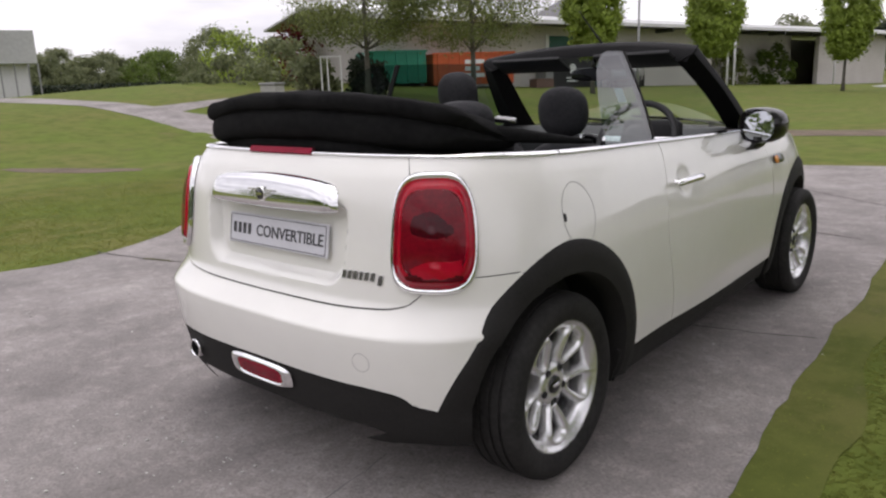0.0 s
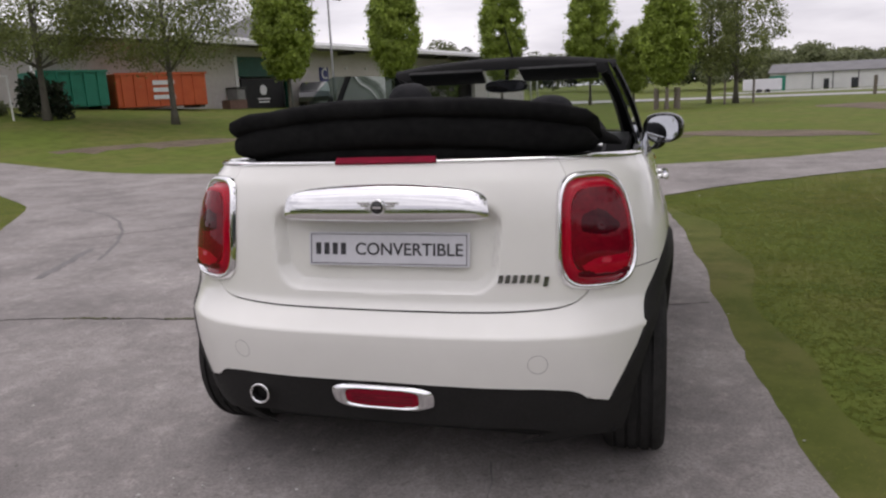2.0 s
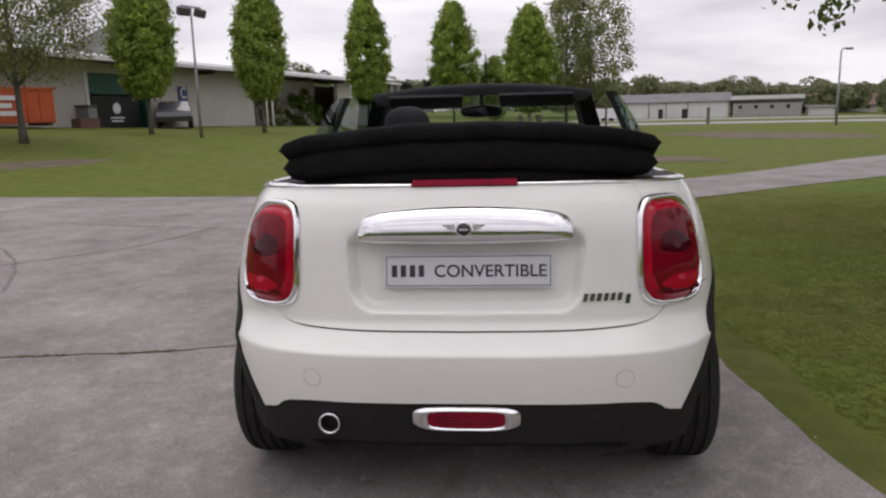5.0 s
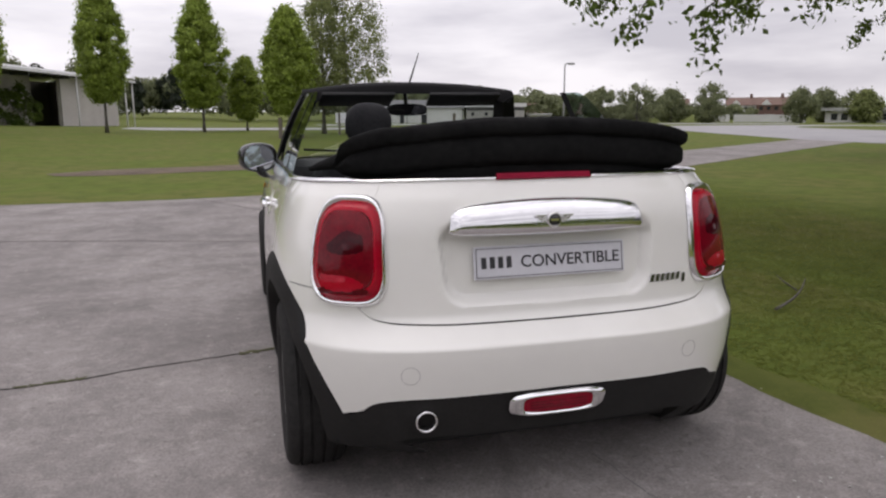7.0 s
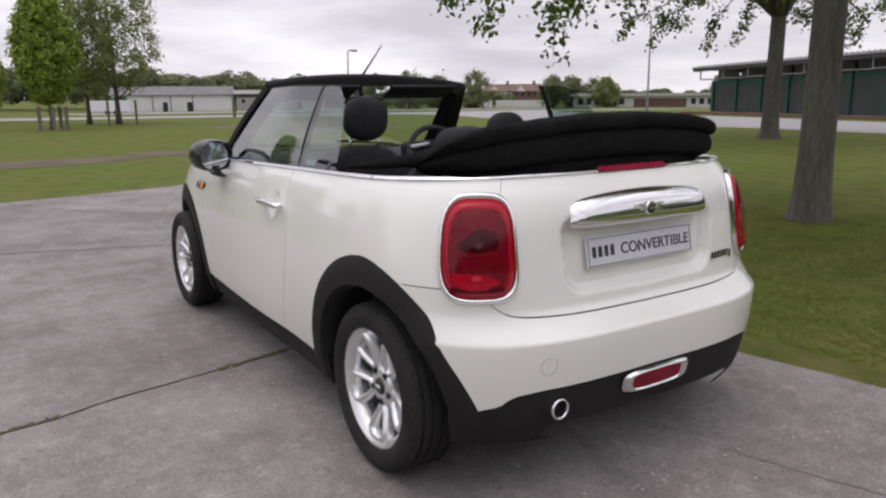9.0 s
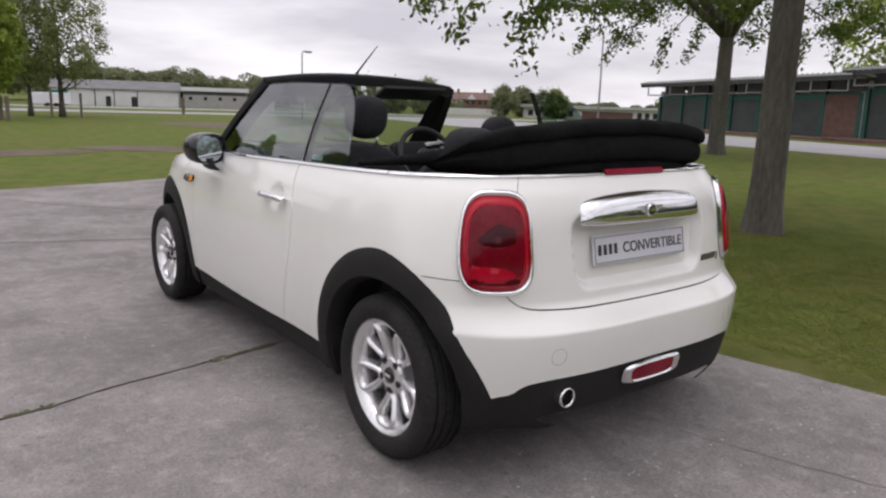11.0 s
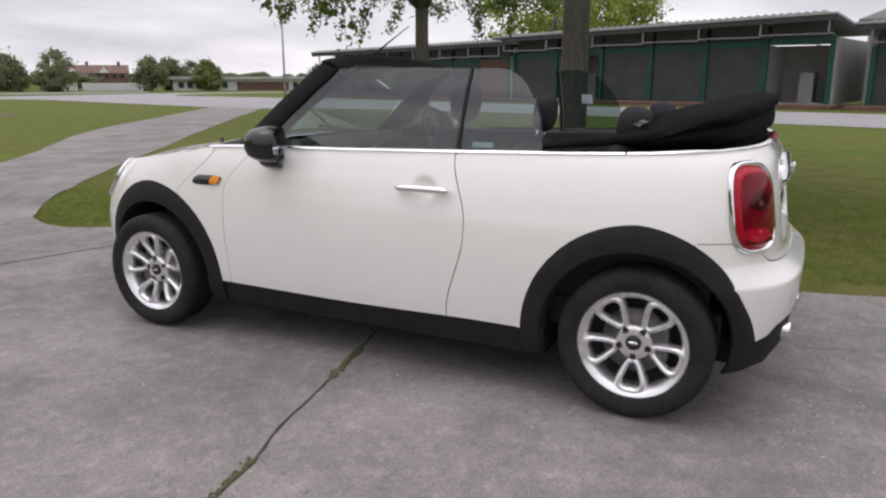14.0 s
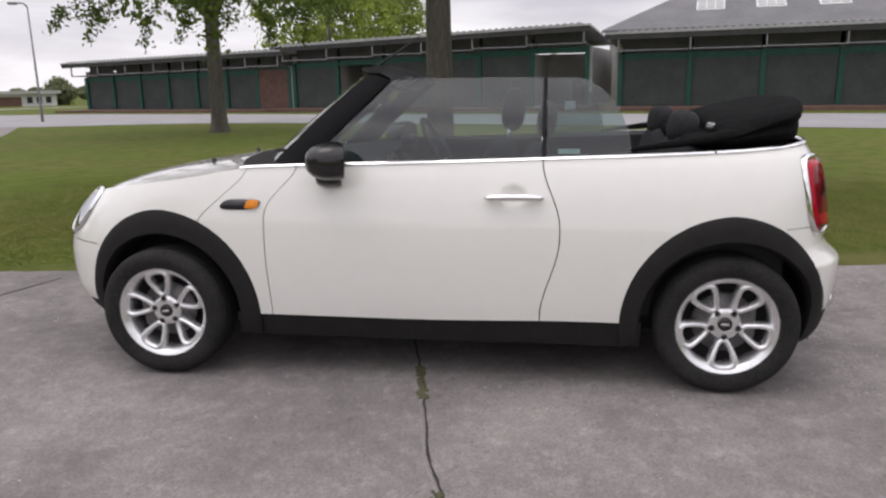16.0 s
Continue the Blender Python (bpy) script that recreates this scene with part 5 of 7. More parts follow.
LEAF_LIME = leaf_mat("lime_leaves", (0.165, 0.225, 0.034), (0.320, 0.410, 0.070))
LEAF_BROAD = leaf_mat("broad_leaves", (0.060, 0.100, 0.016), (0.140, 0.195, 0.034))
LEAF_OLIVE = leaf_mat("olive_leaves", (0.125, 0.152, 0.050), (0.258, 0.290, 0.106))
# paler and greyer than near leaves: distance haze is mixed into the colour
LEAF_HAZED = leaf_mat("hazed_far_leaves", (0.120, 0.142, 0.070), (0.215, 0.236, 0.118), 0.25)
LEAF_DARK = leaf_mat("dark_conifer_leaves", (0.015, 0.024, 0.014), (0.038, 0.050, 0.028), 0.4)
LEAF_RED = leaf_mat("dark_red_leaves", (0.085, 0.014, 0.014), (0.18, 0.03, 0.025))
LEAF_BRIGHT = leaf_mat("bright_spring_leaves", (0.140, 0.190, 0.026), (0.260, 0.330, 0.056))


def leaf_mesh(name, centres, size, material, rng, droop=0.3, aspect=0.75, out=None, calm=1.2):
    """One mesh of many small folded leaves at the given centres, facing out where a way out is given."""
    c = np.asarray(centres, float)
    n = len(c)
    d = rng.normal(size=(n, 3))
    d[:, 2] -= droop
    d /= np.linalg.norm(d, axis=1)[:, None]
    if out is None:
        e = np.cross(d, rng.normal(size=(n, 3)))
    else:
        o = np.asarray(out, float)
        o = o / (np.linalg.norm(o, axis=1)[:, None] + 1e-9) * calm + rng.normal(size=(n, 3)) * 0.55
        o /= np.linalg.norm(o, axis=1)[:, None] + 1e-9
        d = d - o * (d * o).sum(1)[:, None]
        d /= np.linalg.norm(d, axis=1)[:, None] + 1e-9
        e = np.cross(o, d)
    e /= np.linalg.norm(e, axis=1)[:, None] + 1e-9
    nn = np.cross(d, e)
    s = (size * rng.uniform(0.6, 1.3, n))[:, None]
    base, tip = c - d * s * 0.5, c + d * s * 0.5
    mid = c - d * s * 0.05
    left, right = mid + e * s * 0.5 * aspect + nn * s * 0.12, mid - e * s * 0.5 * aspect + nn * s * 0.12
    v = np.stack([base, left, tip, right], 1).reshape(-1, 3)
    me = bpy.data.meshes.new(name)
    me.vertices.add(4 * n)
    me.vertices.foreach_set("co", v.ravel())
    idx = np.arange(4 * n).reshape(-1, 4)
    tris = np.concatenate([idx[:, [0, 1, 2]], idx[:, [0, 2, 3]]], 1).reshape(-1, 3)
    me.loops.add(len(tris) * 3)
    me.loops.foreach_set("vertex_index", tris.ravel())
    me.polygons.add(len(tris))
    me.polygons.foreach_set("loop_start", np.arange(0, len(tris) * 3, 3))
    me.polygons.foreach_set("loop_total", np.full(len(tris), 3))
    me.update()
    me.validate()
    me.materials.append(material)
    return me


def limb(bm, p0, p1, r0, r1, rng, n=6, bend=0.08):
    p0, p1 = Vector(p0), Vector(p1)
    ln = (p1 - p0).length
    pts, rad = [], []
    off = Vector(rng.normal(size=3)) * bend * ln
    for i in range(n + 1):
        t = i / n
        pts.append(p0.lerp(p1, t) + off * math.sin(math.pi * t) * 0.6)
        rad.append(lerp(r0, r1, t))
    tube(bm, pts, r0, 8, radii=rad)
    return pts


def tree(name, x, y, height, clear, width, trunk_r, material, label, leaves=2600, size=0.2, seed=1, shape="column", clumps=90, spread=0.3, category="tree", group=""):
    """A tapered trunk with limbs and a crown of many small leaves in uneven clumps."""
    rng = np.random.default_rng(seed)
    z0 = land(x, y)
    t = thing(name, label, category, (x, y, z0 - 0.05), group=group)
    bm = bmesh.new()
    n = 10
    lean = rng.normal(size=2) * 0.015 * height
    pts = [(lean[0] * (i / n) ** 2, lean[1] * (i / n) ** 2, height * 0.86 * i / n) for i in range(n + 1)]
    tube(bm, pts, trunk_r, 12, radii=[trunk_r * (1.45 if i == 0 else 1) * (1 - 0.85 * i / n) for i in range(n + 1)])
    part("trunk", bm, BARK, t, smooth=True)
    ch = height - clear
    centres, ways = [], []
    bm = bmesh.new()
    for k in range(clumps):
        v = rng.uniform(0.02, 1.0)
        if shape == "column":
            r = 0.5 * width * (math.sin(math.pi * min(1, v * 0.93 + 0.045)) ** 0.62) * (1 - 0.40 * v ** 3)
        elif shape == "cone":
            r = 0.5 * width * (1 - v) ** 0.8 * min(1, v * 8 + 0.3)
        else:
            r = 0.5 * width * max(0.05, 1 - (2 * v - 0.9) ** 2) ** 0.5
        a = rng.uniform(0, 2 * math.pi)
        rr = r * math.sqrt(rng.uniform(0.25, 1.0)) * (1 + 0.10 * math.sin(3 * a + seed) + 0.07 * math.sin(7 * a + 5 * v))
        p = np.array([rr * math.cos(a), rr * math.sin(a), clear + v * ch])
        s = spread * (0.7 + 0.6 * rng.random())
        m = max(6, int(leaves / clumps * rng.uniform(0.5, 1.5)))
        off = rng.normal(size=(m, 3)) * s * np.array([0.55, 0.55, 0.45])
        centres.append(p + off)
        ways.append(off / s + 0.8 * np.array([math.cos(a) * rr / max(r, 0.01), math.sin(a) * rr / max(r, 0.01), 0.25]))
        if k % max(1, clumps // 14) == 0:
            h0 = max(clear * 0.85, p[2] - 0.9 * rr - 0.3)
            limb(bm, (lean[0] * (h0 / height) ** 2, lean[1] * (h0 / height) ** 2, h0), p, trunk_r * 0.35 * (1 - 0.6 * v), 0.008, rng)
    part("branchwork", bm, BARK, t, smooth=True)
    o = new("crown", leaf_mesh("crown", np.concatenate(centres), size, material, rng, out=np.concatenate(ways)))
    o.parent = t
    return t


def shrub(name, x, y, wx, wy, h, material, label, leaves=900, size=0.16, seed=5, turn=0.0, category="shrub"):
    rng = np.random.default_rng(seed)
    t = thing(name, label, category, (x, y, land(x, y)), turn)
    c = []
    for k in range(40):
        a, v = rng.uniform(0, 2 * math.pi), rng.uniform(0.0, 1.0)
        r = math.sqrt(max(0.0, 1 - v ** 2.5)) * math.sqrt(rng.uniform(0.1, 1))
        p = np.array([0.5 * wx * r * math.cos(a), 0.5 * wy * r * math.sin(a), h * v])
        c.append(p + rng.normal(size=(leaves // 40, 3)) * min(wx, wy, h) * 0.10)
    o = new("foliage", leaf_mesh("foliage", np.concatenate(c), size, material, rng))
    o.parent = t
    bm = bmesh.new()
    for k in range(5):
        a = 2 * math.pi * k / 5
        limb(bm, (0.1 * math.cos(a), 0.1 * math.sin(a), -0.05), (0.3 * wx * math.cos(a), 0.3 * wy * math.sin(a), 0.8 * h), 0.03, 0.01, rng)
    part("stems", bm, BARK, t, smooth=True)
    return t


ROW = "row of upright trees on the lawn"
for k, (x, y, h, cl, w) in enumerate(((-14.4, 27.0, 7.2, 1.6, 2.7), (-12.1, 34.6, 8.0, 1.8, 3.0), (-8.1, 42.6, 8.5, 1.75, 3.0), (-3.0, 45.3, 8.3, 1.6, 3.5), (1.4, 33.0, 6.1, 1.25, 2.6))):
    tree("upright_tree", x, y, h * 0.95, cl, w * 0.87, 0.085, LEAF_LIME, "upright bright green young tree on the lawn", 46000, 0.14, 11 + k, "column", 520, 0.26, group=ROW)
tree("small_tree", -0.4, 47.5, 4.7, 0.8, 2.2, 0.07, LEAF_BRIGHT, "small fresh green tree behind the row", 16000, 0.14, 31, "column", 160, 0.24)
tree("tall_tree", 4.8, 37.6, 8.1, 1.5, 4.2, 0.13, LEAF_OLIVE, "tall airy tree with thin olive leaves", 15000, 0.12, 41, "round", 170, 0.40)
tree("tall_tree", 3.6, 38.6, 7.5, 1.6, 3.1, 0.11, LEAF_OLIVE, "tall airy tree with thin olive leaves", 9000, 0.12, 42, "round", 120, 0.38)
tree("lawn_tree", -14.3, 18.6, 6.8, 2.0, 5.1, 0.11, LEAF_OLIVE, "spreading tree with feathery olive leaves", 31000, 0.085, 51, "round", 300, 0.50)
tree("lawn_tree", -17.5, 16.6, 6.6, 1.9, 5.2, 0.11, LEAF_OLIVE, "spreading tree with feathery olive leaves", 30000, 0.085, 52, "round", 280, 0.50)


def big_tree(x, y, trunk_r, fork, height, reach, seed, leaves, size, label, low=2.2, sprays=()):
    """A mature broad tree: stout trunk with spreading root flare, forked limbs, wide crown and hanging sprays."""
    rng = np.random.default_rng(seed)
    t = thing("mature_tree", label, "tree", (x, y, land(x, y) - 0.06))
    bm = bmesh.new()
    n = 12
    rows = []
    for i in range(n + 1):
        h = fork * i / n
        flare = 1 + 0.36 * math.exp(-h / 0.22) + 0.12 * math.exp(-h / 1.0)
        rr = trunk_r * flare * (1 - 0.12 * i / n)
        rows.append([((rr * (1 + 0.10 * math.exp(-h / 0.3) * math.sin(5 * a + seed) + 0.025 * math.sin(3 * a + h))) * math.cos(a),
                      (rr * (1 + 0.10 * math.exp(-h / 0.3) * math.sin(5 * a + seed) + 0.025 * math.sin(3 * a + h))) * math.sin(a), h) for a in np.linspace(0, 2 * math.pi, 25)[:-1]])
    grid(bm, rows, close_v=True)
    bmesh.ops.recalc_face_normals(bm, faces=bm.faces)
    part("trunk", bm, BARK, t, smooth=True)
    bm = bmesh.new()
    tips = []
    for k in range(9):
        a = 2 * math.pi * k / 9 + rng.uniform(-0.25, 0.25)
        r = reach * rng.uniform(0.55, 0.9)
        z1 = fork + (height - fork) * rng.uniform(0.25, 0.85)
        p = (r * math.cos(a), r * math.sin(a), z1)
        pts = limb(bm, (0.5 * trunk_r * math.cos(a), 0.5 * trunk_r * math.sin(a), fork - 0.15), p, trunk_r * 0.55, 0.03, rng, 8, 0.10)
        for j in range(3):
            q = pts[4 + j]
            e = Vector((q.x + rng.normal() * 1.0, q.y + rng.normal() * 1.0, q.z + rng.uniform(-0.9, 0.5)))
            limb(bm, q, e, 0.045, 0.010, rng, 5, 0.12)
            tips.append(e)
        tips.append(Vector(p))
    tube(bm, [(0, 0, fork - 0.2), (0.1, 0.05, fork + 0.5 * (height - fork)), (0.0, 0.2, height)], trunk_r, 10, radii=[trunk_r * 0.8, trunk_r * 0.4, 0.03])
    cen = []
    for p in tips:
        m = int(leaves * 0.35 / len(tips))
        for j in range(3):
            q = np.array(p) + rng.normal(size=3) * np.array([0.5, 0.5, 0.3])
            cen.append(q + rng.normal(size=(m // 3, 3)) * np.array([0.26, 0.26, 0.15]))
    clumps = 150
    for k in range(clumps):
        a, v = rng.uniform(0, 2 * math.pi), rng.uniform(0, 1)
        r = reach * math.sqrt(rng.uniform(0.05, 1)) * max(0.2, 1 - (1.7 * v - 0.6) ** 2) ** 0.5
        p = np.array([r * math.cos(a), r * math.sin(a), lerp(max(low, fork * 0.7), height, v)])
        cen.append(p + rng.normal(size=(int(leaves * 0.65 / clumps), 3)) * np.array([0.30, 0.30, 0.16]))
    for (sx, sy, sz0, sz1, m) in sprays:
        p0, p1 = Vector((sx - x, sy - y, sz0)), Vector((sx - x + rng.normal() * 0.15, sy - y + rng.normal() * 0.15, sz1))
        root = Vector(((sx - x) * 0.55, (sy - y) * 0.55, sz0 + 0.9))
        pts = limb(bm, root, p0, 0.018, 0.009, rng, 5, 0.06) + limb(bm, p0, p1, 0.008, 0.003, rng, 5, 0.08)
        for q in pts[3:]:
            cen.append(np.array(q) + rng.normal(size=(max(5, m // 2), 3)) * np.array([0.10, 0.10, 0.08]))
    part("branchwork", bm, BARK, t, smooth=True)
    o = new("crown", leaf_mesh("crown", np.concatenate(cen), size, LEAF_BROAD, rng, droop=0.8, aspect=0.6))
    o.parent = t
    return t


big_tree(5.33, 2.03, 0.160, 3.9, 9.0, 4.4, 61, 85000, 0.09, "mature broad tree with grey trunk on the lawn", low=3.6,
         sprays=((3.35, 4.75, 2.45, 2.05, 26), (3.75, 4.35, 2.3, 1.75, 22), (4.3, 4.5, 2.6, 2.1, 34), (4.7, 5.0, 2.7, 2.25, 30), (3.0, 4.9, 2.5, 2.3, 18), (5.2, 5.3, 2.8, 2.4, 34), (5.7, 4.9, 2.8, 2.4, 30), (2.7, 5.1, 2.55, 2.35, 14)))
big_tree(17.4, 10.4, 0.218, 3.6, 10.0, 5.6, 62, 56000, 0.12, "mature broad tree beside the road", low=3.5,
         sprays=((14.6, 13.2, 3.4, 2.9, 40), (15.6, 12.9, 3.5, 2.7, 44), (16.6, 12.0, 3.3, 2.6, 44), (18.6, 9.2, 3.4, 2.6, 44), (19.6, 8.2, 3.6, 2.8, 44), (16.0, 10.4, 3.4, 2.7, 40), (20.5, 9.8, 3.6, 2.9, 40)))

# far woods, one mass of foliage
RIM = [(-95, 2.3), (-78, 2.6), (-66, 2.9), (-60, 3.3), (-50, 2.2), (-30, 2.6), (-20, 3.6), (-12, 4.2), (-5, 4.0), (0, 3.2), (7, 2.5), (14, 2.4), (19, 1.9), (24, 1.6), (31, 1.2), (36, 1.25), (40, 0.7), (46, 0.9), (52, 0.8), (60, 0.9), (75, 1.8), (100, 3.5), (140, 6.5), (200, 7.5), (245, 5.0), (265, 2.4)]
rng = np.random.default_rng(77)
cen, dark, cen_way, dark_way = [], [], [], []
for k in range(620):
    az = lerp(-95, 72, (k + rng.random()) / 490) if k < 490 else lerp(72, 265, (k - 490 + rng.random()) / 130)
    d = rng.uniform(134, 182)
    rise = 0.82 + 0.16 * math.sin(az * 1.9) * math.sin(az * 0.71 + 1.0)
    top = table(az, RIM) * rise * rng.uniform(0.62, 1.12)
    if 27 < az < 62:
        if rng.random() < 0.45:
            continue
        top = rng.uniform(0.1, 0.45)
    h = max(1.5, d * math.tan(radians(top)) + 1.3 + 0.7)
    x, y = d * math.sin(radians(az)), d * math.cos(radians(az))
    w = min(4.6, 1.6 + 0.42 * h) * rng.uniform(0.75, 1.2)
    m = 1000 if k < 490 else 160
    conifer = -24 < az < 4 and rng.random() < 0.35
    # a crown of a few rounded lobes, leaves near their skins
    lobes = np.stack([rng.normal(size=7) * w * 0.30, rng.normal(size=7) * w * 0.30, h * rng.uniform(0.32, 0.80, 7)], 1)
    lobes[0] = (0, 0, h * 0.80)
    lobes[1] = (0, 0, h * 0.35)
    if conifer:
        lobes[:, :2] *= np.clip(1.1 - lobes[:, 2:] / h, 0.1, 1)
    pick = rng.integers(0, 7, m)
    way = rng.normal(size=(m, 3))
    way /= np.linalg.norm(way, axis=1)[:, None]
    way[:, 2] = np.where(rng.random(m) < 0.6, np.abs(way[:, 2]), way[:, 2])
    size = np.array([0.42 * w, 0.42 * w, 0.20 * h]) * (0.6 if conifer else 1.0)
    p = np.array([x, y, -0.9]) + lobes[pick] + way * size * rng.uniform(0.75, 1.05, m)[:, None]
    (dark if conifer else cen).append(p)
    (dark_way if conifer else cen_way).append(way + np.array([0, 0, 0.2]))
# haze over the belt comes from its leaf colour alone
o = tagged(new("far_woods", leaf_mesh("far_woods", np.concatenate(cen), 0.56, LEAF_HAZED, rng, out=np.concatenate(cen_way), calm=1.6)), "belt of distant green woodland", "woodland", kind="stuff")
o = tagged(new("far_conifers", leaf_mesh("far_conifers", np.concatenate(dark), 0.52, LEAF_DARK, rng, out=np.concatenate(dark_way), calm=1.6)), "distant dark conifers above the woodland", "woodland", kind="stuff")

# unseen dense trees added south of the path, beyond the walk, darkening chrome reflections
cen = []
rng = np.random.default_rng(79)
for k in range(90):
    az = radians(lerp(125, 235, (k + rng.random()) / 90))
    d, h = rng.uniform(38, 52), rng.uniform(5.5, 9.0)
    p = np.array([d * math.sin(az), d * math.cos(az), 0.0]) + np.stack([rng.normal(size=420) * 1.5, rng.normal(size=420) * 1.5, h * rng.beta(1.5, 1.2, 420)], 1)
    cen.append(p)
o = tagged(new("south_woods", leaf_mesh("south_woods", np.concatenate(cen), 0.5, LEAF_BROAD, rng)), "unseen dense belt of green trees added for dark reflections", "woodland", kind="stuff")
tree("broad_tree", 51.0, 14.0, 11.5, 2.2, 11.0, 0.22, LEAF_BRIGHT, "broad fresh green tree behind the stalls", 22000, 0.24, 66, "round", 240, 0.9)

# single trees among the far houses
for k, (az, top, w) in enumerate(((32.4, 1.2, 3.4), (45.2, 0.9, 3.0), (53.4, 0.5, 2.4), (56.5, 0.55, 2.6), (60.5, 0.6, 2.8))):
    d = 132 + 11 * math.sin(5 * k)
    tree("distant_tree", d * math.sin(radians(az)) - 1.0, d * math.cos(radians(az)) - 2.2, d * math.tan(radians(top)) + 2.3, 0.5, w * d / 100, 0.16, (LEAF_HAZED, LEAF_OLIVE)[k % 3 == 1], "distant rounded tree among the houses", 5000, 0.40, 300 + k, "round", 60, 0.75, group="trees among the far houses")

# planting on the north-west bank
for k, (x, y, wx, h, mat, lab) in enumerate(((-27.0, 17.2, 4.6, 1.1, LEAF_HAZED, "low rounded clipped bush on the bank"), (-23.5, 17.4, 4.0, 1.7, LEAF_HAZED, "rounded green bush on the bank"), (-26.5, 20.5, 2.4, 2.2, LEAF_RED, "dark red leaved shrub on the bank"),
                                            (-20.2, 16.3, 2.0, 1.1, LEAF_HAZED, "low green shrub on the bank"), (-30.5, 20.0, 5.0, 2.2, LEAF_LIME, "spring green shrub on the bank"), (-18.2, 17.2, 1.8, 1.2, LEAF_DARK, "dark green bush on the bank"))):
    shrub("bush", x, y, wx, wx * 0.8, h, mat, lab, 1500, 0.17, 80 + k)
for k, (az, d, w, h, mat, lab) in enumerate(((-57.5, 62, 7.5, 5.2, LEAF_HAZED, "round green tree on the far bank"), (-53.5, 66, 5, 4.4, LEAF_OLIVE, "pale round tree on the far bank"), (-61.5, 70, 8, 4.0, LEAF_BROAD, "deep green tree on the far bank"),
                                             (-65.0, 72, 7, 3.9, LEAF_HAZED, "grey green tree on the far bank"), (-67.8, 72, 7, 4.2, LEAF_HAZED, "dark green tree on the far bank"), (-70.2, 76, 6, 4.6, LEAF_HAZED, "grey green tree on the far bank"))):
    d, h, w = d + 13, h * 1.2, w * 1.15
    tree("bank_tree", 1.9 + d * math.sin(radians(az)), -1.8 + d * math.cos(radians(az)), h, 0.3, w, 0.12, mat, lab, 16000, 0.19, 90 + k, "round", 200, 0.50)
rng = np.random.default_rng(78)
pts = np.stack([rng.uniform(-9, 7, 7200), rng.normal(size=7200) * 0.4, rng.uniform(0, 1.3, 7200)], 1)
hedge = thing("hedge", "long dark clipped hedge across the bank", "hedge", (-51.0, 23.8, land(-51.0, 23.8)), 63)
o = new("foliage", leaf_mesh("foliage", pts, 0.2, LEAF_DARK, rng))
o.parent = hedge


# ---- buildings and street furniture ----
RENDER_WALL = surface("pale_render_wall", (0.45, 0.42, 0.395), (0.55, 0.52, 0.49), 0.5, 0.9, bump=0.2, bump_scale=40, fine=6)
METAL_ROOF = surface("pale_metal_roof", (0.34, 0.345, 0.34), (0.44, 0.445, 0.44), 0.4, 0.6, fine=5)
DARK_FASCIA = surface("dark_fascia", (0.05, 0.05, 0.052), (0.085, 0.085, 0.086), 2, 0.6)
GREEN_PAINT = surface("dark_green_paint", (0.004, 0.060, 0.042), (0.008, 0.095, 0.066), 3, 0.5)
GREEN_BRIGHT = surface("green_skip_paint", (0.008, 0.17, 0.11), (0.015, 0.24, 0.16), 2, 0.5)
ORANGE_PAINT = surface("orange_skip_paint", (0.50, 0.085, 0.025), (0.62, 0.13, 0.04), 2, 0.55)
BLACK_CLOTH = surface("black_banner", (0.008, 0.008, 0.009), (0.016, 0.016, 0.017), 4, 0.7)
WHITE_WALL = surface("white_painted_wall", (0.60, 0.60, 0.60), (0.70, 0.70, 0.70), 0.8, 0.85, fine=8)
SHUTTER = surface("dark_roller_shutter", (0.036, 0.044, 0.042), (0.064, 0.075, 0.071), 1.2, 0.6, fine=12)
BRICK = surface("red_brick", (0.110, 0.062, 0.050), (0.185, 0.110, 0.090), 3, 0.9, bump=0.3, bump_scale=40)
BRICK_ROOF = surface("red_tile_roof", (0.135, 0.085, 0.070), (0.20, 0.130, 0.105), 1.5, 0.9)
SLATE = surface("grey_slate_roof", (0.12, 0.118, 0.122), (0.18, 0.178, 0.182), 0.7, 0.8, fine=6)
POST_GREY = surface("galvanised_post", (0.22, 0.22, 0.225), (0.32, 0.32, 0.325), 4, 0.5, metal=0.5)
BLUE_SIGN = surface("blue_sign", (0.025, 0.03, 0.14), (0.04, 0.05, 0.19), 3, 0.5)
WHITE_INK = surface("white_lettering", (0.72, 0.72, 0.74), (0.8, 0.8, 0.82), 4, 0.6)
CONCRETE = surface("pale_concrete", (0.32, 0.315, 0.30), (0.42, 0.41, 0.395), 1.5, 0.9, bump=0.2, bump_scale=50)
FAR_GLASS = surface("dark_window", (0.02, 0.022, 0.025), (0.04, 0.044, 0.05), 2, 0.15)
INSIDE = surface("dim_interior_wall", (0.30, 0.29, 0.27), (0.38, 0.37, 0.35), 1, 0.9)
TIMBER = surface("weathered_timber", (0.13, 0.11, 0.09), (0.22, 0.19, 0.16), 3, 0.9, stretch=(1, 1, 0.2))


def bx(name, parent, material, x0, x1, y0, y1, z0, z1, label="", bevel=0.0):
    bm = bmesh.new()
    box(bm, x0, x1, y0, y1, z0, z1, bevel, 1)
    return part(name, bm, material, parent, label)


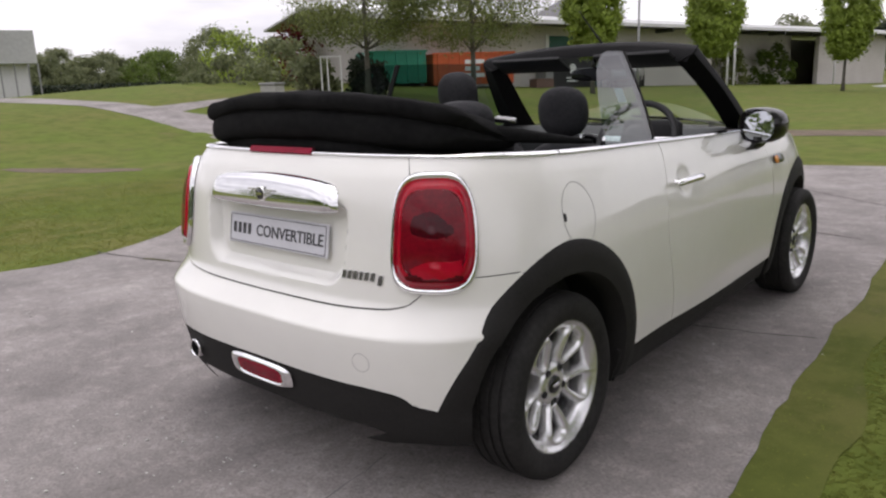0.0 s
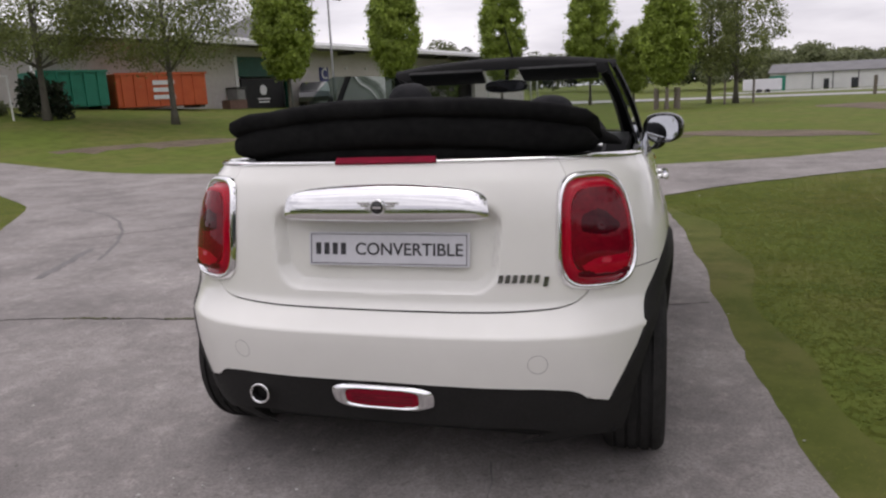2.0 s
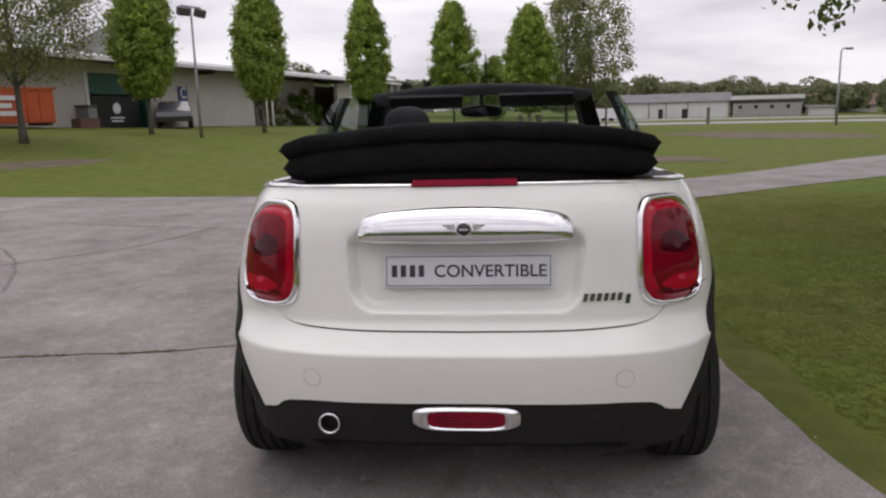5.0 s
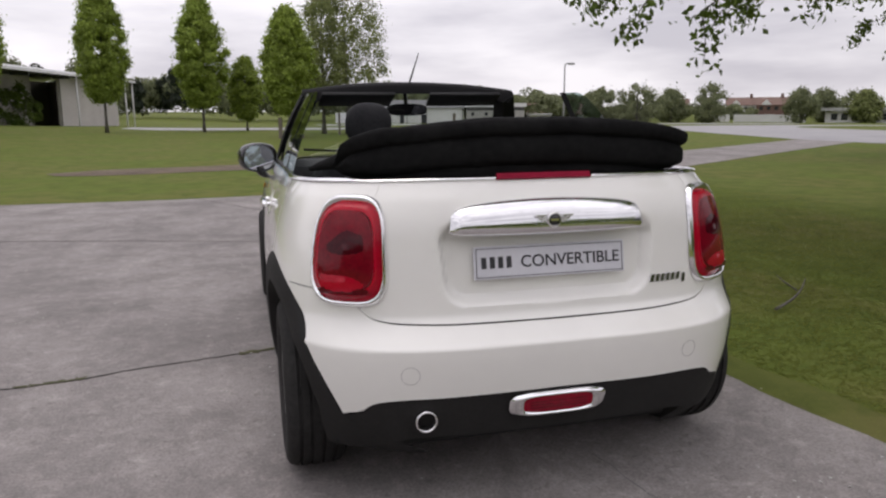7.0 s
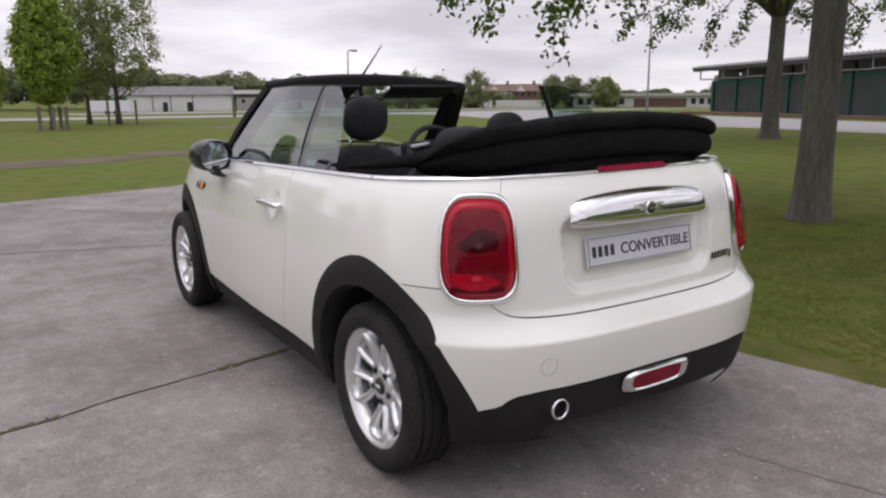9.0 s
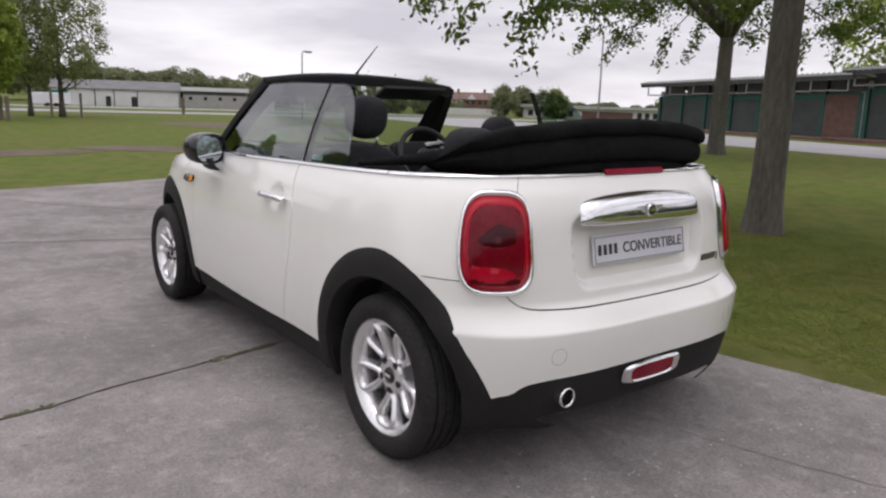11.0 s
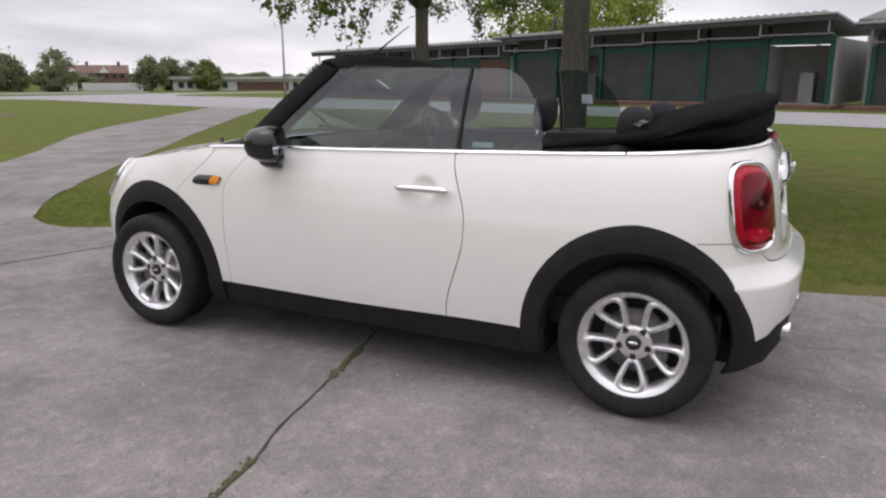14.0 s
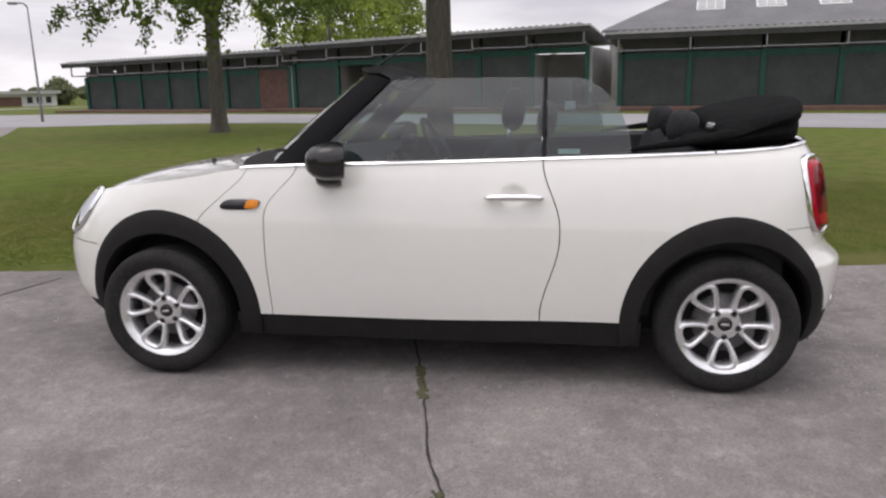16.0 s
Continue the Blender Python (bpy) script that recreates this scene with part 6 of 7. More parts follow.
def sloped(name, parent, material, pts, thick, label=""):
    """A flat slab over four corner points (x, y, z), with thickness downwards."""
    bm = bmesh.new()
    hi = [bm.verts.new(p) for p in pts]
    lo = [bm.verts.new((x, y, z - thick)) for x, y, z in pts]
    bm.faces.new(hi)
    bm.faces.new(list(reversed(lo)))
    for i in range(4):
        bm.faces.new([lo[i], lo[(i + 1) % 4], hi[(i + 1) % 4], hi[i]])
    bmesh.ops.recalc_face_normals(bm, faces=bm.faces)
    return part(name, bm, material, parent, label)


# the long low hall to the north-west; x runs along its front, y into it
A, B = Vector((-21.4, 20.8)), Vector((-11.75, 72.5))
LONG = (B - A).length
HALL_TURN = math.degrees(math.atan2(B.y - A.y, B.x - A.x))
HALL_Z = 0.72
hall = thing("hall", "long low hall with pale walls and grey roof", "building", (A.x, A.y, HALL_Z), HALL_TURN)
EAVE = 3.22


def hall_x(y):
    """Distance along the front of the hall at world y."""
    return (y - A.y) / math.cos(math.atan2(B.x - A.x, B.y - A.y))


g0, g1 = hall_x(31.2), hall_x(35.4)
r0, r1 = hall_x(46.5), hall_x(60.5)
bx("wall", hall, RENDER_WALL, 0.0, g0, 0.0, 0.3, -1.2, EAVE)
bx("wall", hall, RENDER_WALL, g1, r0, 0.0, 0.3, -1.2, EAVE)
bx("wall", hall, RENDER_WALL, r1, LONG, 0.0, 0.3, -1.6, EAVE)
bx("wall", hall, RENDER_WALL, g0, g1, 0.0, 0.3, 2.75, EAVE)
bx("wall", hall, RENDER_WALL, r0, r1, 2.2, 2.5, -1.6, EAVE)
bx("end_wall", hall, RENDER_WALL, 0.0, 0.3, 0.3, 6.0, -1.2, EAVE)
bx("end_wall", hall, RENDER_WALL, LONG - 0.3, LONG, 0.3, 6.0, -1.6, EAVE)
bx("back_wall", hall, RENDER_WALL, 0.0, LONG, 6.0, 6.3, -1.2, EAVE)
bx("green_panel", hall, GREEN_PAINT, g0 + 0.1, g1 - 0.1, 0.18, 0.26, 1.75, 2.75, "dark green door head")
bx("jamb", hall, WHITE_WALL, g0 - 0.12, g0 + 0.1, -0.06, 0.3, -1.2, 2.8)
bx("jamb", hall, GREEN_PAINT, g1 - 0.12, g1 + 0.08, -0.05, 0.3, -1.2, 2.8)
ban = bx("banner", hall, BLACK_CLOTH, g0 + 0.35, g1 - 0.5, 0.05, 0.10, -1.0, 1.65, "black banner with white emblem")
bm = bmesh.new()
lathe(bm, [(0.0, 0.27), (0.02, 0.27), (0.02, 0.0005)], 24)
bmesh.ops.transform(bm, matrix=pose((g0 + g1) / 2 - 0.1, 0.05, 1.05, 0, 0, -90), verts=bm.verts)
part("banner_disc", bm, WHITE_INK, ban)
for k, w in enumerate((0.5, 0.42)):
    bx("banner_bar", ban, WHITE_INK, (g0 + g1) / 2 - 0.1 - w, (g0 + g1) / 2 - 0.1 + w, 0.030, 0.048, 0.55 - 0.16 * k, 0.63 - 0.16 * k)
sloped("roof", hall, METAL_ROOF, [(-1.6, -1.3, EAVE + 0.16), (LONG + 1.4, -1.3, EAVE + 0.16), (LONG + 1.4, 3.2, EAVE + 0.85), (-1.6, 3.2, EAVE + 0.85)], 0.10, "shallow pale metal roof")
sloped("roof", hall, METAL_ROOF, [(-1.6, 3.2, EAVE + 0.85), (LONG + 1.4, 3.2, EAVE + 0.85), (LONG + 1.4, 7.3, EAVE + 0.16), (-1.6, 7.3, EAVE + 0.16)], 0.10)
bx("fascia", hall, WHITE_WALL, -1.62, LONG + 1.4, -1.34, -1.28, EAVE - 0.02, EAVE + 0.14)
bx("soffit", hall, DARK_FASCIA, -1.55, LONG + 1.3, -1.27, 0.0, EAVE - 0.02, EAVE + 0.02)
for k in range(9):
    xx = lerp(0.4, LONG - 0.4, k / 8)
    bx("bracket", hall, DARK_FASCIA, xx - 0.06, xx + 0.06, -1.2, 0.0, EAVE - 0.25, EAVE - 0.03)
for xx in (-1.2, r0 - 0.3, r0 + 0.5, r1 + 0.3, LONG - 1.0, LONG + 1.0):
    bm = bmesh.new()
    tube(bm, [(xx, -1.1, -1.6), (xx, -1.1, EAVE)], 0.07, 10)
    part("pillar", bm, WHITE_WALL, hall, smooth=True)
for k in range(5):
    xx = lerp(g1 + 1.0, r0 - 1.0, k / 4)
    bx("wall_lamp", hall, WHITE_WALL, xx - 0.07, xx + 0.07, -0.12, 0.0, 2.15, 2.28)
# small pyramid lantern on the roof
bm = bmesh.new()
cx, cy = hall_x(37.0), 3.4
base = [bm.verts.new((cx + dx, cy + dy, EAVE + 0.7)) for dx, dy in ((-2.2, -2.2), (2.2, -2.2), (2.2, 2.2), (-2.2, 2.2))]
top = bm.verts.new((cx, cy, EAVE + 2.3))
for i in range(4):
    bm.faces.new([base[i], base[(i + 1) % 4], top])
bmesh.ops.recalc_face_normals(bm, faces=bm.faces)
part("roof_lantern", bm, SLATE, hall, "dark pyramid roof lantern")
# blue letter sign
sx = hall_x(38.6)
sign = bx("sign_board", hall, BLUE_SIGN, sx - 0.42, sx + 0.42, -0.08, -0.02, 1.45, 2.25, "blue sign with white letter")
fc = bpy.data.curves.new("letter", "FONT")
fc.body, fc.size, fc.extrude, fc.align_x, fc.align_y = "C", 0.85, 0.012, "CENTER", "CENTER"
fo = bpy.data.objects.new("letter_curve", fc)
scene.collection.objects.link(fo)
bpy.context.view_layer.update()
lm = bpy.data.meshes.new_from_object(fo.evaluated_get(bpy.context.evaluated_depsgraph_get()))
bpy.data.objects.remove(fo)
lm.materials.clear()
lm.materials.append(WHITE_INK)
lo_ = new("letter", lm)
lo_.parent = sign
lo_.matrix_basis = pose(sx, -0.094, 1.85, 90, 0, 0)


def skip(x, y, length, depth, h, turn, material, label, bars):
    s = thing("skip_container", label, "container", (x, y, land(x, y) - 0.05), turn)
    bx("body", s, material, 0, length, 0, depth, 0.10, h, bevel=0.03)
    for k in range(int(length / 0.5)):
        bx("rib", s, material, 0.2 + 0.5 * k, 0.29 + 0.5 * k, -0.05, 0.0, 0.12, h - 0.05)
    bx("top_rail", s, material, -0.04, length + 0.04, -0.06, 0.02, h - 0.06, h + 0.03)
    for xx in (0.1, length - 0.3):
        bx("skid", s, DARK_FASCIA, xx, xx + 0.2, 0.1, depth - 0.1, 0.0, 0.10)
    if bars:
        for k in range(3):
            bx("plain_bar", s, WHITE_INK, length * 0.38, length * (0.62 - 0.06 * (k % 2)), -0.065, -0.055, h * (0.68 - 0.2 * k), h * (0.80 - 0.2 * k))
    return s


skip(-19.6, 22.5, 3.8, 1.8, 1.45, 60, ORANGE_PAINT, "orange steel skip beside the hall", True)
skip(-20.9, 19.9, 2.6, 1.8, 1.45, 64, GREEN_BRIGHT, "green steel skip beside the hall", False)
# parked van nose and clutter by the hall door
cl = thing("wheelie_bin", "grey wheeled bin beside the hall", "bin", (-19.2, 30.6, land(-19.2, 30.6)), HALL_TURN)
bx("body", cl, POST_GREY, -0.3, 0.3, -0.35, 0.35, 0.06, 0.95, bevel=0.04)
bx("lid", cl, DARK_FASCIA, -0.33, 0.33, -0.4, 0.38, 0.95, 1.04, bevel=0.02)
low = thing("brick_planter", "low red brick planter beside the hall", "planter", (-18.6, 29.4, land(-18.6, 29.4)), HALL_TURN)
bx("wall", low, BRICK, -0.6, 0.6, -0.25, 0.25, 0, 0.42)
bx("soil", low, SOIL, -0.5, 0.5, -0.17, 0.17, 0.42, 0.44)


def parked_car(x, y, turn, paint, label):
    c = thing("parked_car", label, "car", (x, y, land(x, y)), turn)
    bm = bmesh.new()
    prof = [(-2.0, 0.35), (-2.05, 0.6), (-1.95, 0.85), (-1.2, 0.92), (-0.55, 1.38), (0.9, 1.42), (1.75, 1.0), (2.0, 0.9), (2.05, 0.4)]
    rows = [[(xx, s * (0.82 - 0.12 * sm(0.9, 1.4, zz)), zz) for xx, zz in prof] for s in (-1, 1)]
    vs = grid(bm, rows)
    bm.faces.new(vs[0])
    bm.faces.new(list(reversed(vs[1])))
    bmesh.ops.recalc_face_normals(bm, faces=bm.faces)
    body = part("body", bm, paint, c)
    for s in (-1, 1):
        bx("window", body, FAR_GLASS, -0.75, 1.0, s * 0.735 - 0.03, s * 0.735 + 0.03, 0.98, 1.28)
        for xx in (-1.25, 1.25):
            bm = bmesh.new()
            lathe(bm, [(-0.1, 0.0005), (-0.1, 0.3), (0.1, 0.3), (0.1, 0.0005)], 20)
            bmesh.ops.transform(bm, matrix=pose(xx, s * 0.76, 0.3, 0, 0, 90), verts=bm.verts)
            part("wheel", bm, RUBBER, c)
    return c


CAR_GREY = surface("dark_grey_car_paint", (0.035, 0.037, 0.040), (0.060, 0.062, 0.066), 3, 0.3, coat=0.8)
parked_car(-17.4, 36.0, 112, CAR_GREY, "dark grey car parked by the hall door")
shrub("bush", -17.0, 49.7, 5.6, 1.5, 2.4, LEAF_OLIVE, "tall green bush in the recess of the hall", 3600, 0.17, 97, turn=HALL_TURN)
shrub("bush", -15.9, 56.3, 6.2, 1.5, 2.9, LEAF_BROAD, "dark green bush in the recess of the hall", 3600, 0.17, 98, turn=HALL_TURN)


def lamp_post(x, y, h, label, heads=0, arm=0.0, turn=0.0, r=0.055):
    t = thing("lamp_post", label, "lamp post", (x, y, land(x, y) - 0.05), turn)
    bm = bmesh.new()
    tube(bm, [(0, 0, 0), (0, 0, h * 0.3), (0, 0, h)], r, 10, radii=[r * 1.25, r, r * 0.7])
    part("pole", bm, POST_GREY, t, smooth=True)
    if heads:
        bx("crossbar", t, POST_GREY, -0.5, 0.5, -0.03, 0.03, h - 0.05, h + 0.02)
        for s in (-1, 1):
            bm = bmesh.new()
            box(bm, -0.24, 0.24, -0.14, 0.14, -0.16, 0.16, 0.03, 1)
            bmesh.ops.transform(bm, matrix=pose(s * 0.42, -0.05, h - 0.22, 20, 0, s * 12), verts=bm.verts)
            part("floodlight", bm, DARK_FASCIA, t, "dark square floodlight")
    if arm:
        bm = bmesh.new()
        tube(bm, [(0, 0, h), (arm * 0.35, 0, h + 0.14), (arm, 0, h + 0.16)], 0.035, 8)
        part("arm", bm, POST_GREY, t, smooth=True)
        bx("lantern", t, POST_GREY, arm, arm + 0.36, -0.1, 0.1, h + 0.08, h + 0.19, bevel=0.03)
    return t


lamp_post(-12.2, 26.8, 5.2, "grey post with two square floodlights", heads=2, turn=65)
lamp_post(25.4, 22.0, 4.75, "thin grey street lamp post", arm=0.35, turn=120, r=0.05)
lamp_post(17.3, 37.2, 3.75, "thin grey street lamp post", arm=0.22, turn=0)

# small grey bin, white frame and posts on the lawn
t = thing("litter_bin", "pale grey concrete litter bin by the path", "bin", (-17.7, 12.6, land(-17.7, 12.6) - 0.03), 20)
bx("body", t, CONCRETE, -0.28, 0.28, -0.28, 0.28, 0, 0.62, bevel=0.03)
bx("lid", t, POST_GREY, -0.31, 0.31, -0.31, 0.31, 0.62, 0.70, bevel=0.02)
t = thing("plant_support", "thin white tubular plant support beside a shrub", "plant support", (-18.3, 15.6, land(-18.3, 15.6) - 0.05), 40)
for xx in (-0.35, -0.12, 0.35):
    bm = bmesh.new()
    tube(bm, [(xx, 0, 0), (xx, 0, 1.35)], 0.025, 8)
    part("upright", bm, WHITE_WALL, t)
bx("rail", t, WHITE_WALL, -0.38, 0.38, -0.025, 0.025, 1.33, 1.38)
for k, (x, y) in enumerate(((0.9, 32.4), (1.4, 32.3), (1.9, 32.4), (1.0, 33.6), (1.8, 33.6))):
    t = thing("tree_stake", "grey timber stake round a young tree", "stake", (x, y, land(x, y) - 0.05), group="stakes round the young tree")
    bx("stake", t, TIMBER, -0.07, 0.07, -0.07, 0.07, 0, 1.0)
for x, y in ((4.2, 36.7), (5.6, 37.4)):
    t = thing("tree_stake", "thin timber stake beside a tall tree", "stake", (x, y, land(x, y) - 0.05), group="stakes round the tall tree")
    bx("stake", t, TIMBER, -0.05, 0.05, -0.05, 0.05, 0, 1.2)
t = thing("wooden_post", "short grey post on the lawn edge", "post", (12.8, 44.5, land(12.8, 44.5) - 0.05))
bx("post", t, TIMBER, -0.08, 0.08, -0.08, 0.08, 0, 1.1)

# white building at the far left, raised on thin posts
t = thing("white_cabin", "white cabin with grey upper storey and posts", "building", (-44.5, 14.3, land(-44.5, 14.3)), 72)
bx("lower_wall", t, WHITE_WALL, -4.0, 1.0, 0, 4, -0.3, 2.2)
bx("upper_wall", t, METAL_ROOF, -4.4, 1.5, -0.6, 4.5, 2.2, 4.0)
for xx in (-1.2, -0.4, 0.3, 1.0, 1.5):
    bx("post", t, POST_GREY, xx - 0.04, xx + 0.04, -0.55, -0.45, -0.3, 2.2)

# far white sheds across the lawn
far = thing("white_shed", "long white shed with grey roof across the lawn", "building", (17.6, 118.0, -1.05), -14)
bx("wall", far, WHITE_WALL, 0, 17.5, 0, 8, 0, 2.7)
sloped("roof", far, SLATE, [(-0.3, -0.3, 2.7), (17.8, -0.3, 2.7), (17.8, 4, 4.0), (-0.3, 4, 4.0)], 0.12)
sloped("roof", far, SLATE, [(-0.3, 4, 4.0), (17.8, 4, 4.0), (17.8, 8.3, 2.7), (-0.3, 8.3, 2.7)], 0.12)
bx("green_door", far, GREEN_BRIGHT, -0.1, 2.1, -0.06, 0.0, 0, 2.3)
for xx in (5.6, 8.2, 11.4, 17.3):
    bx("downpipe", far, DARK_FASCIA, xx, xx + 0.12, -0.08, 0.0, 0, 2.7)
for xx, w in ((7.1, 0.7), (10.6, 0.8)):
    bx("door", far, FAR_GLASS, xx, xx + w, -0.05, 0.0, 0.2 if w < 0.75 else 0, 1.6)
far = thing("grey_shed", "grey block shed with white roof edge", "building", (35.0, 113.5, -1.05), -14)
bx("wall", far, CONCRETE, 0, 9.5, 0, 7, 0, 2.6)
bx("roof_edge", far, WHITE_WALL, -0.3, 9.8, -0.4, 7.3, 2.75, 3.35)
bx("dark_band", far, DARK_FASCIA, 0.05, 9.4, -0.05, 0.0, 2.2, 2.74)
for k in range(4):
    bx("window", far, FAR_GLASS, 0.8 + 2.2 * k, 1.3 + 2.2 * k, -0.05, 0.0, 1.4, 1.9)
far = thing("small_shed", "small green roofed shed", "building", (45.5, 112, -1.05), -14)
bx("wall", far, WHITE_WALL, 0, 3.5, 0, 3, 0, 1.4)
bx("roof", far, METAL_ROOF, -0.2, 3.7, -0.3, 3.2, 1.4, 1.65)
far = thing("white_trailer", "low white trailer beyond the trees", "trailer", (11.0, 92, -0.75), -6)
bx("body", far, WHITE_WALL, 0, 4.2, 0, 2.2, 0.4, 1.7, bevel=0.05)
for xx in (1.5, 2.4):
    bx("wheel", far, RUBBER, xx, xx + 0.6, -0.05, 0.15, 0.0, 0.6, bevel=0.1)

# low white building and houses to the north-east
far = thing("flat_roof_block", "long low white building with a pale flat roof", "building", (82.1, 87.6, -0.95), -49.5)
bx("wall", far, WHITE_WALL, 0, 22, 0, 8, 0, 1.8)
bx("roof", far, METAL_ROOF, -0.6, 22.6, -0.8, 8.5, 1.8, 2.25)
for k in range(6):
    bx("window", far, FAR_GLASS, 0.8 + 1.3 * k, 1.6 + 1.3 * k, -0.06, 0, 0.5, 1.4)
bx("brick_wing", far, BRICK, 9.5, 17.5, -0.1, 0.0, 0, 1.4)
for k in range(3):
    bx("window", far, FAR_GLASS, 18.2 + 1.2 * k, 18.9 + 1.2 * k, -0.06, 0, 0.5, 1.4)
for k, (az, d, w) in enumerate(((37.6, 235, 9), (39.6, 232, 9), (33.0, 250, 8), (22.5, 150, 7), (25.0, 155, 8))):
    x, y = -1.9 + d * math.sin(radians(az)), -2.1 + d * math.cos(radians(az))
    hs = thing("house", "distant brick house with red tiled roof", "house", (x, y, -0.95), -az, group="distant houses")
    hh = 3.2 if d > 200 else 1.3
    bx("wall", hs, BRICK if k % 2 else WHITE_WALL, -w / 2, w / 2, 0, 7, 0, hh)
    sloped("roof", hs, BRICK_ROOF, [(-w / 2 - 0.3, -0.3, hh), (w / 2 + 0.3, -0.3, hh), (w / 2 + 0.3, 3.5, hh + 2.2), (-w / 2 - 0.3, 3.5, hh + 2.2)], 0.15)
    bm = bmesh.new()
    g = [bm.verts.new(p) for p in ((-w * 0.35, -0.4, hh), (-w * 0.05, -0.4, hh), (-w * 0.2, -0.4, hh + 1.6))]
    bm.faces.new(g)
    r = bmesh.ops.extrude_face_region(bm, geom=bm.faces[:])
    bmesh.ops.translate(bm, vec=(0, 2.5, 0), verts=[v for v in r["geom"] if isinstance(v, bmesh.types.BMVert)])
    bmesh.ops.recalc_face_normals(bm, faces=bm.faces)
    part("gable", bm, WHITE_WALL, hs)
    for q in range(4):
        bx("window", hs, FAR_GLASS, -w * 0.4 + q * w * 0.22, -w * 0.3 + q * w * 0.22, -0.08, 0, hh * 0.55, hh * 0.85)
    bx("chimney", hs, BRICK, w * 0.2, w * 0.2 + 0.8, 3.0, 3.9, hh + 1.5, hh + 3.2)
for az, d, w in ((38.6, 128, 6.0), (36.0, 132, 4.5), (40.8, 125, 5.0)):
    gw = thing("garden_wall", "white garden wall before the houses", "wall", (-1.9 + d * math.sin(radians(az)), -2.1 + d * math.cos(radians(az)), -0.95), -az)
    bx("wall", gw, WHITE_WALL, -w / 2, w / 2, 0, 0.3, 0, 1.25)
for k, (az, d, h, w) in enumerate(((35.6, 120, 4.6, 5.5), (41.6, 118, 3.7, 4.2), (43.0, 126, 3.9, 4.2), (44.6, 150, 3.7, 5.0), (30.6, 110, 4.4, 6.0), (28.0, 115, 4.2, 6.0), (33.0, 124, 3.4, 5.0))):
    tree("far_tree", -1.9 + d * math.sin(radians(az)), -2.1 + d * math.cos(radians(az)), h + 0.9, 0.4, w, 0.14, LEAF_HAZED, "distant rounded green tree", 4500, 0.32, 140 + k, "round", 45, 0.7, group="distant round trees")

# row of stalls with shutters along the road to the east; x runs along the front, y into it
P, Q = Vector((38.7, 28.4)), Vector((31.2, -2.2))
SHED_LEN = (Q - P).length
SHED_TURN = math.degrees(math.atan2(Q.y - P.y, Q.x - P.x))


def stall_row(name, start, length, turn, z, eave0, eave1, bays, label, open_bays=(), brick_at=None):
    t = thing(name, label, "building", (start.x, start.y, z), turn)
    step = length / bays
    for k in range(bays + 1):
        e = lerp(eave0, eave1, k / bays)
        bx("post", t, GREEN_PAINT, k * step - 0.10, k * step + 0.10, -0.05, 0.15, 0, e - 0.85)
        bx("bracket", t, POST_GREY, k * step - 0.03, k * step + 0.03, -1.05, -0.99, e - 0.80, e - 0.08)
        bx("bracket", t, POST_GREY, k * step - 0.025, k * step + 0.025, -1.0, 0.0, e - 0.80, e - 0.75)
    for k in range(bays):
        e = lerp(eave0, eave1, (k + 0.5) / bays)
        x0, x1 = k * step + 0.10, (k + 1) * step - 0.10
        head = e - 1.15
        bx("head_panel", t, GREEN_PAINT, x0, x1, 0.02, 0.12, head, head + 0.26)
        bx("upper_panel", t, DARK_FASCIA, x0, x1, 0.25, 0.30, head + 0.26, e - 0.1)
        bx("gutter_rail", t, POST_GREY, x0 - 0.1, x1 + 0.1, -1.04, -0.99, e - 0.80, e - 0.755)
        if k in open_bays:
            bx("inner_wall", t, INSIDE, x0, x1, 2.6, 2.7, 0, head)
            bx("inner_wall", t, INSIDE, x0 - 0.05, x0, 0.2, 2.6, 0, head)
            bx("inner_wall", t, INSIDE, x1, x1 + 0.05, 0.2, 2.6, 0, head)
            bx("bay_floor", t, CONCRETE, x0, x1, 0.0, 2.6, -0.02, 0.02)
            bx("stored_box", t, CONCRETE, x0 + 0.4 * step, x0 + 0.62 * step, 1.2, 1.9, 0.02, 1.3)
            bx("stored_box", t, SHUTTER, x0 + 0.66 * step, x0 + 0.8 * step, 1.4, 1.9, 0.02, 0.9)
        elif brick_at is not None and k == brick_at:
            bx("brick_pier", t, BRICK, x0, x1, -0.02, 0.3, 0, head + 0.2)
        else:
            sh = bx("shutter", t, SHUTTER, x0, x1, 0.06, 0.10, 0, head, "dark roller shutter")
            n = 9
            for q in range(n):
                bx("slat", sh, SHUTTER, x0 + 0.02, x1 - 0.02, 0.045, 0.06, head * (q + 0.12) / n, head * (q + 0.88) / n)
    pts = lambda y, dz: [(-0.6, y, eave0 + dz), (length + 0.3, y, eave1 + dz)]
    a0, a1 = pts(-1.25, 0.0)
    b0, b1 = pts(6.0, -0.55)
    sloped("roof", t, METAL_ROOF, [a0, a1, b1, b0], 0.08, "corrugated grey roof")
    n = int(length / 0.07)
    bm = bmesh.new()
    grid(bm, [[(length * k / n, -1.27, lerp(eave0, eave1, k / n) + 0.035 * math.sin(k * 1.4) + o) for o in (-0.07, 0.05)] for k in range(n + 1)])
    part("roof_edge", bm, METAL_ROOF, t)
    bm = bmesh.new()
    f = [bm.verts.new(p) for p in ((-0.6, -1.2, eave0 - 0.08), (length + 0.3, -1.2, eave1 - 0.08), (length + 0.3, -1.14, eave1 - 0.30), (-0.6, -1.14, eave0 - 0.30))]
    bm.faces.new(f)
    part("fascia", bm, DARK_FASCIA, t)
    bx("end_wall", t, CONCRETE, length - 0.05, length + 0.2, 0.0, 6.0, 0, min(eave0, eave1) - 0.5)
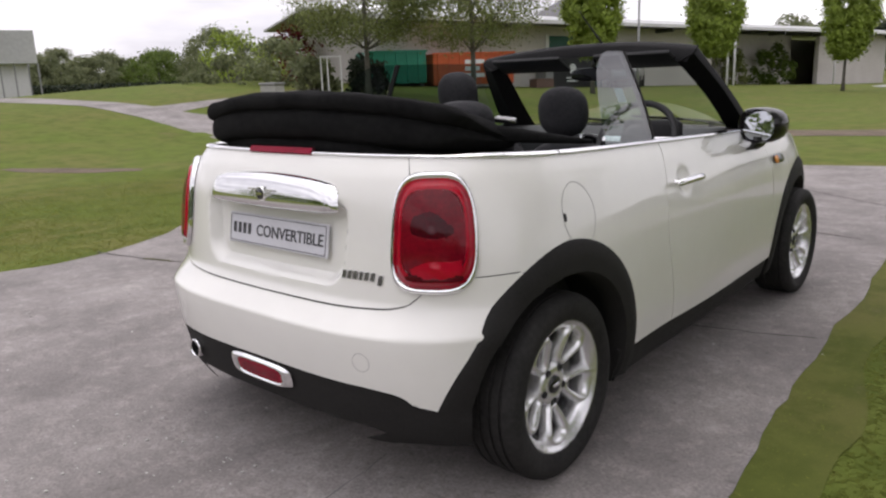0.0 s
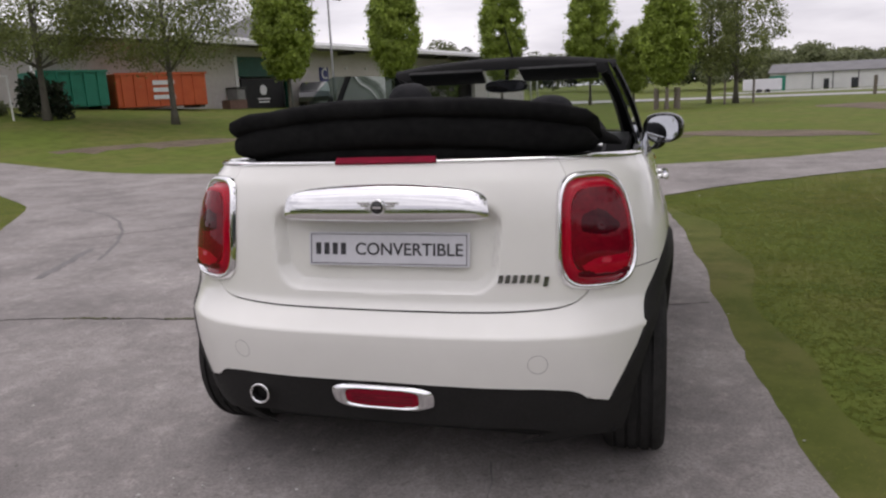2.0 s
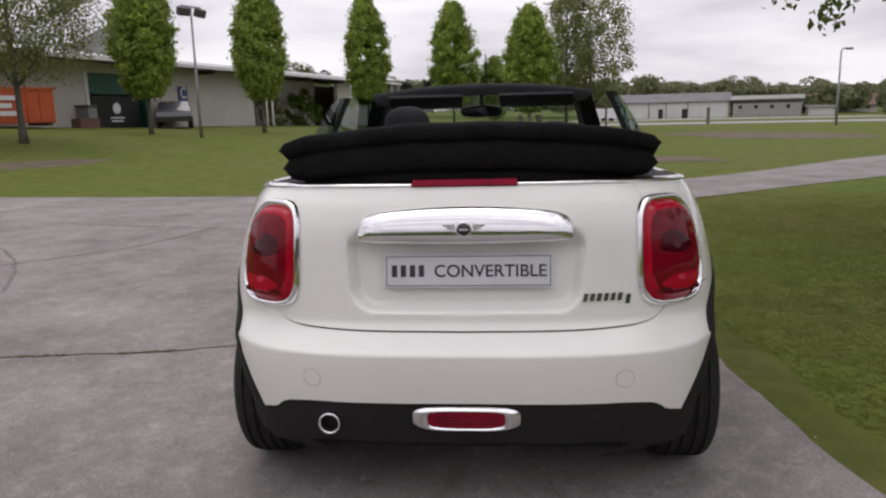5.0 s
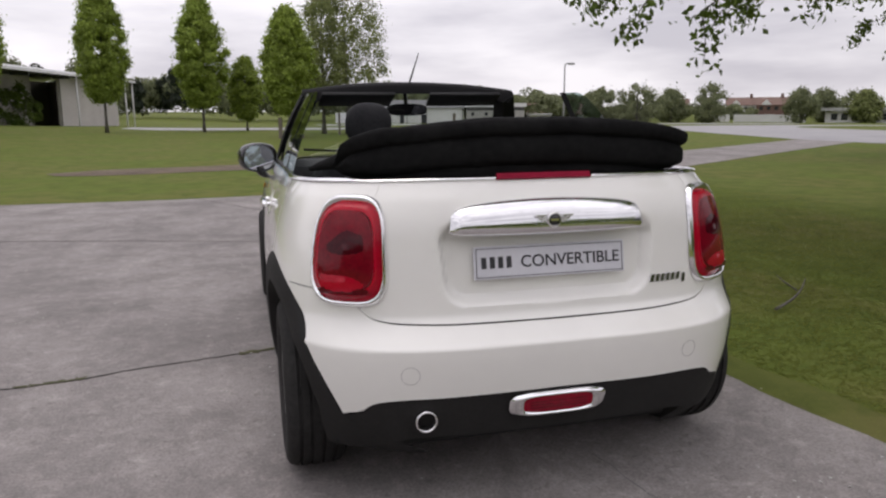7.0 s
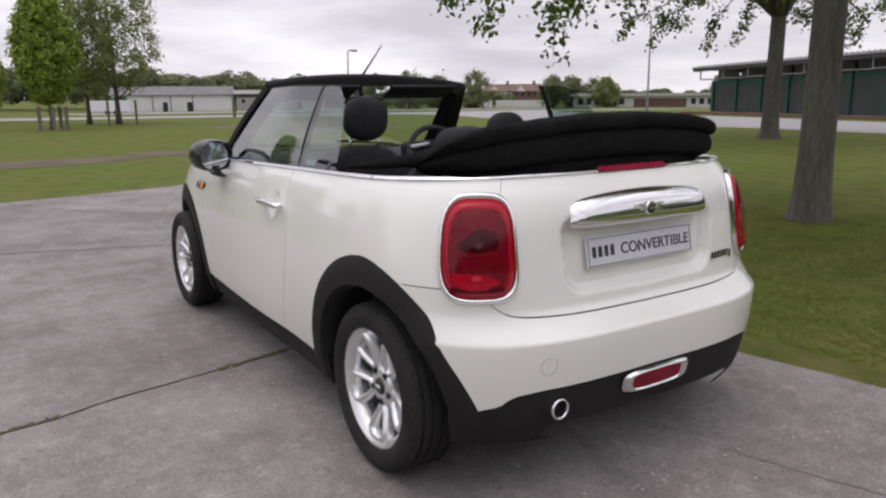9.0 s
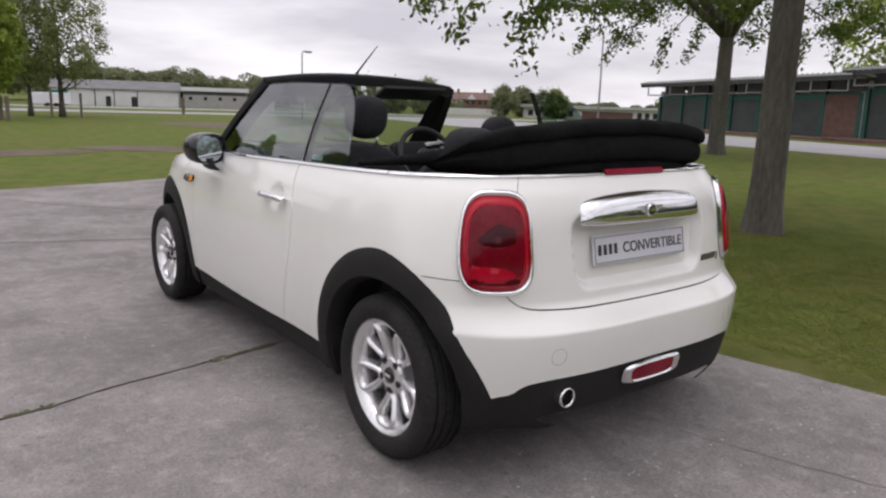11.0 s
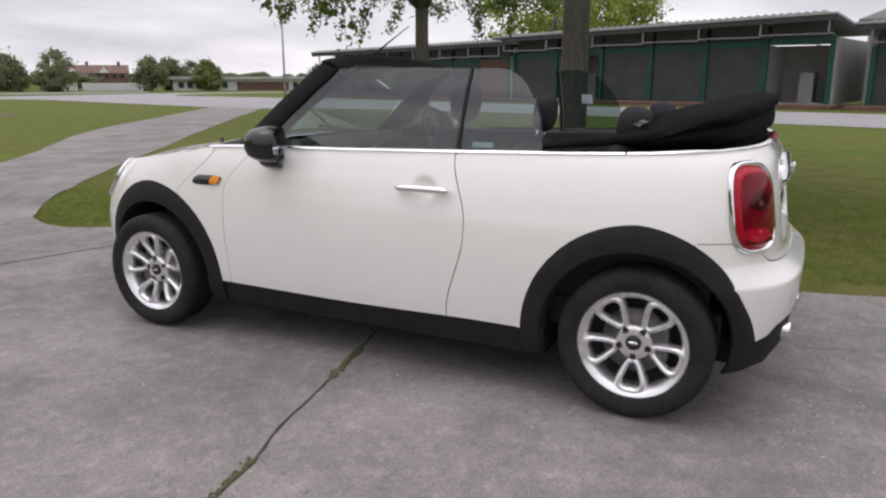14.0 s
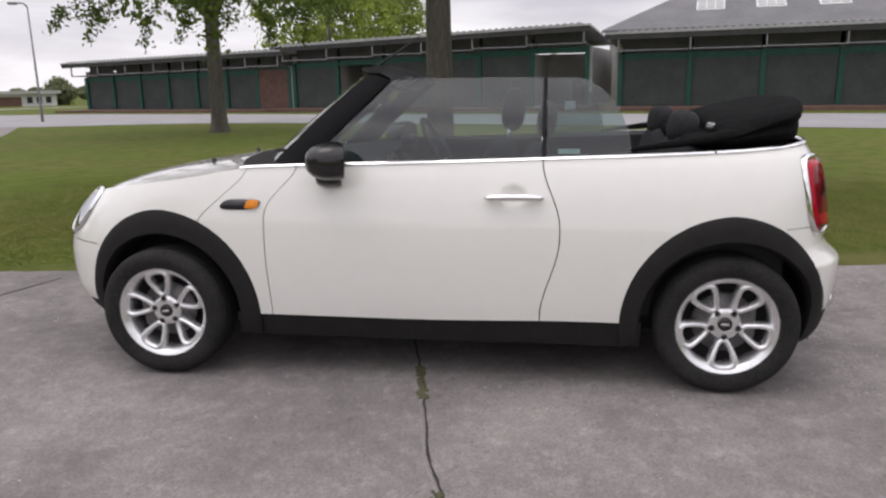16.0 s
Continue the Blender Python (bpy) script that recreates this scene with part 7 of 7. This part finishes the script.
    bx("end_wall", t, CONCRETE, -0.2, 0.05, 0.2, 6.0, 0, min(eave0, eave1) - 0.5)
    bx("back_wall", t, CONCRETE, 0, length, 5.8, 6.0, 0, min(eave0, eave1) - 0.6)
    bx("plinth", t, BRICK, -0.6, length + 0.6, -2.0, 0.0, -0.6, 0.0, "low red brick step")
    return t


MID = P.lerp(Q, 0.47)
stall_row("stall_row", P, SHED_LEN * 0.46, SHED_TURN, 0.12, 2.75, 3.05, 7, "row of green stalls with dark shutters under a canopy roof", open_bays=(), brick_at=6)
stall_row("stall_row", MID, SHED_LEN * 0.53 - 0.95, SHED_TURN, 0.16, 3.2, 3.62, 6, "row of green stalls with an open bay under a canopy roof", open_bays=(5, 1))
stall_row("stall_row", Vector((31.25, -2.75)), 21.0, SHED_TURN + 2, 0.16, 3.2, 3.3, 7, "row of dark green stalls before a larger hall")
# gable wall of the middle row that faces the gap
t = thing("market_hall", "large hall with grey roof and skylights", "building", (37.5, -2.6, 0.1), SHED_TURN + 2)
bx("wall", t, CONCRETE, 0, 26, 1.5, 1.8, 0, 3.9)
bx("wall", t, CONCRETE, 0, 0.3, 1.8, 16, 0, 3.9)
sloped("roof", t, SLATE, [(-0.4, 1.0, 3.9), (26, 1.0, 3.9), (26, 10.0, 7.4), (-0.4 + 6.0, 10.0, 7.4)], 0.15, "grey slate roof")
for k in range(5):
    x = 4.4 + 3.1 * k
    sk = sloped("skylight", t, WHITE_WALL, [(x, 3.6, 4.98), (x + 1.5, 3.6, 4.98), (x + 1.5, 5.2, 5.60), (x, 5.2, 5.60)], 0.06, "white framed skylight")
    for q in range(3):
        sloped("pane", sk, METAL_ROOF, [(x + 0.1 + 0.46 * q, 3.72, 5.05), (x + 0.5 + 0.46 * q, 3.72, 5.05), (x + 0.5 + 0.46 * q, 5.1, 5.585), (x + 0.1 + 0.46 * q, 5.1, 5.585)], 0.03)
tree("shed_tree", 40.5, 13.5, 8.0, 2.5, 8.5, 0.2, LEAF_BRIGHT, "fresh green tree behind the stalls", 3600, 0.3, 171, "round", 90, 0.6)


# ---- roads, soil, joints and grass ----
sheet("road", smooth_line([(9.5, -40), (13.0, -18), (16.6, -7.4), (19.2, 0.0), (21.6, 8.0), (22.4, 14.0), (21.0, 19.0)], 4) + smooth_line([(21.0, 23.0), (22.5, 30), (24, 42), (10, 46), (-6, 50), (-9, 54)], 3)
      + smooth_line([(-9, 60), (10, 53), (30, 49), (60, 52), (110, 40)], 3) + smooth_line([(110, 34), (60, 44), (38, 42), (34, 32), (33.5, 24), (29.0, 8.0), (25.4, -8.0), (22.0, -20), (18, -40)], 3), ROAD, 0.012, "pale grey service road", "road", cell=4.0)
sheet("yard", [(8, 74), (60, 70), (75, 84), (60, 112), (10, 118)], ROAD, 0.012, "pale yard before the far sheds", "yard", cell=6.0)


def patch(name, x, y, wx, wy, turn, label):
    pts = []
    for k in range(40):
        a = 2 * math.pi * k / 40
        r = 1 + 0.28 * noise.noise((math.cos(a) * 1.6 + x, math.sin(a) * 1.6 + y, 2.2))
        u, v = wx * r * math.cos(a), wy * r * math.sin(a)
        c, s = math.cos(radians(turn)), math.sin(radians(turn))
        pts.append((x + u * c - v * s, y + u * s + v * c))
    sheet(name, pts, SOIL, 0.006, label, "soil", cell=1.5)


patch("bare_soil", 10.1, 27.6, 4.4, 2.6, -60, "bare brown earth worn into the lawn")
patch("bare_soil", -1.5, 14.5, 3.2, 0.9, 10, "bare brown earth worn into the lawn")
patch("bare_soil", -11.9, 14.0, 2.9, 0.75, 62, "bare brown earth worn into the lawn")
patch("bare_soil", 3.3, 15.4, 2.3, 1.0, -25, "bare brown earth worn into the lawn")
patch("bare_soil", -11.0, 3.5, 1.4, 0.3, 30, "bare brown earth worn into the lawn")


def crack(pts, width, material, label, name="crack", lift=0.0105, wobble=0.018, seed=0.0):
    """A thin ragged line of dirt in the paving."""
    line = smooth_line(pts, 14)
    bm = bmesh.new()
    rows = []
    for i, (x, y) in enumerate(line):
        x2, y2 = line[min(i + 1, len(line) - 1)]
        x1, y1 = line[max(i - 1, 0)]
        d = Vector((x2 - x1, y2 - y1)).normalized()
        nrm = Vector((-d.y, d.x))
        off = wobble * noise.noise((x * 4, y * 4, seed)) + wobble * 0.5 * noise.noise((x * 15, y * 15, seed))
        w = width * (0.55 + 0.9 * abs(noise.noise((x * 9, y * 9, seed + 4))))
        c = Vector((x, y)) + nrm * off
        rows.append([(*(c + nrm * w), lift), (*(c - nrm * w), lift)])
    grid(bm, rows)
    bmesh.ops.recalc_face_normals(bm, faces=bm.faces)
    if sum(f.normal.z for f in bm.faces) < 0:
        bmesh.ops.reverse_faces(bm, faces=bm.faces[:])
    return tagged(new(name, mesh_of(name, bm, material)), label, "joint", kind="structure")


MARK = surface("tyre_mark", (0.10, 0.095, 0.095), (0.19, 0.18, 0.178), 6, 0.9, fine=60)
crack([(1.1, 1.75), (0.2, 1.52), (-0.66, 1.32), (-1.45, 1.16), (-1.9, 1.05), (-2.65, 0.97), (-3.4, 0.78), (-4.0, 0.66)], 0.0062, CRACK, "dark open joint across the asphalt", seed=1)
LIP = surface("pale_worn_edge", (0.20, 0.19, 0.18), (0.28, 0.265, 0.25), 20, 0.9, fine=120)
crack([(0.2, 1.535), (-0.66, 1.336), (-1.45, 1.177), (-1.9, 1.068), (-2.65, 0.988), (-3.4, 0.798), (-4.0, 0.678)], 0.0045, LIP, "pale worn edge beside the joint", "joint_edge", 0.0098, 0.018, 1)
# moss and dirt caught in the joint
rng = np.random.default_rng(33)
line = smooth_line([(-0.62, 1.33), (-0.9, 1.27), (-1.25, 1.20), (-1.75, 1.08), (-2.6, 0.97), (-3.4, 0.78)], 40)
bm = bmesh.new()
for k in range(1100):
    x, y = line[int(rng.integers(0, len(line)))]
    if noise.noise((x * 3.1, y * 3.1, 4.0)) < -0.05:
        continue
    q = rng.uniform(0.003, 0.0105)
    r = bmesh.ops.create_icosphere(bm, subdivisions=1, radius=q)
    bmesh.ops.transform(bm, matrix=Matrix.Translation((x + rng.normal() * 0.006, y + rng.normal() * 0.009 + 0.003, 0.0105)) @ Matrix.Diagonal((1.3, 1, 0.45, 1)), verts=r["verts"])
tagged(new("moss", mesh_of("moss", bm, MOSS)), "small clumps of moss growing in the joint", "moss", kind="stuff")
crack([(0.8, 4.15), (-0.2, 4.45), (-0.88, 4.68), (-1.75, 4.98), (-3.2, 5.4), (-5.2, 5.9)], 0.010, CRACK, "dark joint across the asphalt", seed=2)
crack([(0.26, -0.25), (0.30, -0.5), (0.37, -0.75), (0.46, -1.02), (0.6, -1.4)], 0.003, MARK, "fine crack in the asphalt", seed=3)
crack([(-4.6, 3.2), (-3.6, 4.2), (-3.2, 5.4)], 0.010, CRACK, "dark joint across the asphalt", seed=6)
crack([(-1.8, 9.0), (-0.6, 6.9), (0.85, 5.6)], 0.008, CRACK, "dark joint across the asphalt", seed=7)
# old tyre marks curving over the paving
crack([(-3.62, 2.42), (-4.1, 3.25), (-4.6, 3.9), (-5.3, 4.55), (-6.3, 5.1)], 0.022, MARK, "dark curved tyre mark on the asphalt", "tyre_mark", 0.0098, 0.02, 8)
crack([(-3.66, 1.8), (-3.84, 2.3), (-4.05, 2.85)], 0.045, MARK, "dark tyre mark on the asphalt", "tyre_mark", 0.0098, 0.03, 9)

# a fallen twig on the grass
t = thing("fallen_twig", "thin grey fallen twig on the grass", "twig", (2.6, 1.4, 0.02), 35)
rng = np.random.default_rng(5)
bm = bmesh.new()
limb(bm, (-0.45, 0, 0.01), (0.45, 0.05, 0.03), 0.010, 0.004, rng, 8, 0.05)
limb(bm, (0.1, 0.02, 0.02), (0.35, 0.22, 0.05), 0.006, 0.002, rng, 5, 0.05)
part("stem", bm, BARK, t, smooth=True)

# small stones and leaf litter on the paving
rng = np.random.default_rng(21)
STONE = surface("pale_grit", (0.35, 0.34, 0.32), (0.55, 0.54, 0.51), 8, 0.9)
bm = bmesh.new()
for k in range(520):
    x, y = (rng.uniform(-4.0, 1.3), rng.uniform(-2.6, 7.0)) if k < 200 else (rng.uniform(-0.9, 1.5), rng.uniform(-2.4, -0.5))
    s = rng.uniform(0.0025, 0.007)
    r = bmesh.ops.create_icosphere(bm, subdivisions=1, radius=s)
    bmesh.ops.transform(bm, matrix=Matrix.Translation((x, y, 0.009 + s * 0.3)) @ Matrix.Diagonal((1, rng.uniform(0.6, 1.2), 0.5, 1)), verts=r["verts"])
tagged(new("grit", mesh_of("grit", bm, STONE)), "pale grit and small stones scattered on asphalt", "grit", kind="stuff")


def inside(x, y, poly):
    c = False
    j = len(poly) - 1
    for i in range(len(poly)):
        (x0, y0), (x1, y1) = poly[i], poly[j]
        if (y0 > y) != (y1 > y) and x < (x1 - x0) * (y - y0) / (y1 - y0) + x0:
            c = not c
        j = i
    return c


PAVED = EAST_EDGE + NORTH_EDGE + WEST_EDGE


def blades(name, x0, x1, y0, y1, count, h, rng, label, edge_only=None):
    """Short mown grass blades over a stretch of lawn."""
    pts = []
    while len(pts) < count:
        x, y = rng.uniform(x0, x1), rng.uniform(y0, y1)
        fade = min(1.0, (x - x0) / 2.6, (x1 - x) / 2.6, (y - y0) / 2.6, (y1 - y) / 2.6)
        if rng.random() < fade and not inside(x, y, PAVED):
            pts.append((x, y))
    p = np.array(pts)
    n = len(p)
    z = np.array([land(x, y) for x, y in p])
    hh = h * rng.uniform(0.5, 1.4, n)
    w = 0.0035 + 0.003 * rng.random(n) + 0.0004 * np.hypot(p[:, 0] + 1, p[:, 1])
    lean = rng.normal(size=(n, 2)) * hh[:, None] * 2.2
    a = np.arctan2(lean[:, 1], lean[:, 0]) + 0.5 * math.pi
    b0 = np.stack([p[:, 0] - w * np.cos(a), p[:, 1] - w * np.sin(a), z], 1)
    b1 = np.stack([p[:, 0] + w * np.cos(a), p[:, 1] + w * np.sin(a), z + 0.001], 1)
    tip = np.stack([p[:, 0] + lean[:, 0], p[:, 1] + lean[:, 1], z + 0.5 * hh], 1)
    v = np.stack([b0, b1, tip], 1).reshape(-1, 3)
    me = bpy.data.meshes.new(name)
    me.vertices.add(3 * n)
    me.vertices.foreach_set("co", v.ravel())
    me.loops.add(3 * n)
    me.loops.foreach_set("vertex_index", np.arange(3 * n))
    me.polygons.add(n)
    me.polygons.foreach_set("loop_start", np.arange(0, 3 * n, 3))
    me.polygons.foreach_set("loop_total", np.full(n, 3))
    me.update()
    me.validate()
    me.materials.append(BLADE)
    return tagged(new(name, me), label, "grass", kind="stuff")


# worn verge along the east side of the path
VERGE = turf("worn_verge", (0.089, 0.109, 0.023), (0.114, 0.111, 0.037), (0.138, 0.120, 0.066), 0.47)
east = [p for p in EAST_EDGE if -3.4 < p[1] < 5.1]
sheet("worn_verge", [(x - 0.1, y) for x, y in east] + [(x + 0.26 + 0.30 * noise.noise((y * 0.9, 3.0, 1.0)), y) for x, y in reversed(east)], VERGE, 0.004, "worn brownish verge between path and lawn", "verge", ragged=0.04, cell=1.0)
rng = np.random.default_rng(91)
blades("grass_blades", -1.5, 7.0, -5.5, 8.4, 105000, 0.009, rng, "short mown grass beside the path")
blades("grass_blades", -10.0, -1.6, -5.0, 8.4, 42000, 0.010, rng, "short mown grass on the verge")
